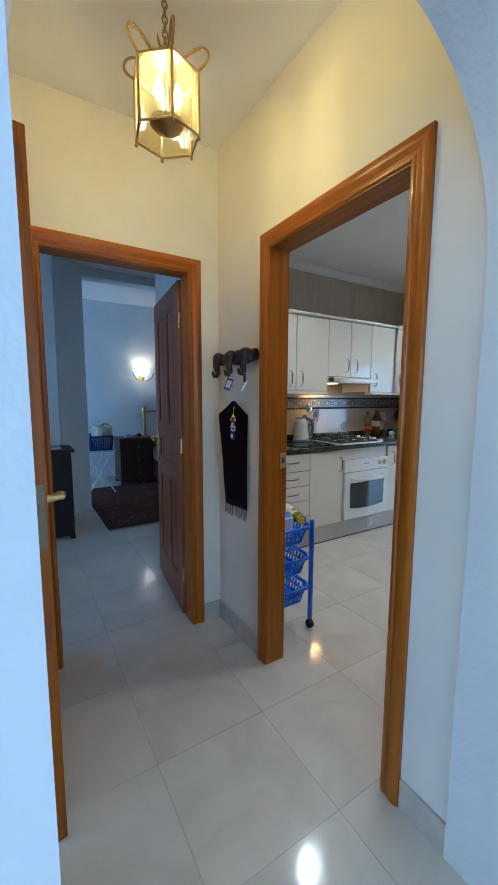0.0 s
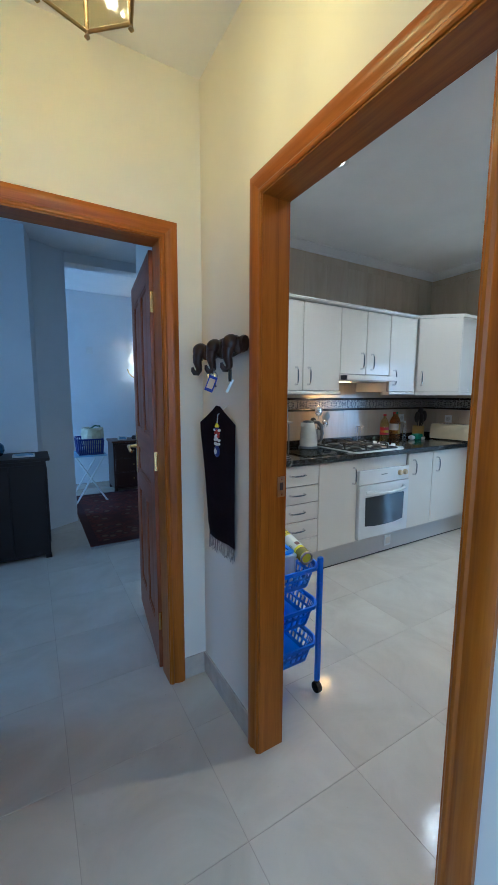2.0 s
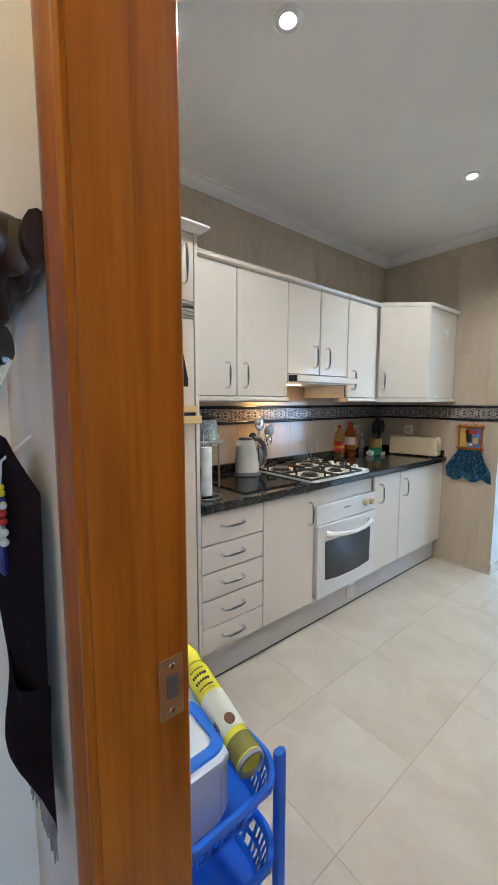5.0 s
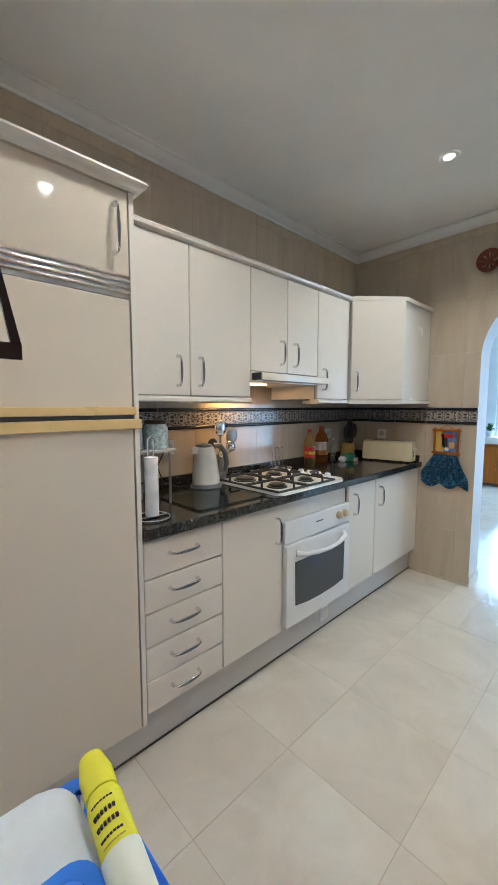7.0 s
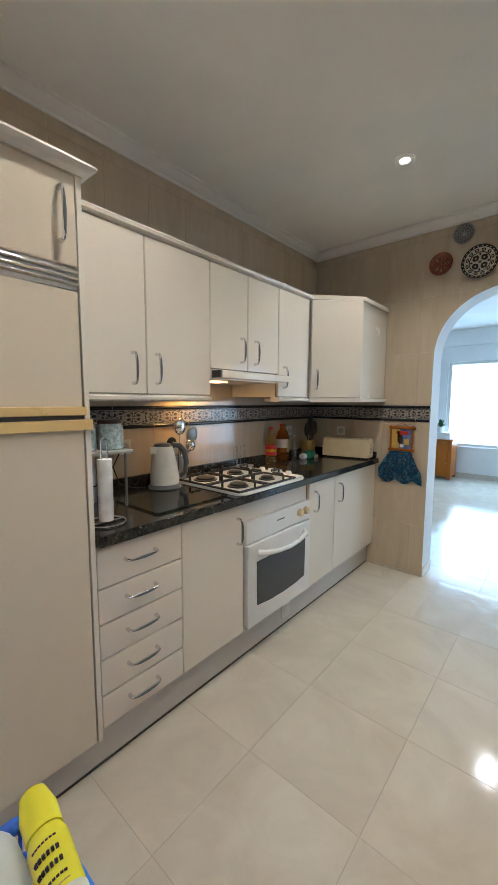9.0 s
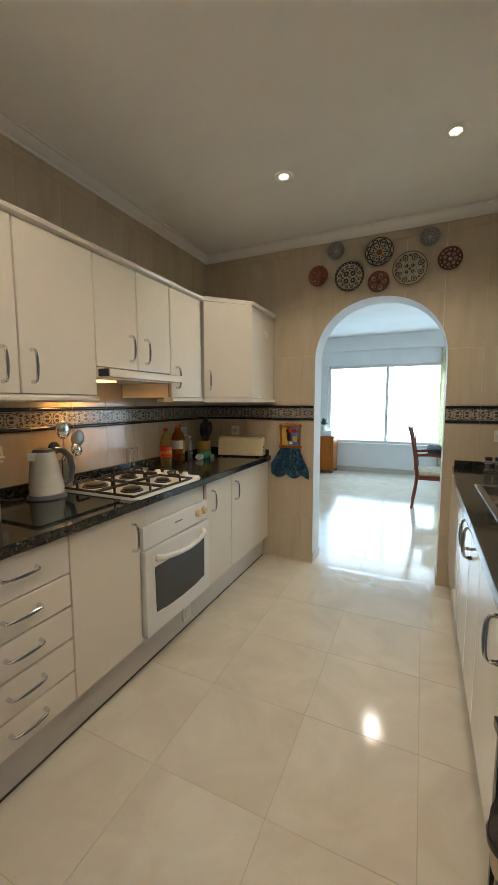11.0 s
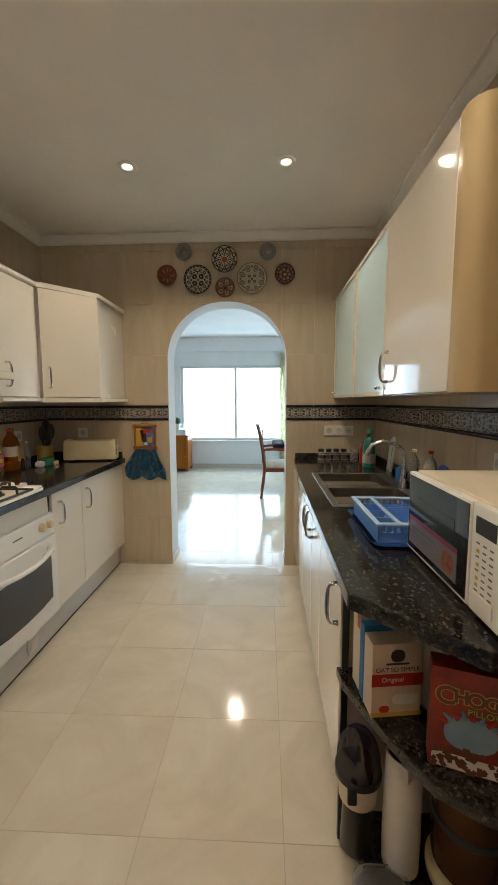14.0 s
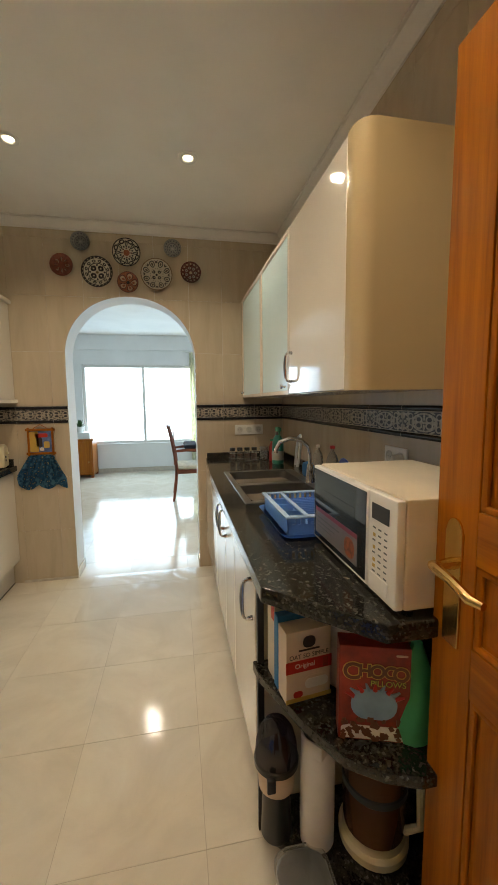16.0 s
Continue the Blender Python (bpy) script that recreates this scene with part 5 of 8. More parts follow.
for y in (-0.22, 0.22):
    part("leg", tube([(-0.19, y, 0.0), (0.17, y, 0.60)], 0.011, 8), PRINT_WHITE, stand)
    part("leg", tube([(0.19, y + 0.02, 0.0), (-0.17, y + 0.02, 0.60)], 0.011, 8), PRINT_WHITE, stand)
part("tray", boxes((-0.20, 0.20, -0.26, 0.26, 0.600, 0.618), bevel=0.004), plain("pale_blue_tray", (0.35, 0.48, 0.62), 0.4), stand)


def lattice_basket(name, at, w, d, h, mat, label, cat, cols=9, rows=4):
    root = thing(name, at, label, cat)
    bm = boxes((-w / 2, w / 2, -d / 2, d / 2, 0.0, 0.006))
    for j in range(rows + 1):
        z = 0.004 + (h - 0.012) * j / rows
        k = 0.90 + 0.10 * j / rows
        t = 0.006 if j < rows else 0.012
        for q in ((-w / 2 * k, w / 2 * k, -d / 2 * k, -d / 2 * k + 0.006), (-w / 2 * k, w / 2 * k, d / 2 * k - 0.006, d / 2 * k), (-w / 2 * k, -w / 2 * k + 0.006, -d / 2 * k, d / 2 * k), (w / 2 * k - 0.006, w / 2 * k, -d / 2 * k, d / 2 * k)):
            box(bm, *q, z, z + t * (1.6 if j in (0, rows) else 1))
    for i in range(cols + 1):
        f = -0.5 + i / cols
        for s in (-1, 1):
            tube([(f * w * 0.9, s * d / 2 * 0.895, 0.004), (f * w, s * d / 2 * 0.99, h - 0.006)], 0.008, 4, bm)
            tube([(s * w / 2 * 0.895, f * d * 0.9, 0.004), (s * w / 2 * 0.99, f * d, h - 0.006)], 0.008, 4, bm)
    part("basket_shell", bm, mat, root)
    return root


lattice_basket("laundry_basket", (1.12, 6.0, 0.618), 0.30, 0.44, 0.19, NAVY, "dark blue plastic laundry basket with holes", "basket", 12, 3)
bag = thing("shopping_bag", (1.17, 6.02, 0.64), "crumpled green and cream shopping bag in the basket", "bag")
bm = bmesh.new()
rings = []
rng = random.Random(9)
for z, w, d in ((0.0, 0.10, 0.14), (0.10, 0.12, 0.16), (0.20, 0.14, 0.18), (0.28, 0.13, 0.15), (0.30, 0.115, 0.13)):
    rings.append([bm.verts.new((w * math.cos(a) * rng.uniform(0.9, 1.1), d * math.sin(a) * rng.uniform(0.9, 1.1), z + rng.uniform(-0.02, 0.02))) for a in [2 * math.pi * k / 14 for k in range(14)]])
ring_faces(bm, rings)
part("sack", bm, plain("bag_cream", (0.50, 0.46, 0.30), 0.6, mottled=0.3), bag)
part("handle", tube([(-0.05, -0.10, 0.29), (0.02, -0.06, 0.33), (0.09, 0.0, 0.32), (0.12, 0.06, 0.27)], 0.010, 6), plain("bag_green", (0.02, 0.09, 0.05), 0.5), bag)

ns = thing("nightstand", (1.72, 6.38, 0), "dark brown wooden nightstand with drawers", "nightstand")
part("carcass", boxes((-0.27, 0.27, -0.20, 0.22, 0.05, 0.70), bevel=0.004), plain("dark_walnut", (0.045, 0.018, 0.012), 0.35), ns)
part("top", boxes((-0.29, 0.29, -0.22, 0.225, 0.70, 0.728), bevel=0.006), plain("walnut_top", (0.12, 0.045, 0.022), 0.3), ns)
for z in (0.09, 0.29, 0.49):
    dd = part("drawer", boxes((-0.25, 0.25, -0.215, -0.201, z, z + 0.185), bevel=0.004), plain("walnut_drawer", (0.05, 0.02, 0.014), 0.35), ns)
    part("knob", turned(lathe([(0.005, 0), (0.012, 0.012), (0.008, 0.02), (0.001, 0.022)], seg=10), pose(0, -0.215, z + 0.095, 90)), AGED_BRASS, dd)
for a, b in ((-0.27, -0.20), (0.225, -0.20), (-0.27, 0.17), (0.225, 0.17)):
    part("foot", boxes((a, a + 0.045, b, b + 0.045, 0.0, 0.05)), EBONY, ns)
clock = thing("alarm_clock", (1.60, 6.30, 0.728), "small white bedside clock", "clock")
part("case", boxes((-0.06, 0.06, -0.03, 0.03, 0.0, 0.055), bevel=0.010), PRINT_WHITE, clock)
part("face", boxes((-0.045, 0.045, -0.032, -0.0305, 0.012, 0.044)), PRINT_BLUE, clock)
sock = thing("phone_dock", (1.78, 6.34, 0.728), "small dark bedside ornament", "ornament")
part("block", lathe([(0.035, 0), (0.04, 0.02), (0.03, 0.05), (0.012, 0.055)], seg=14), EBONY, sock)

bed = thing("bed", (2.25, 5.9, 0), "bed with a brass-railed headboard and pale bedding", "bed")
part("base", boxes((-0.30, 1.2, -0.75, 0.66, 0.10, 0.36), bevel=0.01), EBONY, bed)
part("mattress", boxes((-0.30, 1.2, -0.76, 0.66, 0.36, 0.58), bevel=0.05), cloth("striped_bedding", (0.45, 0.36, 0.27)), bed)
part("pillow", boxes((-0.25, 0.3, 0.30, 0.62, 0.58, 0.72), bevel=0.06), cloth("pillow_cloth", (0.6, 0.55, 0.45)), bed)
for x in (-0.31, 0.0, 0.3, 0.6, 0.9, 1.2):
    tall = x < -0.3
    part("post", lathe([(0.028 if tall else 0.012, 0.0), (0.028 if tall else 0.012, 1.08), (0.038 if tall else 0.012, 1.10), (0.038 if tall else 0.012, 1.17), (0.02 if tall else 0.01, 1.20)], (x, 0.69, 0), 14), AGED_BRASS, bed)
part("rail", tube([(-0.31, 0.69, 1.12), (1.2, 0.69, 1.12)], 0.016, 8), AGED_BRASS, bed)
part("rail", tube([(-0.31, 0.69, 0.66), (1.2, 0.69, 0.66)], 0.016, 8), AGED_BRASS, bed)
for x in (-0.30, 1.15):
    part("leg", boxes((x, x + 0.05, -0.74, -0.69, 0, 0.10)), EBONY, bed)

sc = thing("wall_sconce", (1.93, 6.62, 1.66), "lit glass wall lamp on a curved brass arm", "wall lamp")
part("back_plate", turned(lathe([(0.045, 0), (0.045, 0.008), (0.03, 0.014)], seg=18), pose(0, 0, 0, 90)), AGED_BRASS, sc)
part("arm", tube([(0, -0.01, 0), (0, -0.06, -0.03), (0, -0.11, -0.01), (0, -0.12, 0.02)], 0.008, 8), AGED_BRASS, sc)
part("arc", tube([(0.17 * math.cos(radians(a)), -0.10, 0.10 + 0.15 * math.sin(radians(a))) for a in range(185, 356, 10)], 0.009, 8), AGED_BRASS, sc)
b = part("glass_shade", lathe([(0.03, 0.02), (0.075, 0.06), (0.085, 0.10), (0.07, 0.13)], (0, -0.12, 0), 20, None, False), glowing("sconce_glass", (1.0, 0.88, 0.66), 4.0), sc, "glowing white glass shade")
b.visible_shadow = False
sw1 = thing("light_switch", (1.26, 6.62, 2.0), "small pale junction plate high on the wall", "wall plate")
part("plate", boxes((-0.04, 0.04, -0.010, 0.0, -0.05, 0.05), bevel=0.003), SOCKET, sw1)

# ---- things on the cooker side ----


def socket_plate(at, rz, gangs, label):
    root = thing("wall_socket", at, label, "socket", rz=rz)
    w = 0.078 * gangs
    part("plate", boxes((-w / 2, w / 2, -0.010, 0, -0.04, 0.04), bevel=0.004), SOCKET, root)
    for i in range(gangs):
        x = -w / 2 + 0.039 + 0.078 * i
        part("well", turned(lathe([(0.024, 0), (0.024, 0.004), (0.019, 0.0035), (0.017, 0.0014)], seg=18), pose(x, -0.0095, 0, 90)), plain("socket_inner", (0.55, 0.54, 0.50), 0.4), root)
        part("pin_hole", boxes((x - 0.010, x - 0.006, -0.0115, -0.0105, -0.002, 0.002), (x + 0.006, x + 0.010, -0.0115, -0.0105, -0.002, 0.002)), BLACK, root)
    return root


socket_plate((2.425, KY1, 1.128), 0, 1, "single white wall socket on the tiles")
socket_plate((3.98, KY1, 1.130), 0, 1, "single white wall socket on the tiles")
socket_plate((KX1, 3.17, 1.125), -90, 1, "single white wall socket on the tiles")
socket_plate((KX1, 1.063, 1.141), -90, 3, "triple white wall socket beside the arch")
socket_plate((2.70, KY0, 1.14), 180, 2, "double white wall socket with a plug, above the worktop")
plug = thing("mains_plug", (2.66, KY0 + 0.012, 1.14), "white mains plug with its lead in the socket", "plug")
part("body", lathe([(0.018, 0), (0.019, 0.012), (0.014, 0.030), (0.008, 0.036)], seg=16), SOCKET, plug)
plug.children[0].matrix_basis = pose(0, 0, 0, -90)
part("lead", tube([(0, 0.036, 0), (0.01, 0.050, -0.02), (0.02, 0.045, -0.10), (0.01, 0.03, -0.20)], 0.0035, 6), SOCKET, plug)

ket = thing("kettle", (2.545, 3.265, CTOP), "cream and grey cordless electric kettle", "kettle")
part("base", lathe([(0.085, 0), (0.088, 0.008), (0.080, 0.022), (0.070, 0.024)], seg=28), KETTLE_GREY, ket)
bm = bmesh.new()
rings = []
for z, rx, ry, ox in ((0.025, 0.078, 0.072, 0), (0.06, 0.079, 0.073, 0), (0.12, 0.071, 0.066, -0.003), (0.18, 0.062, 0.058, -0.007), (0.215, 0.058, 0.054, -0.012), (0.225, 0.052, 0.048, -0.012)):
    rings.append([bm.verts.new((ox + rx * math.cos(a), ry * math.sin(a), z)) for a in [2 * math.pi * k / 28 for k in range(28)]])
ring_faces(bm, rings)
part("jug", bm, KETTLE_CREAM, ket)
part("lid", lathe([(0.046, 0.225), (0.040, 0.238), (0.015, 0.244), (0.002, 0.245)], (-0.012, 0, 0), 22), KETTLE_GREY, ket)
part("spout", turned(prism([(0, -0.022), (0.03, 0.0), (0, 0.022)], 0.19, 0.226, bevel=0.004), pose(-0.062, 0, 0, 0, 0, 180)), KETTLE_CREAM, ket)
part("handle", tube([(0.035, -0.02, 0.232), (0.075, -0.03, 0.225), (0.105, -0.038, 0.19), (0.115, -0.042, 0.13), (0.105, -0.04, 0.075), (0.075, -0.03, 0.055)], [0.014, 0.016, 0.016, 0.015, 0.013, 0.012], 10), KETTLE_GREY, ket, "dark grey loop handle")
part("gauge", turned(boxes((-0.008, 0.008, -0.004, 0.0, 0.06, 0.19), bevel=0.003), pose(0.060, -0.038, 0, 0, 0, 40)), BLACK, ket)
part("cord", tube([(-0.08, 0.06, 0.006), (-0.13, 0.09, 0.006), (-0.19, 0.13, 0.03), (-0.21, 0.155, 0.12), (-0.16, 0.175, 0.185), (-0.12, 0.183, 0.21)], 0.0035, 6), BLACK, ket)

ut = thing("utensil_pot", (2.70, 3.36, CTOP), "steel pot of metal cooking utensils", "utensil holder")
part("pot", lathe([(0.05, 0), (0.055, 0.005), (0.058, 0.15), (0.054, 0.15), (0.050, 0.01)], seg=24), STEEL, ut)


def ladle(root, tip, lean, head, mat):
    x, y = lean
    pts = [(0, 0, 0.02), (x * 0.5, y * 0.5, 0.12), (x, y, tip)]
    part("utensil_handle", tube(pts, 0.004, 6), STEEL, root)
    bm = bmesh.new()
    bmesh.ops.create_uvsphere(bm, u_segments=18, v_segments=10, radius=1.0)
    turned(bm, Matrix.Translation((x, y, tip + head[1] * 0.8)) @ Matrix.Rotation(radians(head[3]), 4, "Y") @ Matrix.Diagonal((head[0], head[2], head[1], 1)))
    part("utensil_head", bm, mat, root)


ladle(ut, 0.20, (-0.055, -0.03), (0.035, 0.034, 0.012, -25), BLACK)
ladle(ut, 0.275, (0.030, 0.0), (0.046, 0.050, 0.016, 8), CHROME)
ladle(ut, 0.225, (0.110, -0.01), (0.044, 0.048, 0.012, 30), STEEL)
ladle(ut, 0.18, (0.070, -0.045), (0.036, 0.032, 0.018, 40), CHROME)
ladle(ut, 0.15, (0.0, -0.05), (0.024, 0.022, 0.014, 0), CHROME)

rk = thing("corner_shelf_rack", (2.09, 3.24, CTOP), "small two-tier metal kitchen rack", "rack")
for x, y in ((-0.13, -0.13), (0.13, -0.13), (-0.13, 0.13), (0.13, 0.13)):
    part("post", tube([(x, y, 0), (x, y, 0.245)], 0.006, 8), STEEL, rk)
part("shelf", boxes((-0.145, 0.162, -0.145, 0.145, 0.236, 0.250), bevel=0.004), plain("rack_shelf", (0.42, 0.40, 0.36), 0.35), rk)
for x, y in ((2.185, 3.17), (2.068, 3.19)):
    c = thing("canister", (x, y, CTOP + 0.250), "grey-green patterned ceramic storage canister with dark lid", "canister", "storage canisters")
    part("jar", lathe([(0.050, 0), (0.055, 0.006), (0.056, 0.092), (0.051, 0.108), (0.047, 0.114)], seg=26), CERAMIC, c)
    part("lid", lathe([(0.051, 0.1145), (0.052, 0.126), (0.046, 0.132), (0.002, 0.134)], seg=26), LID_WOOD, c)
for x, y, h in ((2.05, 3.22, 0.16), (2.13, 3.28, 0.19)):
    c = thing("steel_flask", (x, y, CTOP), "steel jar standing under the rack shelf", "jar", "rack jars")
    part("jar", lathe([(0.035, 0), (0.038, 0.004), (0.038, h - 0.04), (0.028, h - 0.02), (0.028, h), (0.002, h + 0.002)], seg=20), STEEL, c)
    part("band", lathe([(0.0385, h * 0.4), (0.0392, h * 0.41), (0.0392, h * 0.44), (0.0385, h * 0.45)], seg=20), CHROME, c)

pr = thing("paper_towel_holder", (2.035, 2.95, CTOP), "chrome paper towel holder with a thin roll", "paper towel holder")
part("base_ring", tube([(0.07 * math.cos(t), 0.07 * math.sin(t), 0.005) for t in [2 * math.pi * i / 28 for i in range(28)]], 0.004, 6, None, True), CHROME, pr)
part("cross_bar", tube([(-0.07, 0, 0.005), (0.07, 0, 0.005)], 0.004, 6), CHROME, pr)
part("loop", tube([(-0.012, 0, 0.005), (-0.012, 0, 0.30), (-0.010, 0, 0.318), (0, 0, 0.326), (0.010, 0, 0.318), (0.012, 0, 0.30), (0.012, 0, 0.005)], 0.003, 6), CHROME, pr)
part("roll", lathe([(0.018, 0.012), (0.027, 0.012), (0.027, 0.245), (0.018, 0.245)], seg=24), PAPER, pr)

gb = thing("glass_board", (2.425, 3.06, CTOP), "grey glass chopping board", "chopping board")
part("plate", prism(cornered(-0.205, 0.215, -0.175, 0.160, 0.012), 0.004, 0.0085, bevel=0.001), BOARD, gb)
for x, y in ((-0.18, -0.15), (0.19, -0.15), (-0.18, 0.135), (0.19, 0.135)):
    part("foot", lathe([(0.008, 0), (0.008, 0.004)], (x, y, 0), 10), RUBBER, gb)

hb = thing("gas_hob", (2.955, 3.085, CTOP), "white enamel four-burner hob with black pan supports", "hob")
part("plate", prism(cornered(-0.29, 0.29, -0.262, 0.255, 0.03), 0.0005, 0.014, bevel=0.005, seg=3), ENAMEL, hb)
bm = bmesh.new()
rings = []
for i in range(13):
    u = i / 12
    y = -0.245 + 0.45 * u
    w = 0.055 + 0.02 * math.sin(math.pi * u)
    rings.append([bm.verts.new((0.285 - w, y, 0.0142)), bm.verts.new((0.285 - w + 0.012, y, 0.022)), bm.verts.new((0.280, y, 0.022)), bm.verts.new((0.286, y, 0.0142))])
ring_faces(bm, rings)
part("control_strip", bm, ENAMEL, hb)
for i in range(4):
    part("knob", lathe([(0.020, 0.022), (0.019, 0.034), (0.015, 0.042), (0.002, 0.043)], (0.250, -0.165 + i * 0.068, 0), 18), ENAMEL, hb, "white control knob")
for x, y, r in ((-0.17, -0.13, 0.045), (0.08, -0.13, 0.036), (-0.17, 0.12, 0.055), (0.08, 0.12, 0.042)):
    part("burner", lathe([(r + 0.012, 0.0142), (r + 0.010, 0.020), (r, 0.022), (r, 0.030), (r - 0.008, 0.034), (0.002, 0.035)], (x, y, 0), 24), IRON, hb, "black burner cap")
for x0 in (-0.285, -0.035):
    for y0 in (-0.245, 0.005):
        x1, y1 = x0 + 0.235, y0 + 0.235
        bm = tube([(x0, y0, 0.020), (x1, y0, 0.020), (x1, y1, 0.020), (x0, y1, 0.020)], 0.0066, 6, None, True)
        cx, cy = (x0 + x1) / 2, (y0 + y1) / 2
        for sx, sy in ((x0, cy), (x1, cy), (cx, y0), (cx, y1)):
            dx, dy = (cx - sx) * 0.62, (cy - sy) * 0.62
            tube([(sx, sy, 0.020), (sx, sy, 0.052), (sx + dx * 0.1, sy + dy * 0.1, 0.058), (sx + dx, sy + dy, 0.058), (sx + dx, sy + dy, 0.050)], 0.0066, 6, bm)
        part("pan_support", bm, IRON, hb, "black wire pan support")

ws = thing("wire_stand", (3.30, 3.40, CTOP), "thin chrome wire lid stand", "stand")
for x in (-0.045, -0.015, 0.03):
    part("hoop", tube([(x, 0.02, 0.003), (x, 0.02, 0.14), (x + 0.006, 0.02, 0.15), (x + 0.03, 0.02, 0.15), (x + 0.036, 0.02, 0.14), (x + 0.036, 0.02, 0.003)], 0.0025, 6), CHROME, ws)
part("base", boxes((-0.07, 0.09, -0.02, 0.03, 0, 0.005), bevel=0.002), STEEL, ws)
dish = thing("small_dish", (3.27, 3.38, CTOP), "small metal lid lying behind the hob", "lid")
part("bowl", lathe([(0.03, 0.0), (0.05, 0.012), (0.062, 0.022), (0.056, 0.023), (0.030, 0.010)], (0, -0.05, 0), 22), STEEL, dish)


def bottle(name, at, r, h, body, cap, label, bands=(), neck=0.3):
    root = thing(name, at, label, "bottle")
    part("body", lathe([(r * 0.85, 0), (r, 0.008), (r * 0.97, h * 0.2), (r, h * 0.4), (r, h * 0.62), (r * 0.75, h * 0.76), (r * neck, h * 0.86), (r * neck, h * 0.93)], seg=22), body, root)
    part("cap", lathe([(r * neck + 0.003, h * 0.925), (r * neck + 0.004, h * 0.99), (r * neck, h), (0.002, h + 0.001)], seg=16), cap, root)
    for z0, z1, m in bands:
        part("label", lathe([(r + 0.0008, h * z0), (r + 0.001, h * z0 + 0.002), (r + 0.001, h * z1 - 0.002), (r + 0.0008, h * z1)], seg=22, caps=False), m, root)
    return root


bottle("oil_bottle", (3.60, 3.355, CTOP), 0.043, 0.27, OIL_PALE, RED, "clear bottle of pale cooking oil with a red label", ((0.22, 0.50, RED), (0.30, 0.40, YELLOW)))
bottle("oil_bottle", (3.755, 3.365, CTOP), 0.045, 0.29, OIL_AMBER, RED, "amber bottle with a red cap", ((0.35, 0.58, CARD_CREAM),))
bottle("oil_bottle", (3.83, 3.40, CTOP), 0.045, 0.285, OIL_AMBER, GREEN, "amber bottle with a dark green cap", ((0.2, 0.55, PRINT_GOLD),))
bottle("spray_tube", (3.88, 3.33, CTOP), 0.02, 0.19, CLEAR, PRINT_WHITE, "small clear bottle with a white cap")
sp = thing("sponge_cloth", (4.00, 3.26, CTOP), "green sponge and a pale crumpled cloth", "sponge")
part("sponge", boxes((-0.06, 0.05, -0.04, 0.04, 0, 0.06), bevel=0.02), GREEN, sp)
part("cloth", boxes((-0.12, -0.062, -0.03, 0.03, 0, 0.045), bevel=0.02), CLOUDY, sp)
part("scourer", boxes((0.0, 0.06, -0.055, -0.041, 0, 0.03), bevel=0.008), CARD_CREAM, sp)

bu = thing("black_utensil_pot", (4.16, 3.37, CTOP), "ochre pot full of black cooking utensils", "utensil holder")
part("pot", lathe([(0.05, 0), (0.058, 0.006), (0.06, 0.13), (0.055, 0.13), (0.05, 0.01)], seg=22), PRINT_GOLD, bu)
for dx, dy, tip, hw, hh in ((-0.07, -0.03, 0.20, 0.034, 0.045), (0.0, -0.02, 0.24, 0.042, 0.05), (0.05, 0.01, 0.22, 0.038, 0.05), (-0.02, -0.05, 0.19, 0.03, 0.04), (0.03, -0.045, 0.21, 0.034, 0.045)):
    part("utensil_handle", tube([(0, 0, 0.02), (dx * 0.6, dy * 0.6, 0.13), (dx, dy, tip)], 0.006, 6), BLACK, bu)
    bm = bmesh.new()
    bmesh.ops.create_uvsphere(bm, u_segments=14, v_segments=8, radius=1.0)
    part("utensil_head", turned(bm, Matrix.Translation((dx, dy, tip + hh * 0.6)) @ Matrix.Diagonal((hw * 1.25, 0.012, hh * 1.35, 1))), BLACK, bu)

to = thing("toaster", (4.245, 3.04, CTOP), "long cream two-slice toaster", "toaster", rz=-80)
bm = bmesh.new()
prof = [(-0.062, 0.012), (-0.066, 0.03), (-0.064, 0.12), (-0.052, 0.158), (-0.03, 0.168), (0.03, 0.168), (0.052, 0.158), (0.064, 0.12), (0.066, 0.03), (0.062, 0.012)]
ring_faces(bm, [[bm.verts.new((x, y * k, 0.012 + (z - 0.012) * k)) for y, z in prof] for x, k in ((-0.195, 0.94), (-0.185, 1.0), (0.185, 1.0), (0.195, 0.94))])
part("shell", bm, TOASTER, to)
part("slot", boxes((-0.13, 0.13, -0.012, 0.012, 0.1665, 0.1695)), BLACK, to)
part("lever", boxes((0.194, 0.212, -0.015, 0.015, 0.10, 0.115), bevel=0.004), TOASTER, to)
part("button", boxes((0.19, 0.200, -0.03, -0.015, 0.05, 0.065), (0.19, 0.200, -0.03, -0.015, 0.075, 0.09), bevel=0.002), SHADE_AND_PRINT_GREY, to)
for x in (-0.16, 0.13):
    part("foot", boxes((x, x + 0.03, -0.05, 0.05, 0, 0.013)), BLACK, to)

# blue three-tier trolley beside the door
tr = thing("kitchen_trolley", (1.425, 2.137, 0), "blue plastic three-tier basket trolley on castors", "trolley")
TRX, TRY = 0.132, 0.188
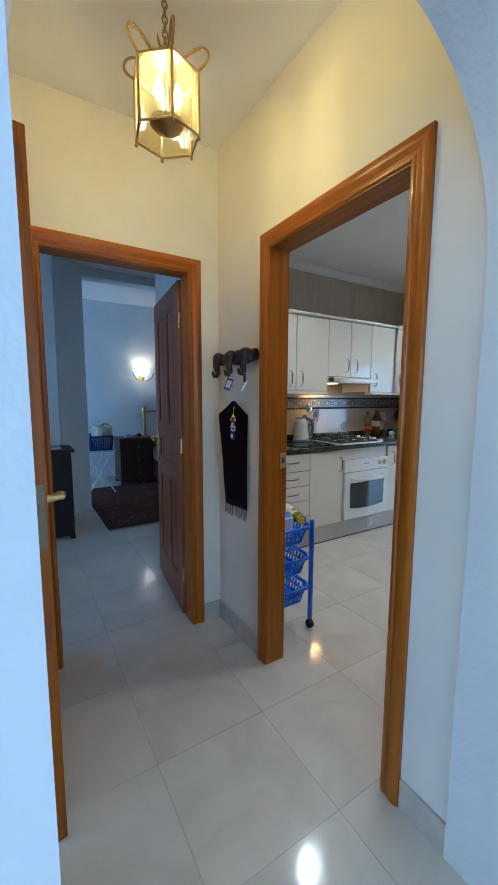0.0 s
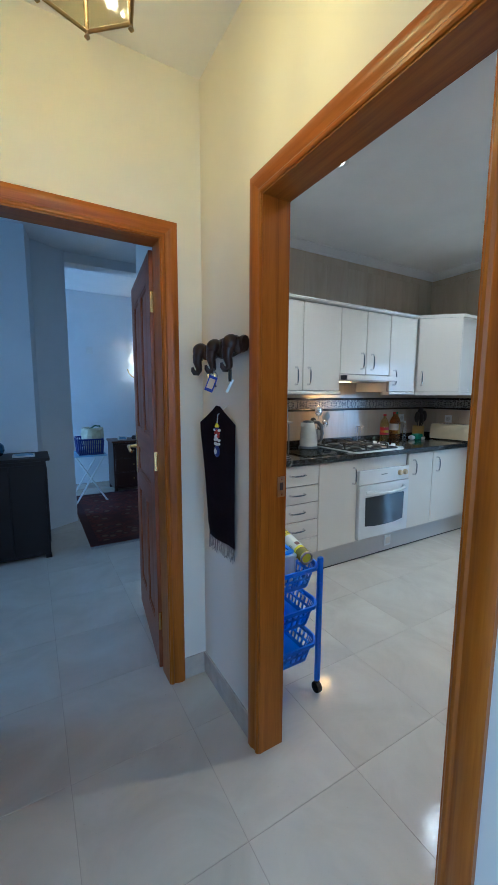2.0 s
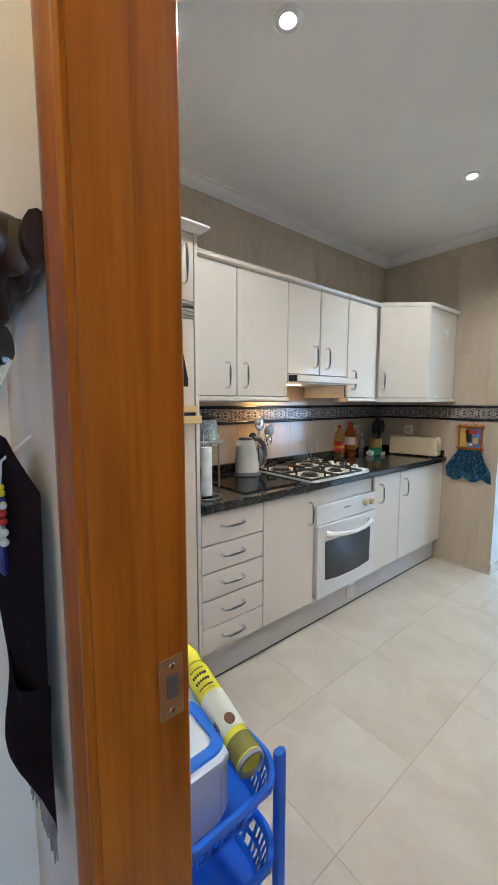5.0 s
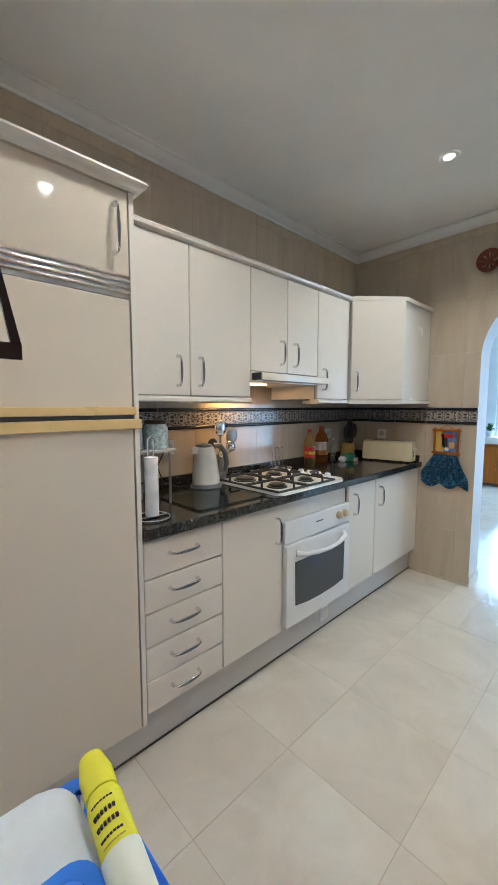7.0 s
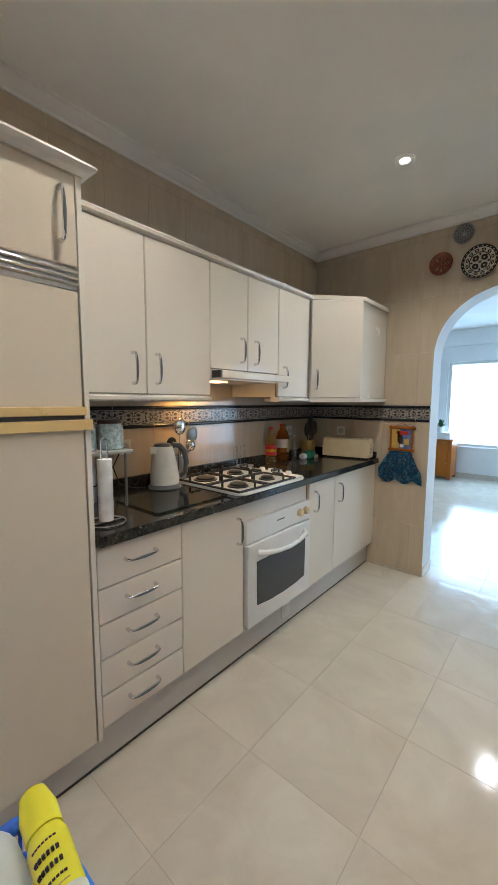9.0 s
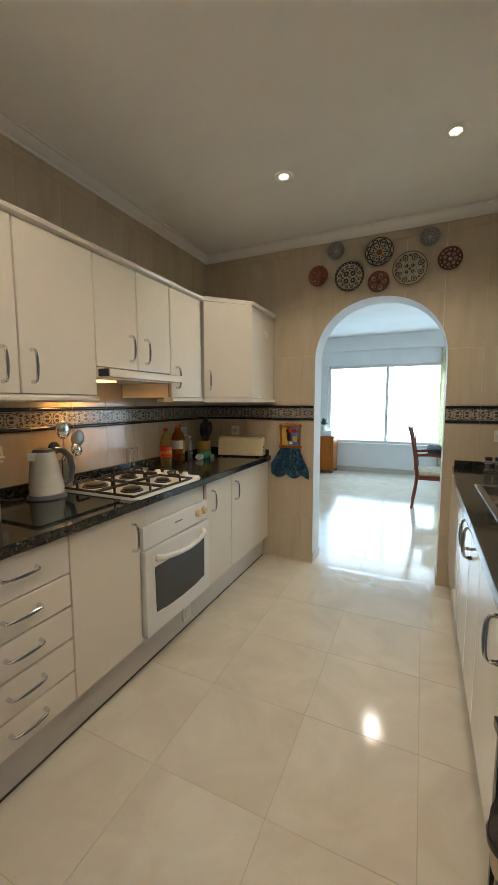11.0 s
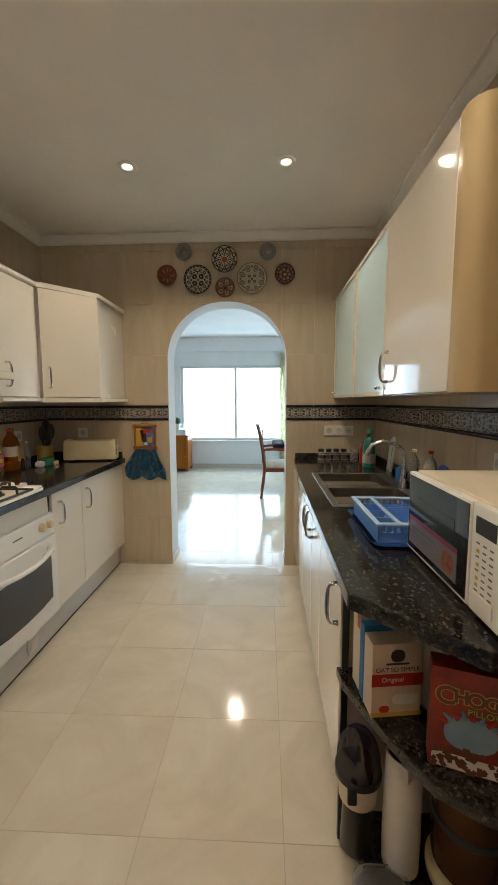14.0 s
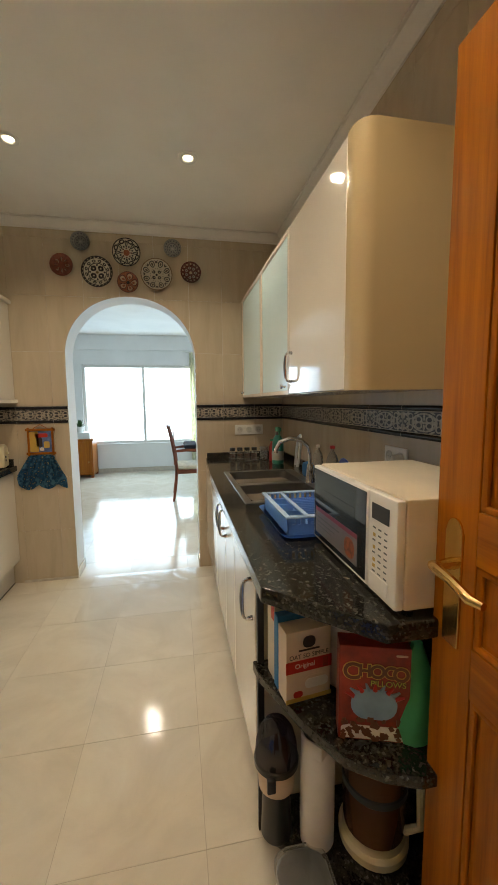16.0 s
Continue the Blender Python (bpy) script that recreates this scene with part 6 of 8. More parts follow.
for sx, sy in ((1, -1), (-1, -1), (1, 1), (-1, 1)):
    part("post", prism(cornered(sx * TRX - 0.013, sx * TRX + 0.013, sy * TRY - 0.009, sy * TRY + 0.009, 0.006), 0.06, 0.655 if sy < 0 else 0.628, bevel=0.003), BLUE, tr)
    w = part("castor", turned(lathe([(0.008, -0.014), (0.024, -0.012), (0.026, 0), (0.024, 0.012), (0.008, 0.014)], seg=18), pose(sx * TRX, sy * TRY, 0.026, 0, 90, 0)), RUBBER, tr, "black castor wheel")
    part("fork", boxes((sx * TRX - 0.008, sx * TRX + 0.008, sy * TRY - 0.008, sy * TRY + 0.008, 0.03, 0.062)), BLACK, w)
for zr in (0.628, 0.450, 0.272):
    bm = bmesh.new()
    n = 44
    # open tray: rounded rectangle bulging to the front, with a sloping wall
    def loop(scale, z, inset=0.0):
        pts = cornered(-TRX + inset, TRX - inset, -TRY + inset, TRY - inset, 0.05, 6)
        return [bm.verts.new((x * scale, y * scale - (0.035 * max(0.0, 1 - (x / TRX) ** 2) if y < 0 else -0.035 * max(0.0, 1 - (x / TRX) ** 2)), z)) for x, y in pts]
    bottom, low, rim_in, rim_out, rim_low = loop(0.80, zr - 0.105), loop(0.82, zr - 0.100), loop(0.97, zr), loop(1.02, zr), loop(1.02, zr - 0.016)
    k = len(bottom)
    for i in range(k):
        j = (i + 1) % k
        bm.faces.new((rim_in[i], rim_in[j], rim_out[j], rim_out[i]))
        bm.faces.new((rim_out[i], rim_out[j], rim_low[j], rim_low[i]))
    bm.faces.new(bottom)
    # slatted wall with three bands
    for i in range(k):
        j = (i + 1) % k
        bm.faces.new((bottom[i], bottom[j], low[j], low[i]))
        lo_a, lo_b, hi_a, hi_b = low[i].co, low[j].co, rim_in[i].co, rim_in[j].co
        def at(u, v):
            return (lo_a.lerp(lo_b, u)).lerp(hi_a.lerp(hi_b, u), v)
        seglen = (lo_b - lo_a).length
        m = max(1, round(seglen / 0.026))
        for s in range(m):
            u0, u1 = s / m, (s + 1) / m
            g = 0.30 / m
            rows = (0.0, 0.16, 0.42, 0.54, 0.80, 1.0)
            for r in range(5):
                v0, v1 = rows[r], rows[r + 1]
                if r in (1, 3):
                    for a, b in ((u0, u0 + g / 1.4), (u1 - g / 1.4, u1)):
                        bm.faces.new([bm.verts.new(at(*q)) for q in ((a, v0), (b, v0), (b, v1), (a, v1))])
                else:
                    bm.faces.new([bm.verts.new(at(*q)) for q in ((u0, v0), (u1, v0), (u1, v1), (u0, v1))])
    bmesh.ops.remove_doubles(bm, verts=bm.verts, dist=0.0004)
    basket = part("basket", bm, BLUE, tr, "blue slotted plastic basket")
    thicken = basket.modifiers.new("thickness", "SOLIDIFY")
    thicken.thickness, thicken.use_even_offset = 0.0028, False
tub = thing("plastic_tub", (1.396, 2.152, 0.528), "cloudy white plastic storage tub with a lid", "storage box")
part("box", prism(cornered(-0.088, 0.088, -0.15, 0.165, 0.045), 0, 0.128, bevel=0.010, seg=3), CLOUDY, tub)
lid = part("lid", prism(cornered(-0.096, 0.096, -0.158, 0.173, 0.050), 0.128, 0.142, bevel=0.005, seg=3), CLOUDY, tub)
bm = bmesh.new()
outer, inner = cornered(-0.080, 0.080, -0.142, 0.020, 0.040), cornered(-0.058, 0.058, -0.120, -0.002, 0.026)
ring_faces(bm, [[bm.verts.new((x, y, z)) for x, y in plan] for plan, z in ((outer, 0.1425), (outer, 0.150), (inner, 0.150), (inner, 0.1425))], True, False)
part("seal_ring", bm, BLUE, lid, "blue rounded seal on the lid")
can = thing("spray_can", (1.500, 1.975, 0.665), "yellow insect spray can lying across the basket", "spray can")
can.matrix_basis = look((1.490, 1.962, 0.660), (1.520, 2.24, 0.700)) @ pose(0, 0, 0, 180, 0, 0) @ Matrix.Diagonal((1.06, 1.06, 1.26, 1))
part("body", lathe([(0.024, 0.0), (0.028, 0.003), (0.028, 0.195), (0.024, 0.205)], seg=24), YELLOW, can)
part("base_rim", lathe([(0.018, 0.002), (0.024, -0.004), (0.0285, -0.003), (0.0285, 0.004)], seg=24), STEEL, can, "bare metal base rim")
part("cap", lathe([(0.026, 0.206), (0.027, 0.235), (0.020, 0.262), (0.012, 0.268), (0.002, 0.269)], seg=20), YELLOW, can, "yellow spray cap")
part("label", lathe([(0.0285, 0.050), (0.0287, 0.052), (0.0287, 0.128), (0.0285, 0.130)], seg=24, caps=False), PALE_LABEL, can, "white and pale yellow label")
part("base_band", lathe([(0.0285, 0.006), (0.0287, 0.008), (0.0287, 0.036), (0.0285, 0.038)], seg=24, caps=False), OLIVE, can, "olive green base band")
for z, turn, length in ((0.062, 3.2, 0.020), (0.062, 3.32, 0.020), (0.062, 3.42, 0.020), (0.062, 3.56, 0.020)):
    x, y = 0.0289 * math.cos(turn), 0.0289 * math.sin(turn)
    part("barcode_bar", tube([(x, y, z), (x, y, z + length)], 0.0008, 5), PRINT_DARK, can)
part("emblem", turned(lathe([(0.011, 0), (0.010, 0.0008), (0.002, 0.001)], seg=16), Matrix.Rotation(4.6, 4, "Z") @ pose(0.0284, 0, 0.066, 0, 90)), PRINT_BROWN, can, "round brown emblem")
for z, thick, count in ((0.186, 0.0012, 7), (0.172, 0.0032, 6), (0.158, 0.0032, 6), (0.144, 0.0016, 7), (0.136, 0.0008, 8)):
    bm = bmesh.new()
    for k in range(count):
        a = 3.75 + k * 1.25 / count
        tube([(0.0284 * math.cos(a), 0.0284 * math.sin(a), z), (0.0284 * math.cos(a + 0.13), 0.0284 * math.sin(a + 0.13), z)], thick, 5, bm)
    part("printed_line", bm, PRINT_DARK if thick > 0.001 else PRINT_GOLD, can, "dark printed lettering bars")

# ---- things on the sink side ----
sink = thing("kitchen_sink", (0, 0, 0), "double stainless steel sink with a drainer rim", "sink")


def basin(x0, x1, y0, y1, depth):
    bm = bmesh.new()
    rim = [bm.verts.new((x, y, CTOP + 0.003)) for x, y in cornered(x0, x1, y0, y1, 0.05)]
    mid = [bm.verts.new((x, y, CTOP - depth + 0.02)) for x, y in cornered(x0 + 0.012, x1 - 0.012, y0 + 0.012, y1 - 0.012, 0.05)]
    low = [bm.verts.new((x, y, CTOP - depth)) for x, y in cornered(x0 + 0.04, x1 - 0.04, y0 + 0.04, y1 - 0.04, 0.04)]
    ring_faces(bm, [rim, mid, low], True, False)
    bm.faces.new(low)
    bmesh.ops.solidify(bm, geom=list(bm.faces), thickness=0.002)
    part("bowl", bm, STEEL, sink)


basin(2.975, 3.30, 0.955, 1.325, 0.16)
basin(3.345, 3.695, 0.955, 1.325, 0.16)
bm = boxes((SX0, SX1, 1.322, SY1, CTOP + 0.0005, CTOP + 0.005), (SX0, SX1, SY0, 0.958, CTOP + 0.0005, CTOP + 0.005), (SX0, 2.978, 0.958, 1.322, CTOP + 0.0005, CTOP + 0.005), (3.297, 3.348, 0.958, 1.322, CTOP + 0.0005, CTOP + 0.005), (3.692, SX1, 0.958, 1.322, CTOP + 0.0005, CTOP + 0.005), bevel=0.0018)
part("rim", bm, STEEL, sink)
for x in (3.137, 3.52):
    part("drain", lathe([(0.035, -0.159), (0.030, -0.156), (0.012, -0.157)], (x, 1.14, CTOP), 18), CHROME, sink)
tap = thing("sink_tap", (3.30, 0.925, CTOP + 0.005), "chrome swan-neck mixer tap", "tap")
part("base", lathe([(0.028, 0), (0.026, 0.01), (0.020, 0.05), (0.017, 0.10)], seg=20), CHROME, tap)
part("spout", tube([(0, 0, 0.08), (0, 0, 0.15), (0.005, 0.01, 0.20), (0.012, 0.05, 0.235), (0.02, 0.11, 0.245), (0.028, 0.165, 0.225), (0.03, 0.185, 0.185), (0.03, 0.187, 0.165)], 0.012, 12), CHROME, tap)
part("lever", tube([(-0.015, 0, 0.06), (-0.05, 0.01, 0.085), (-0.085, 0.02, 0.105)], [0.010, 0.007, 0.006], 8), CHROME, tap)

dr = thing("dish_rack", (2.655, 1.165, CTOP), "blue plastic dish drainer on a tray", "dish rack")
bm = bmesh.new()
o = [bm.verts.new((x, y, 0.022)) for x, y in cornered(-0.19, 0.19, -0.155, 0.155, 0.03)]
o2 = [bm.verts.new((x, y, 0.006)) for x, y in cornered(-0.175, 0.175, -0.14, 0.14, 0.03)]
ring_faces(bm, [o, o2], True, False)
bm.faces.new(o2)
bmesh.ops.solidify(bm, geom=list(bm.faces), thickness=0.004)
part("tray", bm, SKY_BLUE, dr, "pale blue drip tray")
bm = boxes((-0.16, 0.16, -0.125, 0.125, 0.014, 0.020))
for q in ((-0.165, 0.165, -0.13, -0.124), (-0.165, 0.165, 0.124, 0.13), (-0.165, -0.159, -0.13, 0.13), (0.159, 0.165, -0.13, 0.13)):
    box(bm, *q, 0.014, 0.048)
rim = bmesh.new()
for q in ((-0.175, 0.175, -0.14, -0.122), (-0.175, 0.175, 0.122, 0.14), (-0.175, -0.155, -0.1215, 0.1215), (0.155, 0.175, -0.1215, 0.1215), (-0.1545, 0.1545, 0.055, 0.070)):
    box(rim, *q, 0.0705, 0.079, bevel=0.003)
part("rim", rim, PALE_BLUE, dr, "pale blue rim")
for i in range(14):
    x = -0.155 + i * 0.31 / 13
    box(bm, x - 0.005, x + 0.005, -0.131, -0.125, 0.048, 0.070)
    box(bm, x - 0.002, x + 0.002, -0.12, 0.05, 0.046, 0.052)
for i in range(12):
    y = -0.12 + i * 0.24 / 11
    for s in (-1, 1):
        box(bm, s * 0.162 - 0.003, s * 0.162 + 0.003, y - 0.005, y + 0.005, 0.048, 0.070)
box(bm, -0.165, 0.165, 0.125, 0.131, 0.048, 0.070)
for x in (-0.085, 0.0, 0.085):
    box(bm, x - 0.003, x + 0.003, 0.06, 0.13, 0.02, 0.072)
part("basket", bm, SKY_BLUE, dr)
cut = thing("cutlery", (2.60, 1.10, CTOP + 0.020), "few steel spoons and a blue cup in the drainer", "cutlery")
part("spoon", tube([(0, 0, 0.0), (0.03, 0.01, 0.06), (0.07, 0.02, 0.10)], [0.010, 0.003, 0.003], 8), STEEL, cut)
part("spoon", tube([(0.02, -0.05, 0.0), (0.0, -0.02, 0.06), (-0.04, 0.0, 0.10)], [0.010, 0.003, 0.003], 8), STEEL, cut)
part("cup", lathe([(0.025, 0), (0.032, 0.06), (0.030, 0.06), (0.023, 0.005)], (-0.05, -0.07, 0), 16), CLOUDY, cut)

mw = thing("microwave", (2.005, 0.86, CTOP), "cream countertop microwave with a dark glass door", "microwave")
W, D, H = 0.470, 0.350, 0.252
part("case", boxes((0, W, 0, D - 0.022, 0.012, H), bevel=0.006), MICROWAVE, mw)
fd = part("door", boxes((0.118, W, D - 0.021, D, 0.014, H - 0.003), bevel=0.005), MW_WHITE, mw, "white framed door")
part("door_glass", boxes((0.126, W - 0.010, D - 0.001, D + 0.0015, 0.024, H - 0.012)), MW_GLASS, fd, "dark reflective door glass")
part("viewing_mesh", boxes((0.185, W - 0.055, D + 0.0016, D + 0.0022, 0.062, 0.185)), material("dim_mesh", (0.016, 0.018, 0.02), 0.08), fd)
sticker = part("sticker", boxes((0.165, 0.445, D + 0.0023, D + 0.0028, 0.040, 0.122)), plain("grey_sticker", (0.17, 0.17, 0.18), 0.3), fd, "grey printed sticker with a dish picture")
for x0, x1, z0, z1, ink in ((0.165, 0.445, 0.110, 0.122, plain("magenta_print", (0.20, 0.02, 0.06), 0.3)), (0.270, 0.430, 0.090, 0.095, SHADE_AND_PRINT_GREY), (0.300, 0.430, 0.076, 0.080, SHADE_AND_PRINT_GREY), (0.320, 0.430, 0.064, 0.067, SHADE_AND_PRINT_GREY)):
    part("print", boxes((x0, x1, D + 0.0029, D + 0.0032, z0, z1)), ink, sticker)
bm = prism(cornered(0.178, 0.236, 0.048, 0.100, 0.022), 0, 0.0004)
part("print", turned(bm, Matrix(((1, 0, 0, 0), (0, 0, 1, D + 0.0029), (0, 1, 0, 0), (0, 0, 0, 1)))), plain("dish_print", (0.28, 0.07, 0.025), 0.3, mottled=0.6, scale=70), sticker)
cp = part("control_panel", boxes((0.0, 0.115, D - 0.021, D, 0.014, H - 0.003), bevel=0.005), MW_WHITE, mw, "white control panel with keys")
part("display", boxes((0.028, 0.098, D, D + 0.0015, H - 0.064, H - 0.028)), BLACK, cp)
bm = bmesh.new()
for r in range(9):
    for c in range(3):
        x, z = 0.034 + c * 0.024, H - 0.082 - r * 0.0145
        if c == 2 and r in (1, 3, 5, 6):
            part("key_mark", boxes((x, x + 0.010, D + 0.0001, D + 0.0008, z - 0.008, z)), PRINT_GOLD, cp, "small yellow key mark")
        else:
            box(bm, x, x + 0.012, D + 0.0001, D + 0.0008, z - 0.0035, z)
part("keypad", bm, SHADE_AND_PRINT_GREY, cp, "grey printed keys")
part("open_button", boxes((0.026, 0.100, D, D + 0.003, 0.03, 0.062), bevel=0.002), MW_WHITE, cp)
for x, y in ((0.03, 0.03), (W - 0.03, 0.03), (0.03, D - 0.05), (W - 0.03, D - 0.05)):
    part("foot", lathe([(0.012, 0), (0.012, 0.013)], (x, y, 0), 10), BLACK, mw)

sr = thing("spice_rack", (4.21, 1.14, CTOP), "chrome rack of small glass spice jars with dark lids", "spice rack")
for z in (0.02, 0.06):
    part("rail", tube([(-0.04, -0.115, z), (-0.04, 0.115, z), (0.04, 0.115, z), (0.04, -0.115, z)], 0.0025, 6, None, True), CHROME, sr)
part("base", boxes((-0.042, 0.042, -0.118, 0.118, 0, 0.006)), CHROME, sr)
for i in range(4):
    y = -0.085 + i * 0.057
    j = part("jar", lathe([(0.020, 0.007), (0.022, 0.010), (0.022, 0.075), (0.018, 0.08)], (0, y, 0), 16), CLEAR, sr)
    part("lid", lathe([(0.022, 0.0805), (0.022, 0.098), (0.019, 0.100), (0.002, 0.101)], (0, y, 0), 16), BLACK, j)
    part("spice", lathe([(0.019, 0.009), (0.0205, 0.012), (0.0205, 0.055), (0.002, 0.056)], (0, y, 0), 14), PRINT_BROWN, j)
tum = thing("glass_tumbler", (4.20, 0.978, CTOP), "clear drinking glass beside the spice jars", "glass")
part("tumbler", lathe([(0.002, 0.006), (0.027, 0.006), (0.033, 0.105), (0.035, 0.105), (0.030, 0.001), (0.002, 0.0)], seg=22), CLEAR, tum)
bottle("detergent_bottle", (4.14, 0.925, CTOP), 0.028, 0.165, RED, GREEN, "small red detergent bottle with a green cap", neck=0.5)
spray = thing("spray_bottle", (3.98, 0.925, CTOP), "teal plastic trigger spray bottle with a pale label", "spray bottle")
part("body", lathe([(0.038, 0), (0.043, 0.006), (0.043, 0.10), (0.041, 0.15), (0.034, 0.185), (0.020, 0.205), (0.016, 0.218)], seg=24), TEAL, spray)
part("collar", lathe([(0.019, 0.212), (0.019, 0.230), (0.014, 0.236)], seg=18), BLACK, spray)
bm = boxes((-0.045, 0.030, -0.015, 0.015, 0.236, 0.268), bevel=0.008)
part("trigger_head", bm, GREEN, spray, "green trigger head")
part("nozzle", boxes((-0.060, -0.046, -0.009, 0.009, 0.244, 0.262), bevel=0.003), GREEN, spray)
part("trigger", tube([(-0.030, 0, 0.240), (-0.046, 0, 0.215), (-0.040, 0, 0.188)], 0.006, 8), GREEN, spray)
part("label", lathe([(0.0436, 0.030), (0.0439, 0.032), (0.0439, 0.095), (0.0436, 0.097)], seg=24, caps=False), plain("pale_grey_label", (0.42, 0.46, 0.44), 0.4), spray)
hose = thing("grey_hose", (3.86, 0.82, CTOP), "looped grey plastic hose behind the sink", "hose")
part("hose", tube([(0.03, 0.0, 0.0), (0.03, -0.01, 0.12), (0.01, -0.015, 0.20), (-0.03, -0.015, 0.22), (-0.06, -0.01, 0.18), (-0.06, 0.0, 0.08), (-0.05, 0.01, 0.0)], 0.010, 8), CLOUDY, hose)
bottle("dish_soap", (3.18, 0.845, CTOP), 0.032, 0.22, CLEAR, RED, "clear washing-up liquid bottle with a red cap")
bottle("dish_soap", (3.40, 0.84, CTOP), 0.030, 0.20, CLEAR, PRINT_WHITE, "clear soap bottle beside the tap")
spn = thing("blue_sponge", (3.46, 0.875, CTOP), "blue sponge and cloth behind the sink", "sponge")
part("sponge", boxes((-0.05, 0.05, -0.03, 0.03, 0.0, 0.09), bevel=0.02), plain("sponge_blue", (0.02, 0.16, 0.40), 0.8), spn)
blu = thing("round_tray", (3.09, 0.825, CTOP), "round blue plastic tray leaning on the wall", "tray")
part("disc", turned(lathe([(0.078, 0), (0.083, 0.004), (0.078, 0.010), (0.002, 0.011)], seg=26), pose(0, -0.012, 0.084, 80)), plain("tray_blue", (0.02, 0.07, 0.42), 0.3), blu)

# open granite shelves at the end of the run
sh = thing("end_shelf", label="open end unit with two dark granite shelves", category="shelf")
SHELF = [(2.396, 1.435), (2.344, 1.430), (2.159, 1.356), (2.044, 1.295), (1.995, 1.223), (1.968, 1.152), (1.968, KY0 + 0.004), (2.396, KY0 + 0.004)]
LOW_SHELF = [(2.396, 1.415), (2.303, 1.406), (2.233, 1.350), (2.15, 1.26), (2.03, 1.17), (1.99, 1.10), (1.99, KY0 + 0.004), (2.396, KY0 + 0.004)]
part("shelf", prism(SHELF, 0.545, 0.575, bevel=0.004), GRANITE, sh)
part("shelf", prism(LOW_SHELF, 0.060, 0.090, bevel=0.004), GRANITE, sh)
part("side_board", boxes((2.3965, 2.3985, KY0 + 0.004, 1.40, 0.0, 0.872)), CABINET_EDGE, sh)
# black strip in place of the shade in the gap by the door
part("edge_strip", boxes((2.380, 2.3962, 1.402, 1.422, 0.0, 0.544), (2.380, 2.3962, 1.402, 1.422, 0.576, 0.872)), BLACK, sh, "black strip standing for the shaded gap beside the cabinet door")
part("support", boxes((1.99, 2.39, 0.80, 0.812, 0.090, 0.545), (1.99, 2.39, 0.80, 0.812, 0.575, 0.872), (1.99, 2.39, 0.80, 0.812, 0, 0.060)), CABINET_EDGE, sh)


def carton(name, at, w, d, h, rz, mat, label):
    root = thing(name, at, label, "food box", rz=rz)
    part("carton", boxes((-w / 2, w / 2, -d / 2, d / 2, 0, h), bevel=0.002), mat, root)
    return root


def print_patch(root, name, x0, x1, z0, z1, y, mat, r=0.004):
    bm = prism(cornered(x0, x1, z0, z1, r), 0, 0.0008)
    turned(bm, Matrix(((1, 0, 0, 0), (0, 0, -1, y), (0, 1, 0, 0), (0, 0, 0, 1))))
    return part(name, bm, mat, root)


def word(root, text, x, z, size, y, mat, fat=0.0):
    cu = bpy.data.curves.new("word", "FONT")
    cu.body, cu.size, cu.extrude, cu.align_x, cu.offset = text, size, 0.0003, "CENTER", fat
    tmp = bpy.data.objects.new("word", cu)
    scene.collection.objects.link(tmp)
    me = bpy.data.meshes.new_from_object(tmp.evaluated_get(bpy.context.evaluated_depsgraph_get()))
    bpy.data.objects.remove(tmp)
    me.materials.append(mat)
    ob = new("lettering", me)
    ob.parent = root
    ob.matrix_basis = pose(x, y, z, 90)
    return ob


oat = carton("oat_box", (2.245, 1.321, 0.575), 0.130, 0.055, 0.198, -83, CARD_CREAM, "cream porridge box with a red band")
y = -0.0285
print_patch(oat, "red_band", -0.0665, 0.0665, 0.085, 0.118, y, RED, 0.001)
print_patch(oat, "round_mark", -0.018, 0.018, 0.150, 0.182, y, PRINT_DARK, 0.014)
print_patch(oat, "printed_bar", -0.030, 0.030, 0.142, 0.147, y, PRINT_DARK, 0.001)
word(oat, "OAT SO SIMPLE", 0, 0.124, 0.0165, y - 0.001, PRINT_DARK)
word(oat, "Original", -0.012, 0.097, 0.018, y - 0.001, PRINT_WHITE)
print_patch(oat, "number_tab", 0.040, 0.056, 0.088, 0.114, y - 0.0009, CARD_RED, 0.002)
print_patch(oat, "bowl_picture", -0.02, 0.062, 0.012, 0.070, y, CARD_CREAM, 0.025)
print_patch(oat, "bowl_rim", -0.012, 0.056, 0.035, 0.062, y - 0.0009, PRINT_WHITE, 0.012)
print_patch(oat, "fruit", -0.045, -0.018, 0.014, 0.032, y, RED, 0.009)
print_patch(oat, "table_band", -0.0665, 0.0665, 0.002, 0.014, y, PRINT_GOLD, 0.001)
blue_box = carton("blue_box", (2.289, 1.327, 0.575), 0.13, 0.026, 0.212, -83, CARD_BLUE, "blue cardboard food box")
print_patch(blue_box, "pale_panel", -0.058, -0.02, 0.01, 0.19, -0.0135, PRINT_WHITE)
print_patch(blue_box, "red_panel", 0.03, 0.058, 0.12, 0.18, -0.0135, RED)
white_box = carton("white_box", (2.333, 1.334, 0.575), 0.12, 0.054, 0.240, -83, CARD_PALE, "white cardboard box with red print")
part("red_panel", boxes((-0.0606, -0.0602, -0.024, -0.004, 0.180, 0.222)), RED, white_box)
jar = thing("white_jar", (2.275, 1.195, 0.575), "white plastic storage jar", "jar")
part("jar", lathe([(0.048, 0), (0.052, 0.006), (0.052, 0.16), (0.044, 0.18)], seg=24), PRINT_WHITE, jar)
part("lid", lathe([(0.050, 0.181), (0.052, 0.186), (0.052, 0.215), (0.046, 0.222), (0.002, 0.223)], seg=24), CARD_CREAM, jar)
cho = carton("cereal_bag", (2.094, 1.205, 0.575), 0.160, 0.05, 0.234, -108, CARD_RED, "dark red chocolate cereal packet")
y = -0.0262
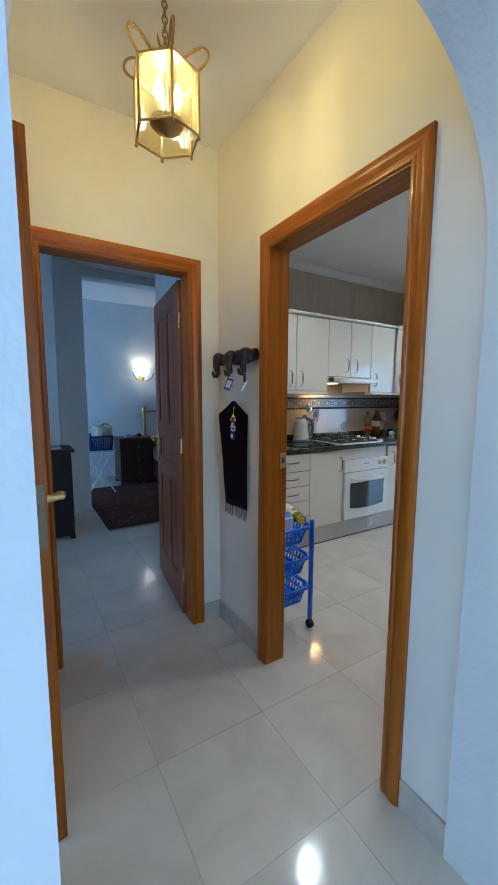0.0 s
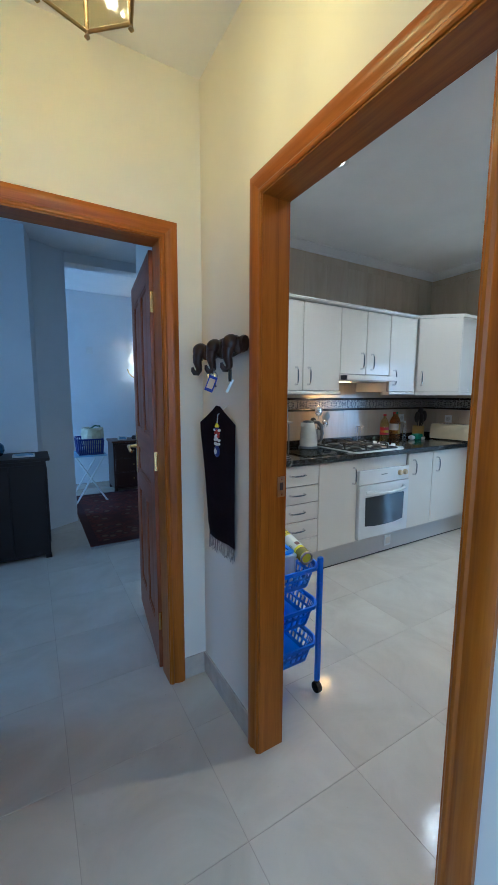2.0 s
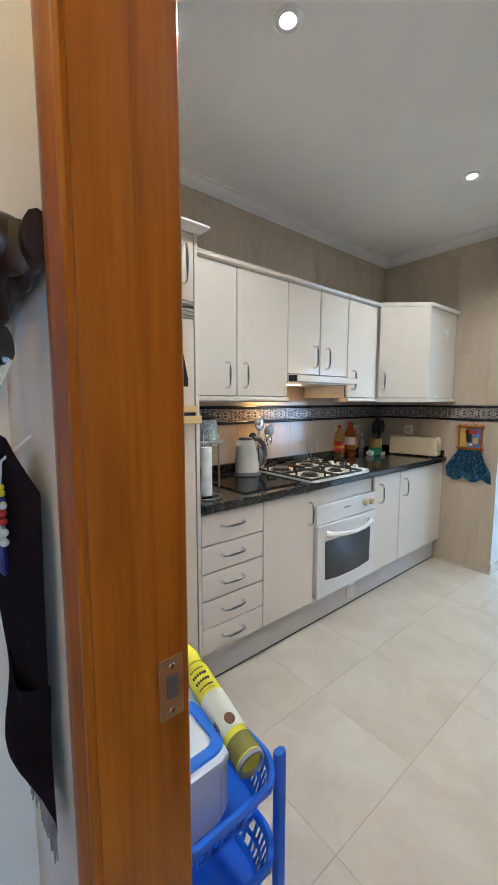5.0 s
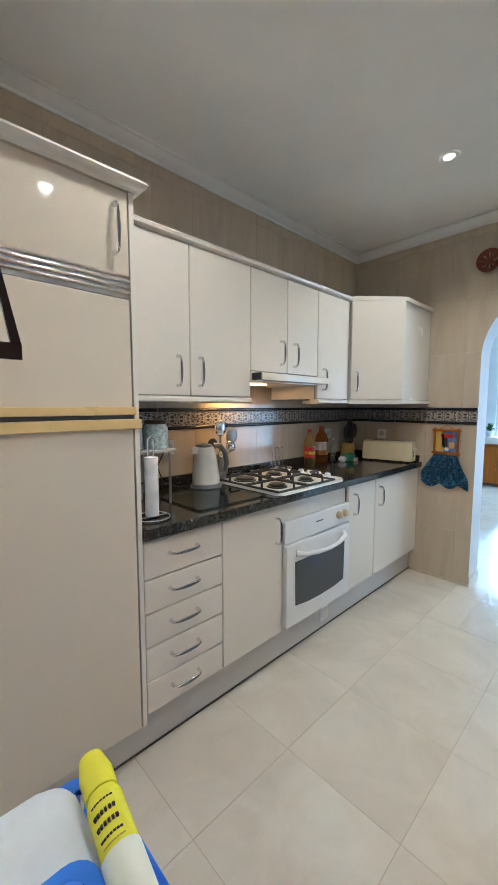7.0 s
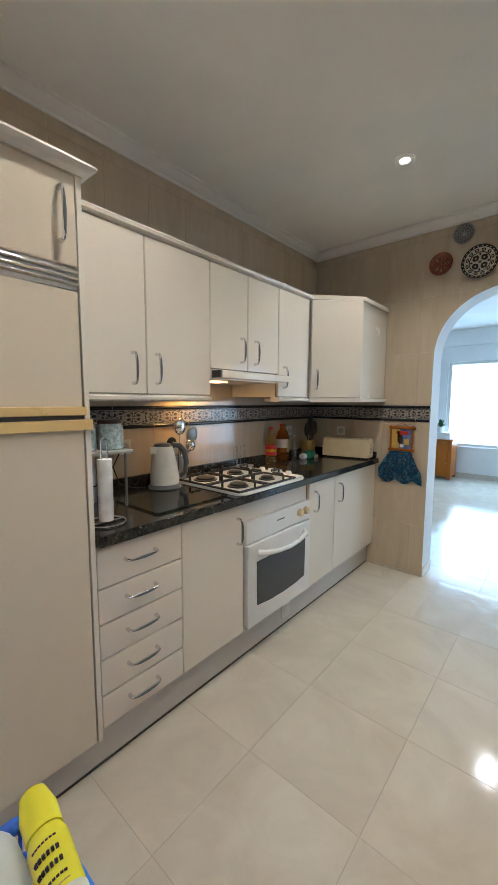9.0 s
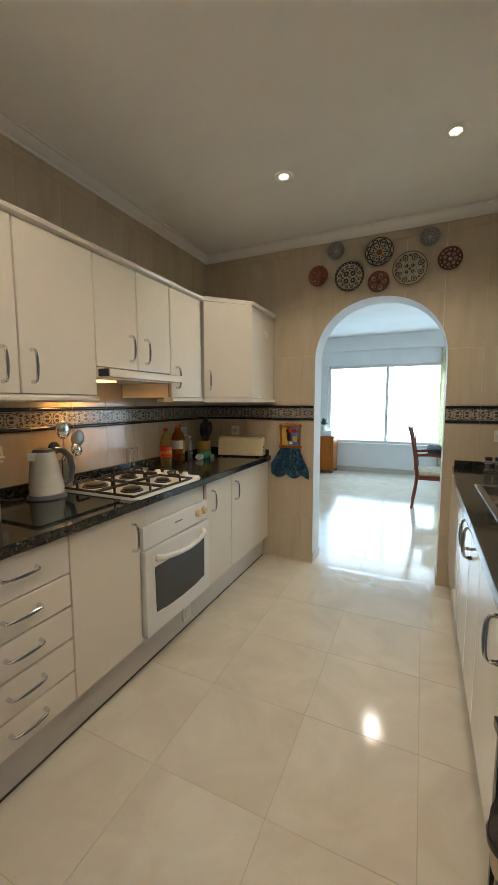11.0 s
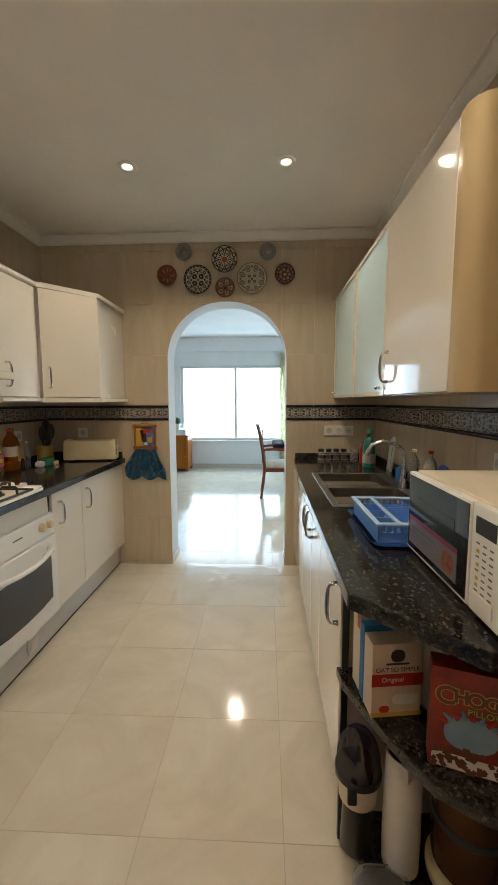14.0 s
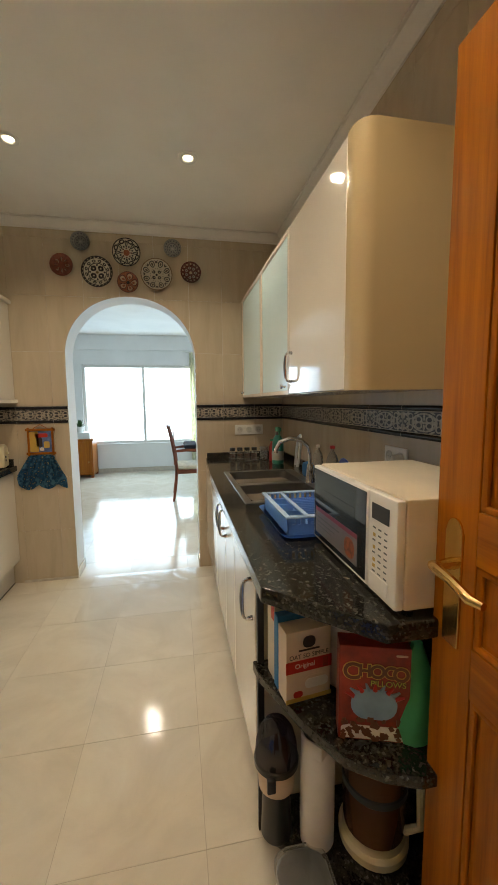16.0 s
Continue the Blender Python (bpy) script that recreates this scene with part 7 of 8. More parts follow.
for k, (letter, size, x, z) in enumerate((("C", 0.056, -0.052, 0.163), ("H", 0.040, -0.022, 0.171), ("O", 0.044, 0.006, 0.168), ("C", 0.040, 0.034, 0.169), ("O", 0.046, 0.058, 0.164))):
    word(cho, letter, x, z - 0.008, size, y - 0.0006, PRINT_GOLD, 0.0034)
    word(cho, letter, x, z - 0.008, size, y - 0.0016, PRINT_BROWN, 0.0012)
word(cho, "PILLOWS", 0.030, 0.140, 0.0195, y - 0.0006, PRINT_BROWN, 0.0016)
word(cho, "PILLOWS", 0.030, 0.140, 0.0195, y - 0.0016, PRINT_LIME)
print_patch(cho, "blue_splash", -0.052, 0.052, 0.055, 0.130, y, PRINT_BLUE, 0.035)
for i in range(9):
    a = radians(20 + i * 17)
    part("splash_ray", tube([(0.05 * math.cos(a), y, 0.10 + 0.028 * math.sin(a)), (0.072 * math.cos(a), y, 0.10 + 0.045 * math.sin(a))], [0.006, 0.002], 6), PRINT_BLUE if i % 2 else RED, cho)
rng = random.Random(12)
bm = bmesh.new()
for i in range(46):
    px, pz = rng.uniform(-0.070, 0.070), rng.uniform(0.006, 0.055)
    m = Matrix.Translation((px, y, pz)) @ Matrix.Rotation(rng.uniform(0, 3), 4, "Y") @ Matrix.Diagonal((rng.uniform(0.006, 0.011), 0.0016, rng.uniform(0.005, 0.008), 1))
    bmesh.ops.create_cube(bm, size=1.4, matrix=m)
part("cereal_print", bm, PRINT_BROWN, cho, "brown printed cereal pieces")
print_patch(cho, "milk_patch", -0.074, 0.074, 0.004, 0.038, y + 0.0008, PRINT_WHITE, 0.012)
print_patch(cho, "corner_mark", 0.046, 0.072, 0.214, 0.219, y, CARD_CREAM)
gbag = thing("green_bag", (2.068, 1.108, 0.575), "translucent green plastic bag", "bag")
bm = bmesh.new()
rng = random.Random(5)
rings = []
for z, r in ((0.0, 0.045), (0.04, 0.055), (0.10, 0.048), (0.16, 0.035), (0.21, 0.020), (0.235, 0.012)):
    rings.append([bm.verts.new((r * 0.8 * math.cos(a) * rng.uniform(0.85, 1.1), r * math.sin(a) * rng.uniform(0.85, 1.1), z)) for a in [2 * math.pi * k / 12 for k in range(12)]])
ring_faces(bm, rings)
part("sack", bm, GREEN_BAG, gbag)
part("knot", tube([(0, 0, 0.23), (0.01, 0.01, 0.25), (0.0, 0.02, 0.262)], [0.010, 0.012, 0.005], 8), GREEN_BAG, gbag)

bl = thing("blender_jug", (2.300, 1.386, 0.090), "hand blender cup with a domed smoked lid", "blender")
part("base", lathe([(0.040, 0), (0.046, 0.01), (0.043, 0.09), (0.040, 0.15)], seg=22), BLACK, bl)
part("collar", lathe([(0.040, 0.151), (0.052, 0.165), (0.056, 0.225), (0.058, 0.238)], seg=24), CARD_CREAM, bl, "cream plastic collar")
part("dome", lathe([(0.060, 0.240), (0.061, 0.262), (0.059, 0.298), (0.050, 0.332), (0.034, 0.356), (0.014, 0.368), (0.002, 0.370)], seg=28), SMOKE, bl, "domed smoked plastic lid")
part("rim", lathe([(0.060, 0.234), (0.065, 0.238), (0.065, 0.252), (0.061, 0.256)], seg=28), BLACK, bl)
part("tab", boxes((-0.078, -0.064, 0.02, 0.045, 0.215, 0.256), bevel=0.004), BLACK, bl)
wj = thing("white_bottle", (2.262, 1.274, 0.090), "tall white plastic water jug", "jug")
part("body", lathe([(0.044, 0), (0.049, 0.008), (0.050, 0.10), (0.049, 0.25), (0.046, 0.31), (0.047, 0.345), (0.043, 0.345), (0.040, 0.30)], seg=26), PRINT_WHITE, wj)
part("spout", prism([(-0.062, 0.012), (-0.040, -0.016), (-0.040, 0.030)], 0.305, 0.348, bevel=0.004), PRINT_WHITE, wj)
# black disc stands for the shade inside the open jug
part("inner_dark", lathe([(0.041, 0.325), (0.002, 0.326)], seg=22), BLACK, wj)
cf = thing("coffee_maker", (2.235, 1.110, 0.090), "coffee maker with brown glass jug and cream base", "coffee maker")
part("base", lathe([(0.088, 0), (0.098, 0.008), (0.099, 0.030), (0.090, 0.040), (0.07, 0.042)], seg=30), TOASTER, cf)
part("jug", lathe([(0.070, 0.043), (0.086, 0.06), (0.090, 0.14), (0.086, 0.23), (0.074, 0.275)], seg=28), COFFEE, cf, "brown glass jug")
part("band", lathe([(0.0895, 0.185), (0.092, 0.188), (0.091, 0.205), (0.088, 0.208)], seg=28), BLACK, cf)
part("lid", lathe([(0.078, 0.276), (0.079, 0.300), (0.05, 0.315), (0.002, 0.317)], seg=24), BLACK, cf)
part("handle", tube([(-0.060, -0.055, 0.25), (-0.090, -0.085, 0.24), (-0.092, -0.088, 0.12), (-0.064, -0.060, 0.08)], 0.011, 8), TOASTER, cf, "cream loop handle")
cb = thing("clear_tray", (2.13, 1.345, 0.0), "clear plastic container on the floor", "container")
part("tub", prism(cornered(-0.10, 0.10, -0.07, 0.07, 0.04), 0.002, 0.11, bevel=0.010), CLOUDY, cb)
part("rim", prism(cornered(-0.106, 0.106, -0.076, 0.076, 0.044), 0.11, 0.118, bevel=0.003), CLEAR, cb)

# ---- plates and apron on the arch wall ----
PLATES = [(2.425, 2.362, 0.078, TERRACOTTA, "small rust-red glazed plate with petals"), (2.290, 2.532, 0.066, PLATE_GREY, "small grey patterned plate"),
          (2.184, 2.326, 0.110, PLATE_BLACK, "black and white patterned plate"), (1.972, 2.474, 0.101, PLATE_STAR, "black, white and rust patterned plate"),
          (1.970, 2.262, 0.076, PLATE_FLOWER, "small dark red plate with a flower"), (1.760, 2.328, 0.117, PLATE_IVORY, "large ivory plate with a dark star"),
          (1.637, 2.522, 0.066, PLATE_GREY, "small grey metal plate"), (1.505, 2.356, 0.078, PLATE_RED, "dark red patterned plate")]
for py, pz, r, mat, label in PLATES:
    root = thing("wall_plate", (KX1, py, pz), label, "plate", "plates above the arch")
    ob = part("plate", lathe([(r * 0.45, 0.006), (r * 0.55, 0.004), (r * 0.62, 0.008), (r * 0.92, 0.020), (r, 0.024), (r, 0.027), (r * 0.93, 0.026), (r * 0.62, 0.013), (r * 0.55, 0.010), (0.001, 0.010)], seg=40, caps=False), mat, root)
    ob.matrix_basis = Matrix(((0, 0, -1, 0), (1, 0, 0, 0), (0, 1, 0, 0), (0, 0, 0, 1))) @ Matrix.Diagonal((1, 1, 1, 1))
    if mat is TERRACOTTA:
        for k in range(8):
            a = 2 * math.pi * k / 8
            bm = bmesh.new()
            bmesh.ops.create_uvsphere(bm, u_segments=10, v_segments=6, radius=1.0)
            pt = part("petal", turned(bm, Matrix.Translation((r * 0.5 * math.cos(a), r * 0.5 * math.sin(a), 0.013)) @ Matrix.Rotation(a, 4, "Z") @ Matrix.Diagonal((r * 0.22, r * 0.13, 0.004, 1))), PLATE_FLOWER, root)
            pt.matrix_basis = Matrix(((0, 0, -1, 0), (1, 0, 0, 0), (0, 1, 0, 0), (0, 0, 0, 1)))

ap = thing("apron_hanger", (KX1, 2.645, 0.72), "wooden picture hanger with a blue patterned apron bag", "wall hanging")
for q in ((-0.102, 0.102, 0.272, 0.290), (-0.102, 0.102, 0.448, 0.466)):
    part("frame_bar", boxes((-0.022, -0.006, *q), bevel=0.004), WOOD_Y, ap)
for q in ((-0.090, -0.076, 0.262, 0.474), (0.076, 0.090, 0.262, 0.474)):
    part("frame_post", boxes((-0.024, -0.004, *q), bevel=0.004), WOOD_Z, ap)
part("picture", boxes((-0.013, -0.008, -0.076, 0.076, 0.290, 0.448)), plain("picture_blue", (0.10, 0.16, 0.36), 0.5, mottled=0.4, scale=40), ap, "small blue and yellow picture")
for y0, y1, z0, z1, mat in ((0.015, 0.075, 0.292, 0.446, PRINT_GOLD), (-0.05, 0.04, 0.40, 0.43, RED), (-0.01, 0.03, 0.33, 0.40, PRINT_DARK), (-0.06, -0.02, 0.32, 0.37, PRINT_GOLD), (-0.02, 0.01, 0.30, 0.325, PRINT_WHITE)):
    part("picture_patch", turned(prism(cornered(y0, y1, z0, z1, 0.010), 0, 0.001), Matrix(((0, 0, -1, -0.0135), (1, 0, 0, 0), (0, 1, 0, 0), (0, 0, 0, 1)))), mat, ap)
part("cord", tube([(-0.012, 0.05, 0.466), (-0.010, 0.0, 0.497), (-0.012, -0.05, 0.466)], 0.003, 6), WOOD_Y, ap)


def apron_material():
    m = cloth("blue_patterned_cloth", (0.02, 0.10, 0.22))
    v = coords(m, (44, 44, 44))
    w = node(m, "ShaderNodeTexVoronoi", Scale=1.0)
    wire(m, v, w.inputs["Vector"])
    wire(m, ramp(m, w.outputs["Distance"], [(0.14, (0.50, 0.45, 0.26)), (0.24, (0.015, 0.035, 0.07)), (0.36, (0.03, 0.15, 0.30)), (0.55, (0.02, 0.07, 0.16)), (0.75, (0.10, 0.26, 0.40))]), bsdf(m).inputs["Base Color"])
    return m


bm = bmesh.new()
rings = []
for j in range(12):
    v = j / 11
    row = []
    for i in range(33):
        u = i / 32
        half = 0.085 + 0.085 * min(1, v * 1.5)
        lobes = 0.035 * abs(math.sin(2.5 * math.pi * u))
        row.append(bm.verts.new((-0.014 - 0.034 * math.sin(math.pi * v * 0.9 + 0.2) * (0.35 + 0.65 * abs(math.sin(6.5 * math.pi * u + 1.5 * v))), half * (1 - 2 * u), 0.268 - v * (0.225 + lobes))))
    rings.append(row)
for a, b in zip(rings, rings[1:]):
    for i in range(32):
        bm.faces.new((a[i], a[i + 1], b[i + 1], b[i]))
bmesh.ops.solidify(bm, geom=list(bm.faces), thickness=0.004)
part("apron_skirt", bm, apron_material(), ap, "gathered blue patterned cloth")

# ---- dining room ----
# unseen window, added round the side lamp of the dining room
tw = thing("window_2", label="unseen white-framed window added to light the dining room", category="window", kind="structure")
part("window_frame", boxes((6.3, 6.36, -1.47, -1.42, 0.25, 2.2), (8.64, 8.7, -1.47, -1.42, 0.25, 2.2), (6.36, 8.64, -1.47, -1.42, 0.25, 0.31), (6.36, 8.64, -1.47, -1.42, 2.14, 2.2), (7.47, 7.53, -1.47, -1.42, 0.31, 2.14)), ENAMEL, tw)
for x0, x1 in ((6.36, 7.47), (7.53, 8.64)):
    pane = part("pane", boxes((x0, x1, -1.448, -1.442, 0.31, 2.14)), clear_glass("added_window_glass"), tw)
    pane.visible_shadow = False
win = thing("window_1", label="wide white-framed picture window", category="window", kind="structure")
for a, b in ((WY0, WY0 + 0.06), (WY1 - 0.05, WY1), (2.255, 2.305)):
    part("window_frame", boxes((DX1 + 0.06, DX1 + 0.12, a, b, WZ0, WZ1), bevel=0.004), ENAMEL, win)
for a, b in ((WZ0, WZ0 + 0.05), (WZ1 - 0.05, WZ1)):
    part("window_rail", boxes((DX1 + 0.062, DX1 + 0.118, WY0 + 0.06, WY1 - 0.05, a, b), bevel=0.004), ENAMEL, win)
for a, b in ((WY0 + 0.06, 2.255), (2.305, WY1 - 0.05)):
    ob = part("pane", boxes((DX1 + 0.085, DX1 + 0.091, a, b, WZ0 + 0.05, WZ1 - 0.05)), PANE, win)
    ob.visible_shadow = False
part("window_sill", boxes((DX1 - 0.03, DX1 + 0.06, WY0, WY1, WZ0 - 0.02, WZ0 + 0.004), bevel=0.004), WHITE_WALL, win)

cur = thing("curtain", (DX1 - 0.07, 1.21, 0.06), "pale yellow hanging curtain", "curtain")
bm = bmesh.new()
cols = [(0.02 * math.sin(i * 1.3), 0.16 - 0.34 * i / 24) for i in range(25)]
ring_faces(bm, [[bm.verts.new((x, y, z)) for x, y in cols] for z in (0.0, 1.1, 2.3)], False, False)
bmesh.ops.solidify(bm, geom=list(bm.faces), thickness=0.003)
part("drape", bm, cloth("yellow_curtain", (0.78, 0.76, 0.56)), cur)
part("rod", tube([(0, -0.75, 2.305), (0, 0.30, 2.305)], 0.012, 8), ENAMEL, cur)

dc = thing("dining_cabinet", (8.86, 3.39, 0), "honey-coloured wooden cabinet by the window", "cabinet")
part("carcass", boxes((-0.22, 0.22, -0.20, 0.6, 0.05, 0.69), bevel=0.005), WOOD_Z, dc)
part("top", boxes((-0.24, 0.23, -0.22, 0.62, 0.69, 0.72), bevel=0.006), WOOD_Y, dc)
for x, y in ((-0.22, -0.20), (0.17, -0.20), (-0.22, 0.55), (0.17, 0.55)):
    part("foot", boxes((x, x + 0.05, y, y + 0.05, 0, 0.05)), DARK_WOOD_Z, dc)
dd = part("door", boxes((-0.235, -0.221, -0.18, 0.20, 0.08, 0.67), bevel=0.004), WOOD_Z, dc)
part("knob", turned(lathe([(0.005, 0), (0.011, 0.012), (0.002, 0.02)], seg=10), pose(-0.235, -0.13, 0.3, 0, -90)), AGED_BRASS, dd)
cab_box = thing("white_box_on_cabinet", (8.84, 3.42, 0.72), "plain white box standing on the wooden cabinet", "box")
part("carton", boxes((-0.18, 0.16, -0.19, 0.40, 0.0, 0.115), bevel=0.004), PRINT_WHITE, cab_box)
pl = thing("potted_plant", (8.78, 3.42, 0.835), "small leafy plant in a white pot", "plant")
part("pot", lathe([(0.05, 0), (0.065, 0.10), (0.06, 0.10), (0.05, 0.02)], seg=18), PRINT_WHITE, pl)
bm = bmesh.new()
rng = random.Random(8)
for i in range(60):
    a, el, ln = rng.uniform(0, 6.28), rng.uniform(0.1, 1.4), rng.uniform(0.07, 0.17)
    tip = Vector((math.cos(a) * math.cos(el), math.sin(a) * math.cos(el), math.sin(el))) * ln
    sidev = Vector((-math.sin(a), math.cos(a), 0)) * 0.016
    b0 = Vector((0, 0, 0.10))
    bm.faces.new([bm.verts.new(p) for p in (b0, b0 + tip * 0.6 + sidev, b0 + tip, b0 + tip * 0.6 - sidev)])
part("foliage", bm, LEAF, pl)

CHAIR = varnished("red_mahogany", "z", (0.10, 0.022, 0.010), (0.24, 0.06, 0.022))
UPH = cloth("cream_upholstery", (0.62, 0.56, 0.44))
ch = thing("dining_armchair", (6.82, 1.42, 0), "red mahogany armchair with curved back and cream seat", "chair")
for x in (-0.24, 0.24):
    part("back_leg", tube([(x, 0.30, 0.0), (x, 0.265, 0.22), (x, 0.245, 0.44), (x, 0.265, 0.62), (x, 0.30, 0.82), (x, 0.335, 0.98), (x, 0.36, 1.06)], [0.016, 0.019, 0.024, 0.022, 0.020, 0.018, 0.012], 10), CHAIR, ch)
    part("front_leg", tube([(x, -0.235, 0.0), (x, -0.225, 0.20), (x, -0.235, 0.44), (x, -0.235, 0.66)], [0.014, 0.018, 0.024, 0.016], 10), CHAIR, ch)
    part("arm", tube([(x, 0.275, 0.70), (x, 0.10, 0.715), (x, -0.10, 0.70), (x, -0.25, 0.67), (x, -0.29, 0.645)], [0.018, 0.022, 0.024, 0.024, 0.014], 10), CHAIR, ch)
    part("seat_rail", boxes((x - 0.015, x + 0.015, -0.235, 0.25, 0.385, 0.44), bevel=0.006), CHAIR, ch)
for y in (-0.235, 0.245):
    part("seat_rail", boxes((-0.225, 0.225, y - 0.015, y + 0.015, 0.385, 0.44), bevel=0.006), CHAIR, ch)
part("seat", boxes((-0.25, 0.25, -0.255, 0.255, 0.441, 0.50), bevel=0.025), UPH, ch, "cream upholstered seat")
part("top_rail", tube([(-0.24, 0.345, 1.03), (0, 0.375, 1.06), (0.24, 0.345, 1.03)], 0.024, 8), CHAIR, ch)
for i in range(5):
    x = -0.16 + i * 0.08
    part("splat", boxes((x - 0.014, x + 0.014, 0.275, 0.288, 0.50, 0.98)), CHAIR, ch)
bm = bmesh.new()
for s in (-1, 1):
    for i in range(22):
        bmesh.ops.create_uvsphere(bm, u_segments=6, v_segments=4, radius=0.005, matrix=Matrix.Translation((s * 0.252, -0.235 + i * 0.0223, 0.448)))
part("nail_trim", bm, BRASS, ch, "row of brass upholstery nails")
cush = thing("folded_throw", (6.82, 1.40, 0.73), "dark folded cloth over the chair arms", "cloth")
part("cloth", boxes((-0.26, 0.28, -0.02, 0.16, 0.0, 0.06), bevel=0.025), cloth("dark_throw", (0.03, 0.03, 0.04)), cush)

# clear rippled sheet before the arch, added to make wavy window reflections
ripple_ob = thing("clear_floor_mat", (4.06, 1.92, 0.0005), "thin clear rippled sheet added for wavy reflections on the tiles", "floor mat")
bm = bmesh.new()
rng = random.Random(3)
nx, ny = 46, 66
grid = []
for i in range(nx + 1):
    line = []
    for j in range(ny + 1):
        x, y = -0.33 + 0.66 * i / nx, -0.40 + 0.80 * j / ny
        h = 0.0036 + 0.0028 * noise.noise(Vector((x * 7 + y * 6, y * 26 - x * 9, 0.0))) + 0.0004 * noise.noise(Vector((x * 24, y * 50, 3.0)))
        edge = min(1.0, (0.33 - abs(x)) / 0.05, (0.40 - abs(y)) / 0.05)
        line.append(bm.verts.new((x, y, 0.0005 + max(0.0002, h * max(0.1, edge)))))
    grid.append(line)
for i in range(nx):
    for j in range(ny):
        bm.faces.new((grid[i][j], grid[i + 1][j], grid[i + 1][j + 1], grid[i][j + 1]))
part("sheet", bm, clear_glass("reflection_sheet_clear", (1.0, 1.0, 1.0), 0.12, 0.15), ripple_ob)

# ---- outside the window ----
GROUND = plain("dry_hillside", (0.16, 0.14, 0.08), 0.95, mottled=0.4, scale=0.2)
bm = bmesh.new()
ring_faces(bm, [[bm.verts.new((x, y, z)) for y in (-3000, -300, 300, 3000)] for x, z in ((9.4, -3.2), (40, -14), (120, -40), (3000, -60))], False, False)
structure("ground", bm, GROUND, "dry scrubby hillside falling away below the house", "ground")
bm = bmesh.new()
rng = random.Random(21)
for i in range(130):
    x, y = rng.uniform(20, 90), rng.uniform(-50, 60)
    r = rng.uniform(0.5, 1.7)
    z = -3.2 - (x - 9.4) * 0.35
    bmesh.ops.create_icosphere(bm, subdivisions=2, radius=r, matrix=Matrix.Translation((x, y, z + r * 0.2)) @ Matrix.Diagonal((1, 1, 0.7, 1)))
for v in bm.verts:
    v.co += Vector((noise.noise(v.co * 1.3), noise.noise(v.co * 1.3 + Vector((9, 0, 0))), noise.noise(v.co * 1.3 + Vector((0, 9, 0))))) * 0.5
ob = structure("hillside_bushes", bm, plain("scrub_green", (0.06, 0.085, 0.035), 0.9, mottled=0.4, scale=1.5), "scattered scrub bushes on the hillside", "bushes")
ob["kind"] = "stuff"


def glowing_haze_hills():
    # distant daylight and haze are put in as emission; the hills light themselves
    m = glowing("glowing_haze_hills", (0.74, 0.80, 0.80), 0.85)
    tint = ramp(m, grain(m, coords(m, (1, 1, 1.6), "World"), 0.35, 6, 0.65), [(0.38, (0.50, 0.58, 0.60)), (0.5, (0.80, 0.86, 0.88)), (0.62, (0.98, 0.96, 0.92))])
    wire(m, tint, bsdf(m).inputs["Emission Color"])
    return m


haze = glowing("bright_haze", (0.74, 0.88, 1.0), 3.4)
bm = bmesh.new()
ring_faces(bm, [[bm.verts.new((110 + 0.0 * y, y, z)) for y in (-260, 0, 260)] for z in (-30.0, 0.0, 150.0)], False, False)
structure("backdrop", bm, haze, "bright hazy sky over the sea beyond the valley", "sky")

bm = bmesh.new()
crest = []
for i in range(90):
    y = -60 + 120 * i / 89
    h = -8.8 + 4.8 / (1 + math.exp(-(y - 15) / 4)) + 0.5 * noise.noise(Vector((y * 0.11, 0, 0))) + 0.25 * noise.noise(Vector((y * 0.4, 5, 0)))
    crest.append((y, h))
ring_faces(bm, [[bm.verts.new((104 - k * 6 * (1 - abs(noise.noise(Vector((y * 0.3, k, 0))))), y, h - k * 3.2)) for y, h in crest] for k in range(5)], False, False)
structure("far_hills", bm, glowing_haze_hills(), "pale self-lit hills across the valley, haze put into the colour", "hills")

spat = thing("slotted_spatula", (1.348, 2.00, 1.412), "black slotted spatula hanging beside the door", "spatula", rz=-90)
bm = bmesh.new()
for q in ((-0.030, -0.022), (-0.010, -0.003), (0.009, 0.016), (0.026, 0.034)):
    ring_faces(bm, [[bm.verts.new((x, y * k, z)) for x, y in ((-0.002, q[0]), (0.002, q[0]), (0.002, q[1]), (-0.002, q[1]))] for z, k in ((0.0, 1.0), (0.085, 0.5))])
box(bm, -0.002, 0.002, -0.030, 0.034, -0.012, 0.002)
box(bm, -0.002, 0.002, -0.016, 0.018, 0.084, 0.100)
part("blade", bm, BLACK, spat)
part("handle", tube([(0, 0, 0.098), (-0.004, 0, 0.16), (-0.012, 0, 0.27)], [0.005, 0.006, 0.008], 8), PRINT_WHITE, spat, "pale plastic handle")
part("hook", tube([(0, -0.086, 0.29), (0, -0.020, 0.29), (-0.004, 0, 0.286), (-0.010, 0, 0.268)], 0.003, 6), CHROME, spat)

# ---- tiles of the floors and walls ----


def tile_mesh(name, w, h, t, mat, chamfer=0.0007):
    """A flat piece lying in x and y with chamfered top edges, its top at z = 0."""
    me = bpy.data.meshes.new(name)
    a, b, c = w / 2, h / 2, chamfer
    low = [(-a, -b, -t), (a, -b, -t), (a, b, -t), (-a, b, -t)]
    mid = [(x, y, -c) for x, y, z in low]
    top = [(math.copysign(a - c, x), math.copysign(b - c, y), 0) for x, y, z in low]
    faces = [(8, 9, 10, 11)] + [(i, (i + 1) % 4, 4 + (i + 1) % 4, 4 + i) for i in range(4)] + [(4 + i, 4 + (i + 1) % 4, 8 + (i + 1) % 4, 8 + i) for i in range(4)]
    me.from_pydata(low + mid + top, [], faces)
    me.materials.append(mat)
    return me


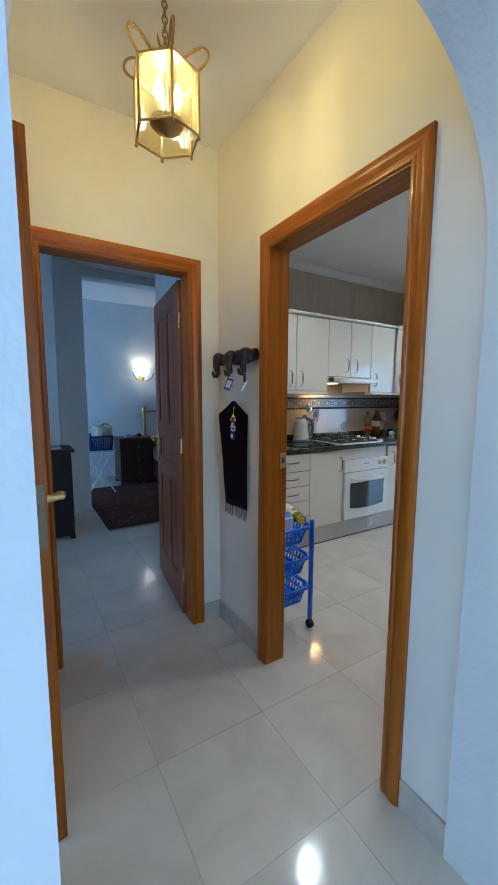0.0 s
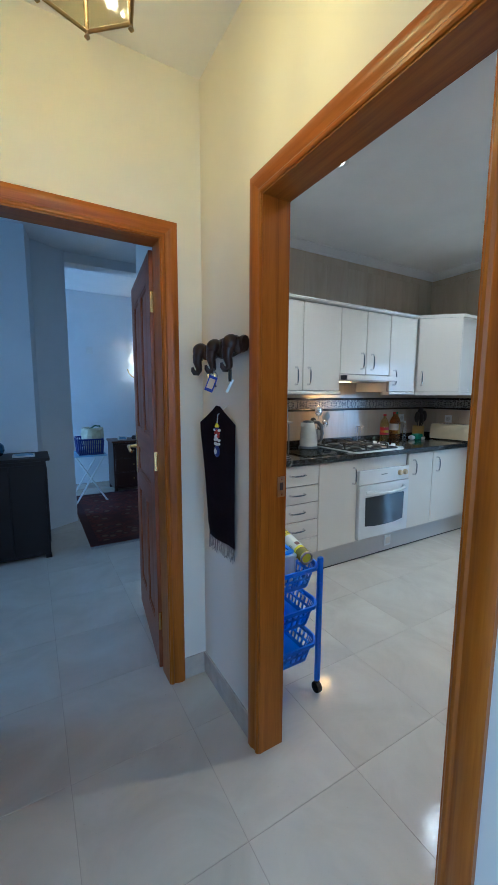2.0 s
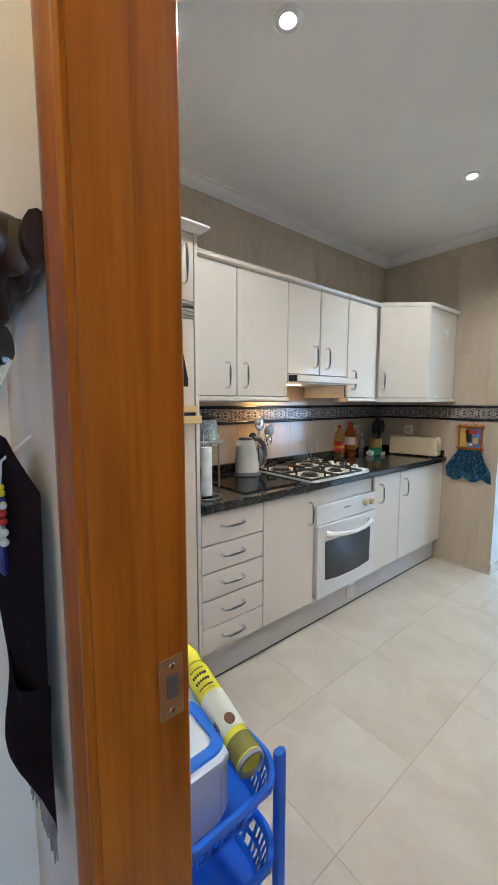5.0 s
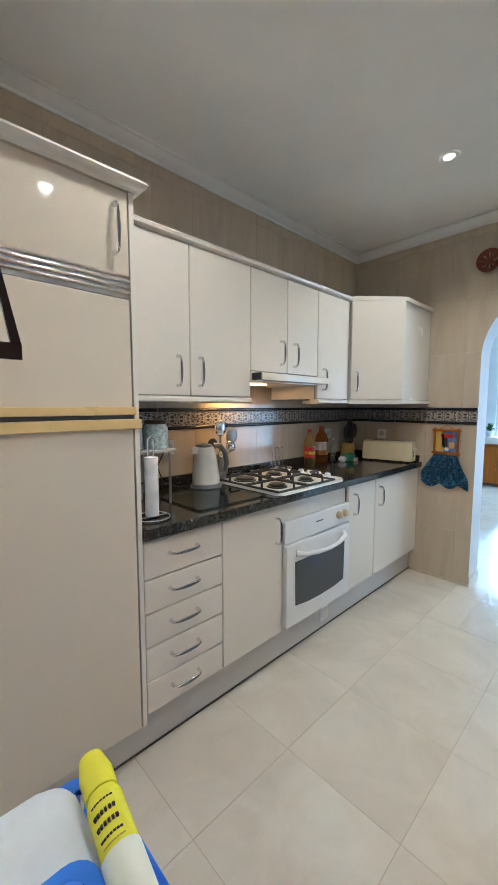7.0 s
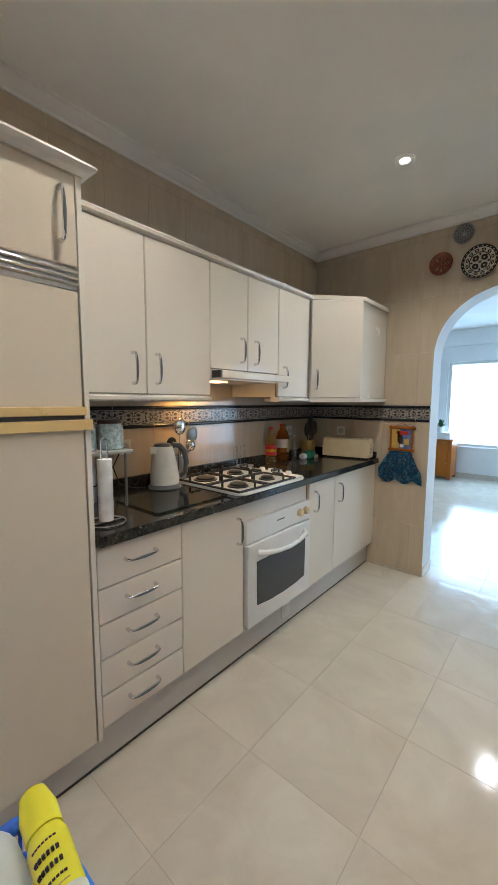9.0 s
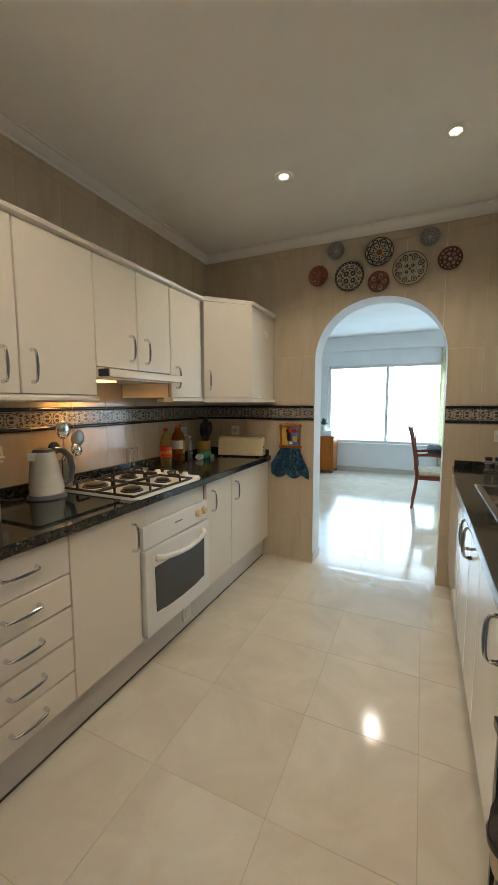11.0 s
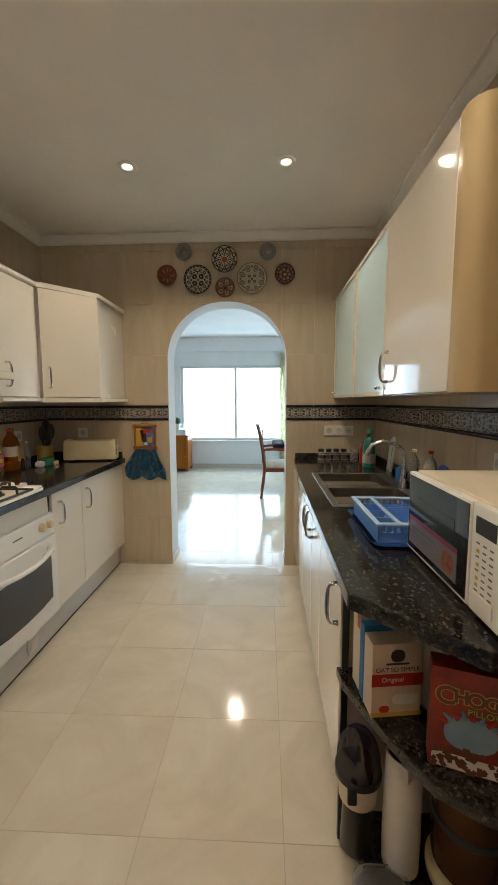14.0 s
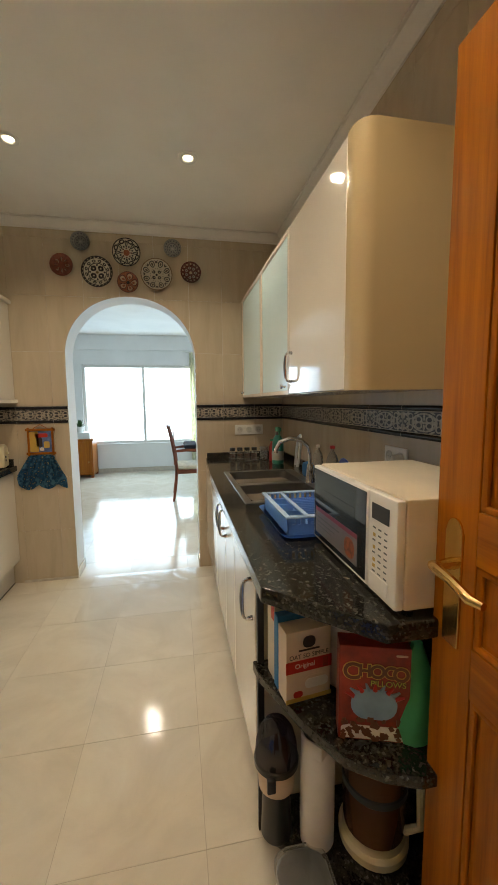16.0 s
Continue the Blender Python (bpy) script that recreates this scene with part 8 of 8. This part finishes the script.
floor_ob = bpy.data.objects["floor"]
PITCH = 0.4585
full = tile_mesh("floor_tile", PITCH - 0.0018, PITCH - 0.0018, 0.0034, FLOOR_TILE, 0.0006)
rng = random.Random(4)
near_tiles = 0
rest = bmesh.new()
for i in range(-10, 17):
    for j in range(-11, 13):
        x, y = 2.361 + (i + 0.5) * PITCH, 1.592 + (j + 0.5) * PITCH
        if not (-3.0 < x < 9.05 and -3.0 < y < 6.9):
            continue
        if -0.7 < x < 6.9 and -0.2 < y < 5.2 and not (x > 4.8 and y > 4):
            ob = new("floor_tile", full)
            ob.matrix_basis = pose(x, y, 0.0, rng.uniform(-0.03, 0.03), rng.uniform(-0.03, 0.03), 0)
            ob.parent = floor_ob
            near_tiles += 1
        else:
            a = PITCH / 2 - 0.0015
            vs = [rest.verts.new((x + sx * a, y + sy * a, 0)) for sx, sy in ((-1, -1), (1, -1), (1, 1), (-1, 1))]
            rest.faces.new(vs)
tagged(part("far_floor_tiles", rest, FLOOR_TILE, floor_ob), kind="stuff")

TW = 0.256
BAND0, BAND1 = 1.224, 1.349
ROWS_Z = [(0.0, 0.404), (0.404, 0.814), (0.814, BAND0), (BAND1, 1.749), (1.749, 2.149), (2.149, 2.549), (2.549, KZ)]
cut_cache = {}


def wall_piece(parent, m, w, h, mat, name="tile", t=0.006):
    key = (name, round(w, 3), round(h, 3))
    if key not in cut_cache:
        cut_cache[key] = tile_mesh(name, w - 0.0010, h - 0.0010, t, mat)
    ob = new(name, cut_cache[key])
    ob.matrix_basis = m
    ob.parent = parent
    return ob


def listello_material():
    """Cast border tile: pale scrolls and leaves standing out of a slate-grey ground, the same on both halves."""
    m = material("border_tile", (0.6, 0.57, 0.5), 0.18)
    c = node(m, "ShaderNodeTexCoord")
    s = node(m, "ShaderNodeSeparateXYZ")
    wire(m, c.outputs["Object"], s.inputs[0])
    x = math_node(m, "ABSOLUTE", s.outputs["X"])
    y = math_node(m, "ABSOLUTE", s.outputs["Y"])

    def reach(cx, cy, a, b, turn=0.0):
        dx, dy = math_node(m, "SUBTRACT", x, cx), math_node(m, "SUBTRACT", y, cy)
        p, q = math.cos(turn), math.sin(turn)
        u = math_node(m, "ADD", math_node(m, "MULTIPLY", dx, p / a), math_node(m, "MULTIPLY", dy, q / a))
        v = math_node(m, "ADD", math_node(m, "MULTIPLY", dx, -q / b), math_node(m, "MULTIPLY", dy, p / b))
        return math_node(m, "SQRT", math_node(m, "ADD", math_node(m, "MULTIPLY", u, u), math_node(m, "MULTIPLY", v, v)))

    def blob(*shape):
        return math_node(m, "LESS_THAN", reach(*shape), 1.0)

    def hoop(width, *shape):
        return math_node(m, "LESS_THAN", math_node(m, "ABSOLUTE", math_node(m, "SUBTRACT", reach(*shape), 1.0)), width)

    pale = hoop(0.10, 0.0, 0.0, 0.066, 0.031)
    for mark in (hoop(0.12, 0.128, 0.0, 0.042, 0.030), hoop(0.26, 0.030, 0.011, 0.017, 0.0105), hoop(0.26, 0.080, 0.021, 0.014, 0.010), blob(0.0, 0.018, 0.006, 0.012), blob(0.010, 0.0, 0.013, 0.0045),
                 blob(0.052, 0.0, 0.010, 0.007), blob(0.094, 0.006, 0.014, 0.0045, 0.5), blob(0.112, 0.0, 0.009, 0.006), blob(0.100, 0.030, 0.014, 0.0045, -0.5), blob(0.045, 0.034, 0.016, 0.0035, -0.3), blob(0.122, 0.022, 0.007, 0.012)):
        pale = math_node(m, "MAXIMUM", pale, mark)
    pale = math_node(m, "MAXIMUM", pale, math_node(m, "GREATER_THAN", y, 0.0375))
    pale = math_node(m, "MAXIMUM", pale, math_node(m, "GREATER_THAN", x, 0.1255))
    worn = ramp(m, grain(m, coords(m), 60, 4), [(0.35, (0.25, 0.22, 0.18)), (0.65, (0.43, 0.385, 0.315))])
    wire(m, mix_colour(m, pale, (0.045, 0.046, 0.05), worn), bsdf(m).inputs["Base Color"])
    bump(m, pale, 0.4, 0.002)
    return m


BORDER_TILE = listello_material()
PENCIL = lacquer("black_glazed_trim", (0.02, 0.02, 0.024), 0.1)


def pencil_mesh(w, r):
    """A half-round glazed trim, lying along x."""
    me = bpy.data.meshes.new("trim_tile")
    n = 6
    vs = [(sx * (w / 2 - 0.0008), r * math.cos(math.pi * i / n), -0.001 + 0.010 * math.sin(math.pi * i / n)) for sx in (-1, 1) for i in range(n + 1)]
    me.from_pydata(vs, [], [(i, i + 1, n + 2 + i, n + 1 + i) for i in range(n)])
    me.polygons.foreach_set("use_smooth", [True] * n)
    me.materials.append(PENCIL)
    return me


def tiled_wall(parent, origin, along, start, end, grid, skip):
    """Covers a wall plane with tiles. origin(a, z) gives the pose of a piece at a along the wall and height z."""
    k = math.floor((start - grid) / TW)
    while grid + k * TW < end:
        a0, a1 = max(start, grid + k * TW), min(end, grid + (k + 1) * TW)
        k += 1
        if a1 - a0 < 0.012:
            continue
        for z0, z1 in ROWS_Z:
            if not skip(a0, a1, z0, z1):
                wall_piece(parent, origin((a0 + a1) / 2, (z0 + z1) / 2), a1 - a0, z1 - z0, WALL_TILE)
        if not skip(a0, a1, BAND0, BAND1):
            w = a1 - a0
            wall_piece(parent, origin((a0 + a1) / 2, (BAND0 + BAND1) / 2), w, 0.081, BORDER_TILE, "border_tile", 0.006)
            for z in (BAND0 + 0.011, BAND1 - 0.011):
                key = ("pencil", round(w, 3))
                if key not in cut_cache:
                    cut_cache[key] = pencil_mesh(w, 0.0105)
                ob = new("trim_tile", cut_cache[key])
                ob.matrix_basis = origin((a0 + a1) / 2, z)
                ob.parent = parent


def upright(x, y, z, normal):
    nx, ny = normal
    return Matrix(((-ny, 0, nx, x), (nx, 0, ny, y), (0, 1, 0, z), (0, 0, 0, 1)))


LEFT_W, RIGHT_W, ARCH_W = (bpy.data.objects[n] for n in ("wall_kitchen_left", "wall_kitchen_right", "wall_kitchen_arch"))
tiled_wall(LEFT_W, lambda a, z: upright(a, KY1, z, (0, -1)), "x", 1.27, KX1, 1.85, lambda a0, a1, z0, z1: z1 < 0.5 or a1 < 1.9 and z1 < 2.1)
tiled_wall(RIGHT_W, lambda a, z: upright(a, KY0, z, (0, 1)), "x", 1.27, KX1, 1.90, lambda a0, a1, z0, z1: z1 < 0.5 and a0 > 2.3)


def cut_tile(a0, a1, z0, z1):
    """A tile of the arch wall, cut to the curve of the opening; a and z in the wall's plane."""
    mid, half = (AY0 + AY1) / 2, (AY1 - AY0) / 2
    n = 10
    g = 0.0008
    cols = []
    spots = [a0 + g + (a1 - a0 - 2 * g) * i / n for i in range(n + 1)]
    turns = [mid + half * math.cos(math.pi * i / 56) for i in range(57)] + [mid + s * (half + 0.0006) for s in (-1, 1)]
    spots += [a for a in turns if a0 + g < a < a1 - g]
    for a in sorted(spots):
        d = abs(a - mid)
        lo = z0 + g
        if d < half:
            lo = max(lo, ASPRING + ARISE * max(0.0, 1 - (d / half) ** AFULL) ** (1 / AFULL))
        cols.append((a, min(lo, z1 - g)))
    bm = bmesh.new()
    for (p, lp), (q, lq) in zip(cols, cols[1:]):
        if z1 - g - max(lp, lq) < 0.002 and z1 - g - min(lp, lq) < 0.002:
            continue
        f = [bm.verts.new((KX1, p, lp)), bm.verts.new((KX1, q, lq)), bm.verts.new((KX1, q, z1 - g)), bm.verts.new((KX1, p, z1 - g))]
        bm.faces.new(f[::-1])
    bmesh.ops.remove_doubles(bm, verts=bm.verts, dist=0.0002)
    if not bm.faces:
        bm.free()
        return
    made = bmesh.ops.extrude_face_region(bm, geom=list(bm.faces))
    for v in made["geom"]:
        if isinstance(v, bmesh.types.BMVert):
            v.co.x += 0.006
    part("tile", bm, WALL_TILE, ARCH_W)


def arch_skip(a0, a1, z0, z1):
    """True where the opening takes the whole tile or cuts it."""
    lo, hi = max(a0, AY0), min(a1, AY1)
    if hi <= lo:
        return False
    if z0 > ASPRING + ARISE:
        return False
    if z1 > ASPRING:
        cut_tile(a0, a1, z0, z1)
        return True
    for b0, b1 in ((a0, AY0), (AY1, a1)):
        if b1 - b0 > 0.012:
            if abs(z0 - BAND0) > 0.01:
                wall_piece(ARCH_W, upright(KX1, (b0 + b1) / 2, (z0 + z1) / 2, (-1, 0)), b1 - b0, z1 - z0, WALL_TILE)
            else:
                wall_piece(ARCH_W, upright(KX1, (b0 + b1) / 2, (BAND0 + BAND1) / 2, (-1, 0)), b1 - b0, 0.081, BORDER_TILE, "border_tile")
                for z in (BAND0 + 0.011, BAND1 - 0.011):
                    ob = new("trim_tile", pencil_mesh(b1 - b0, 0.0105))
                    ob.matrix_basis, ob.parent = upright(KX1, (b0 + b1) / 2, z, (-1, 0)), ARCH_W
    return True


tiled_wall(ARCH_W, lambda a, z: upright(KX1, a, z, (-1, 0)), "y", KY0, KY1, 2.549, arch_skip)
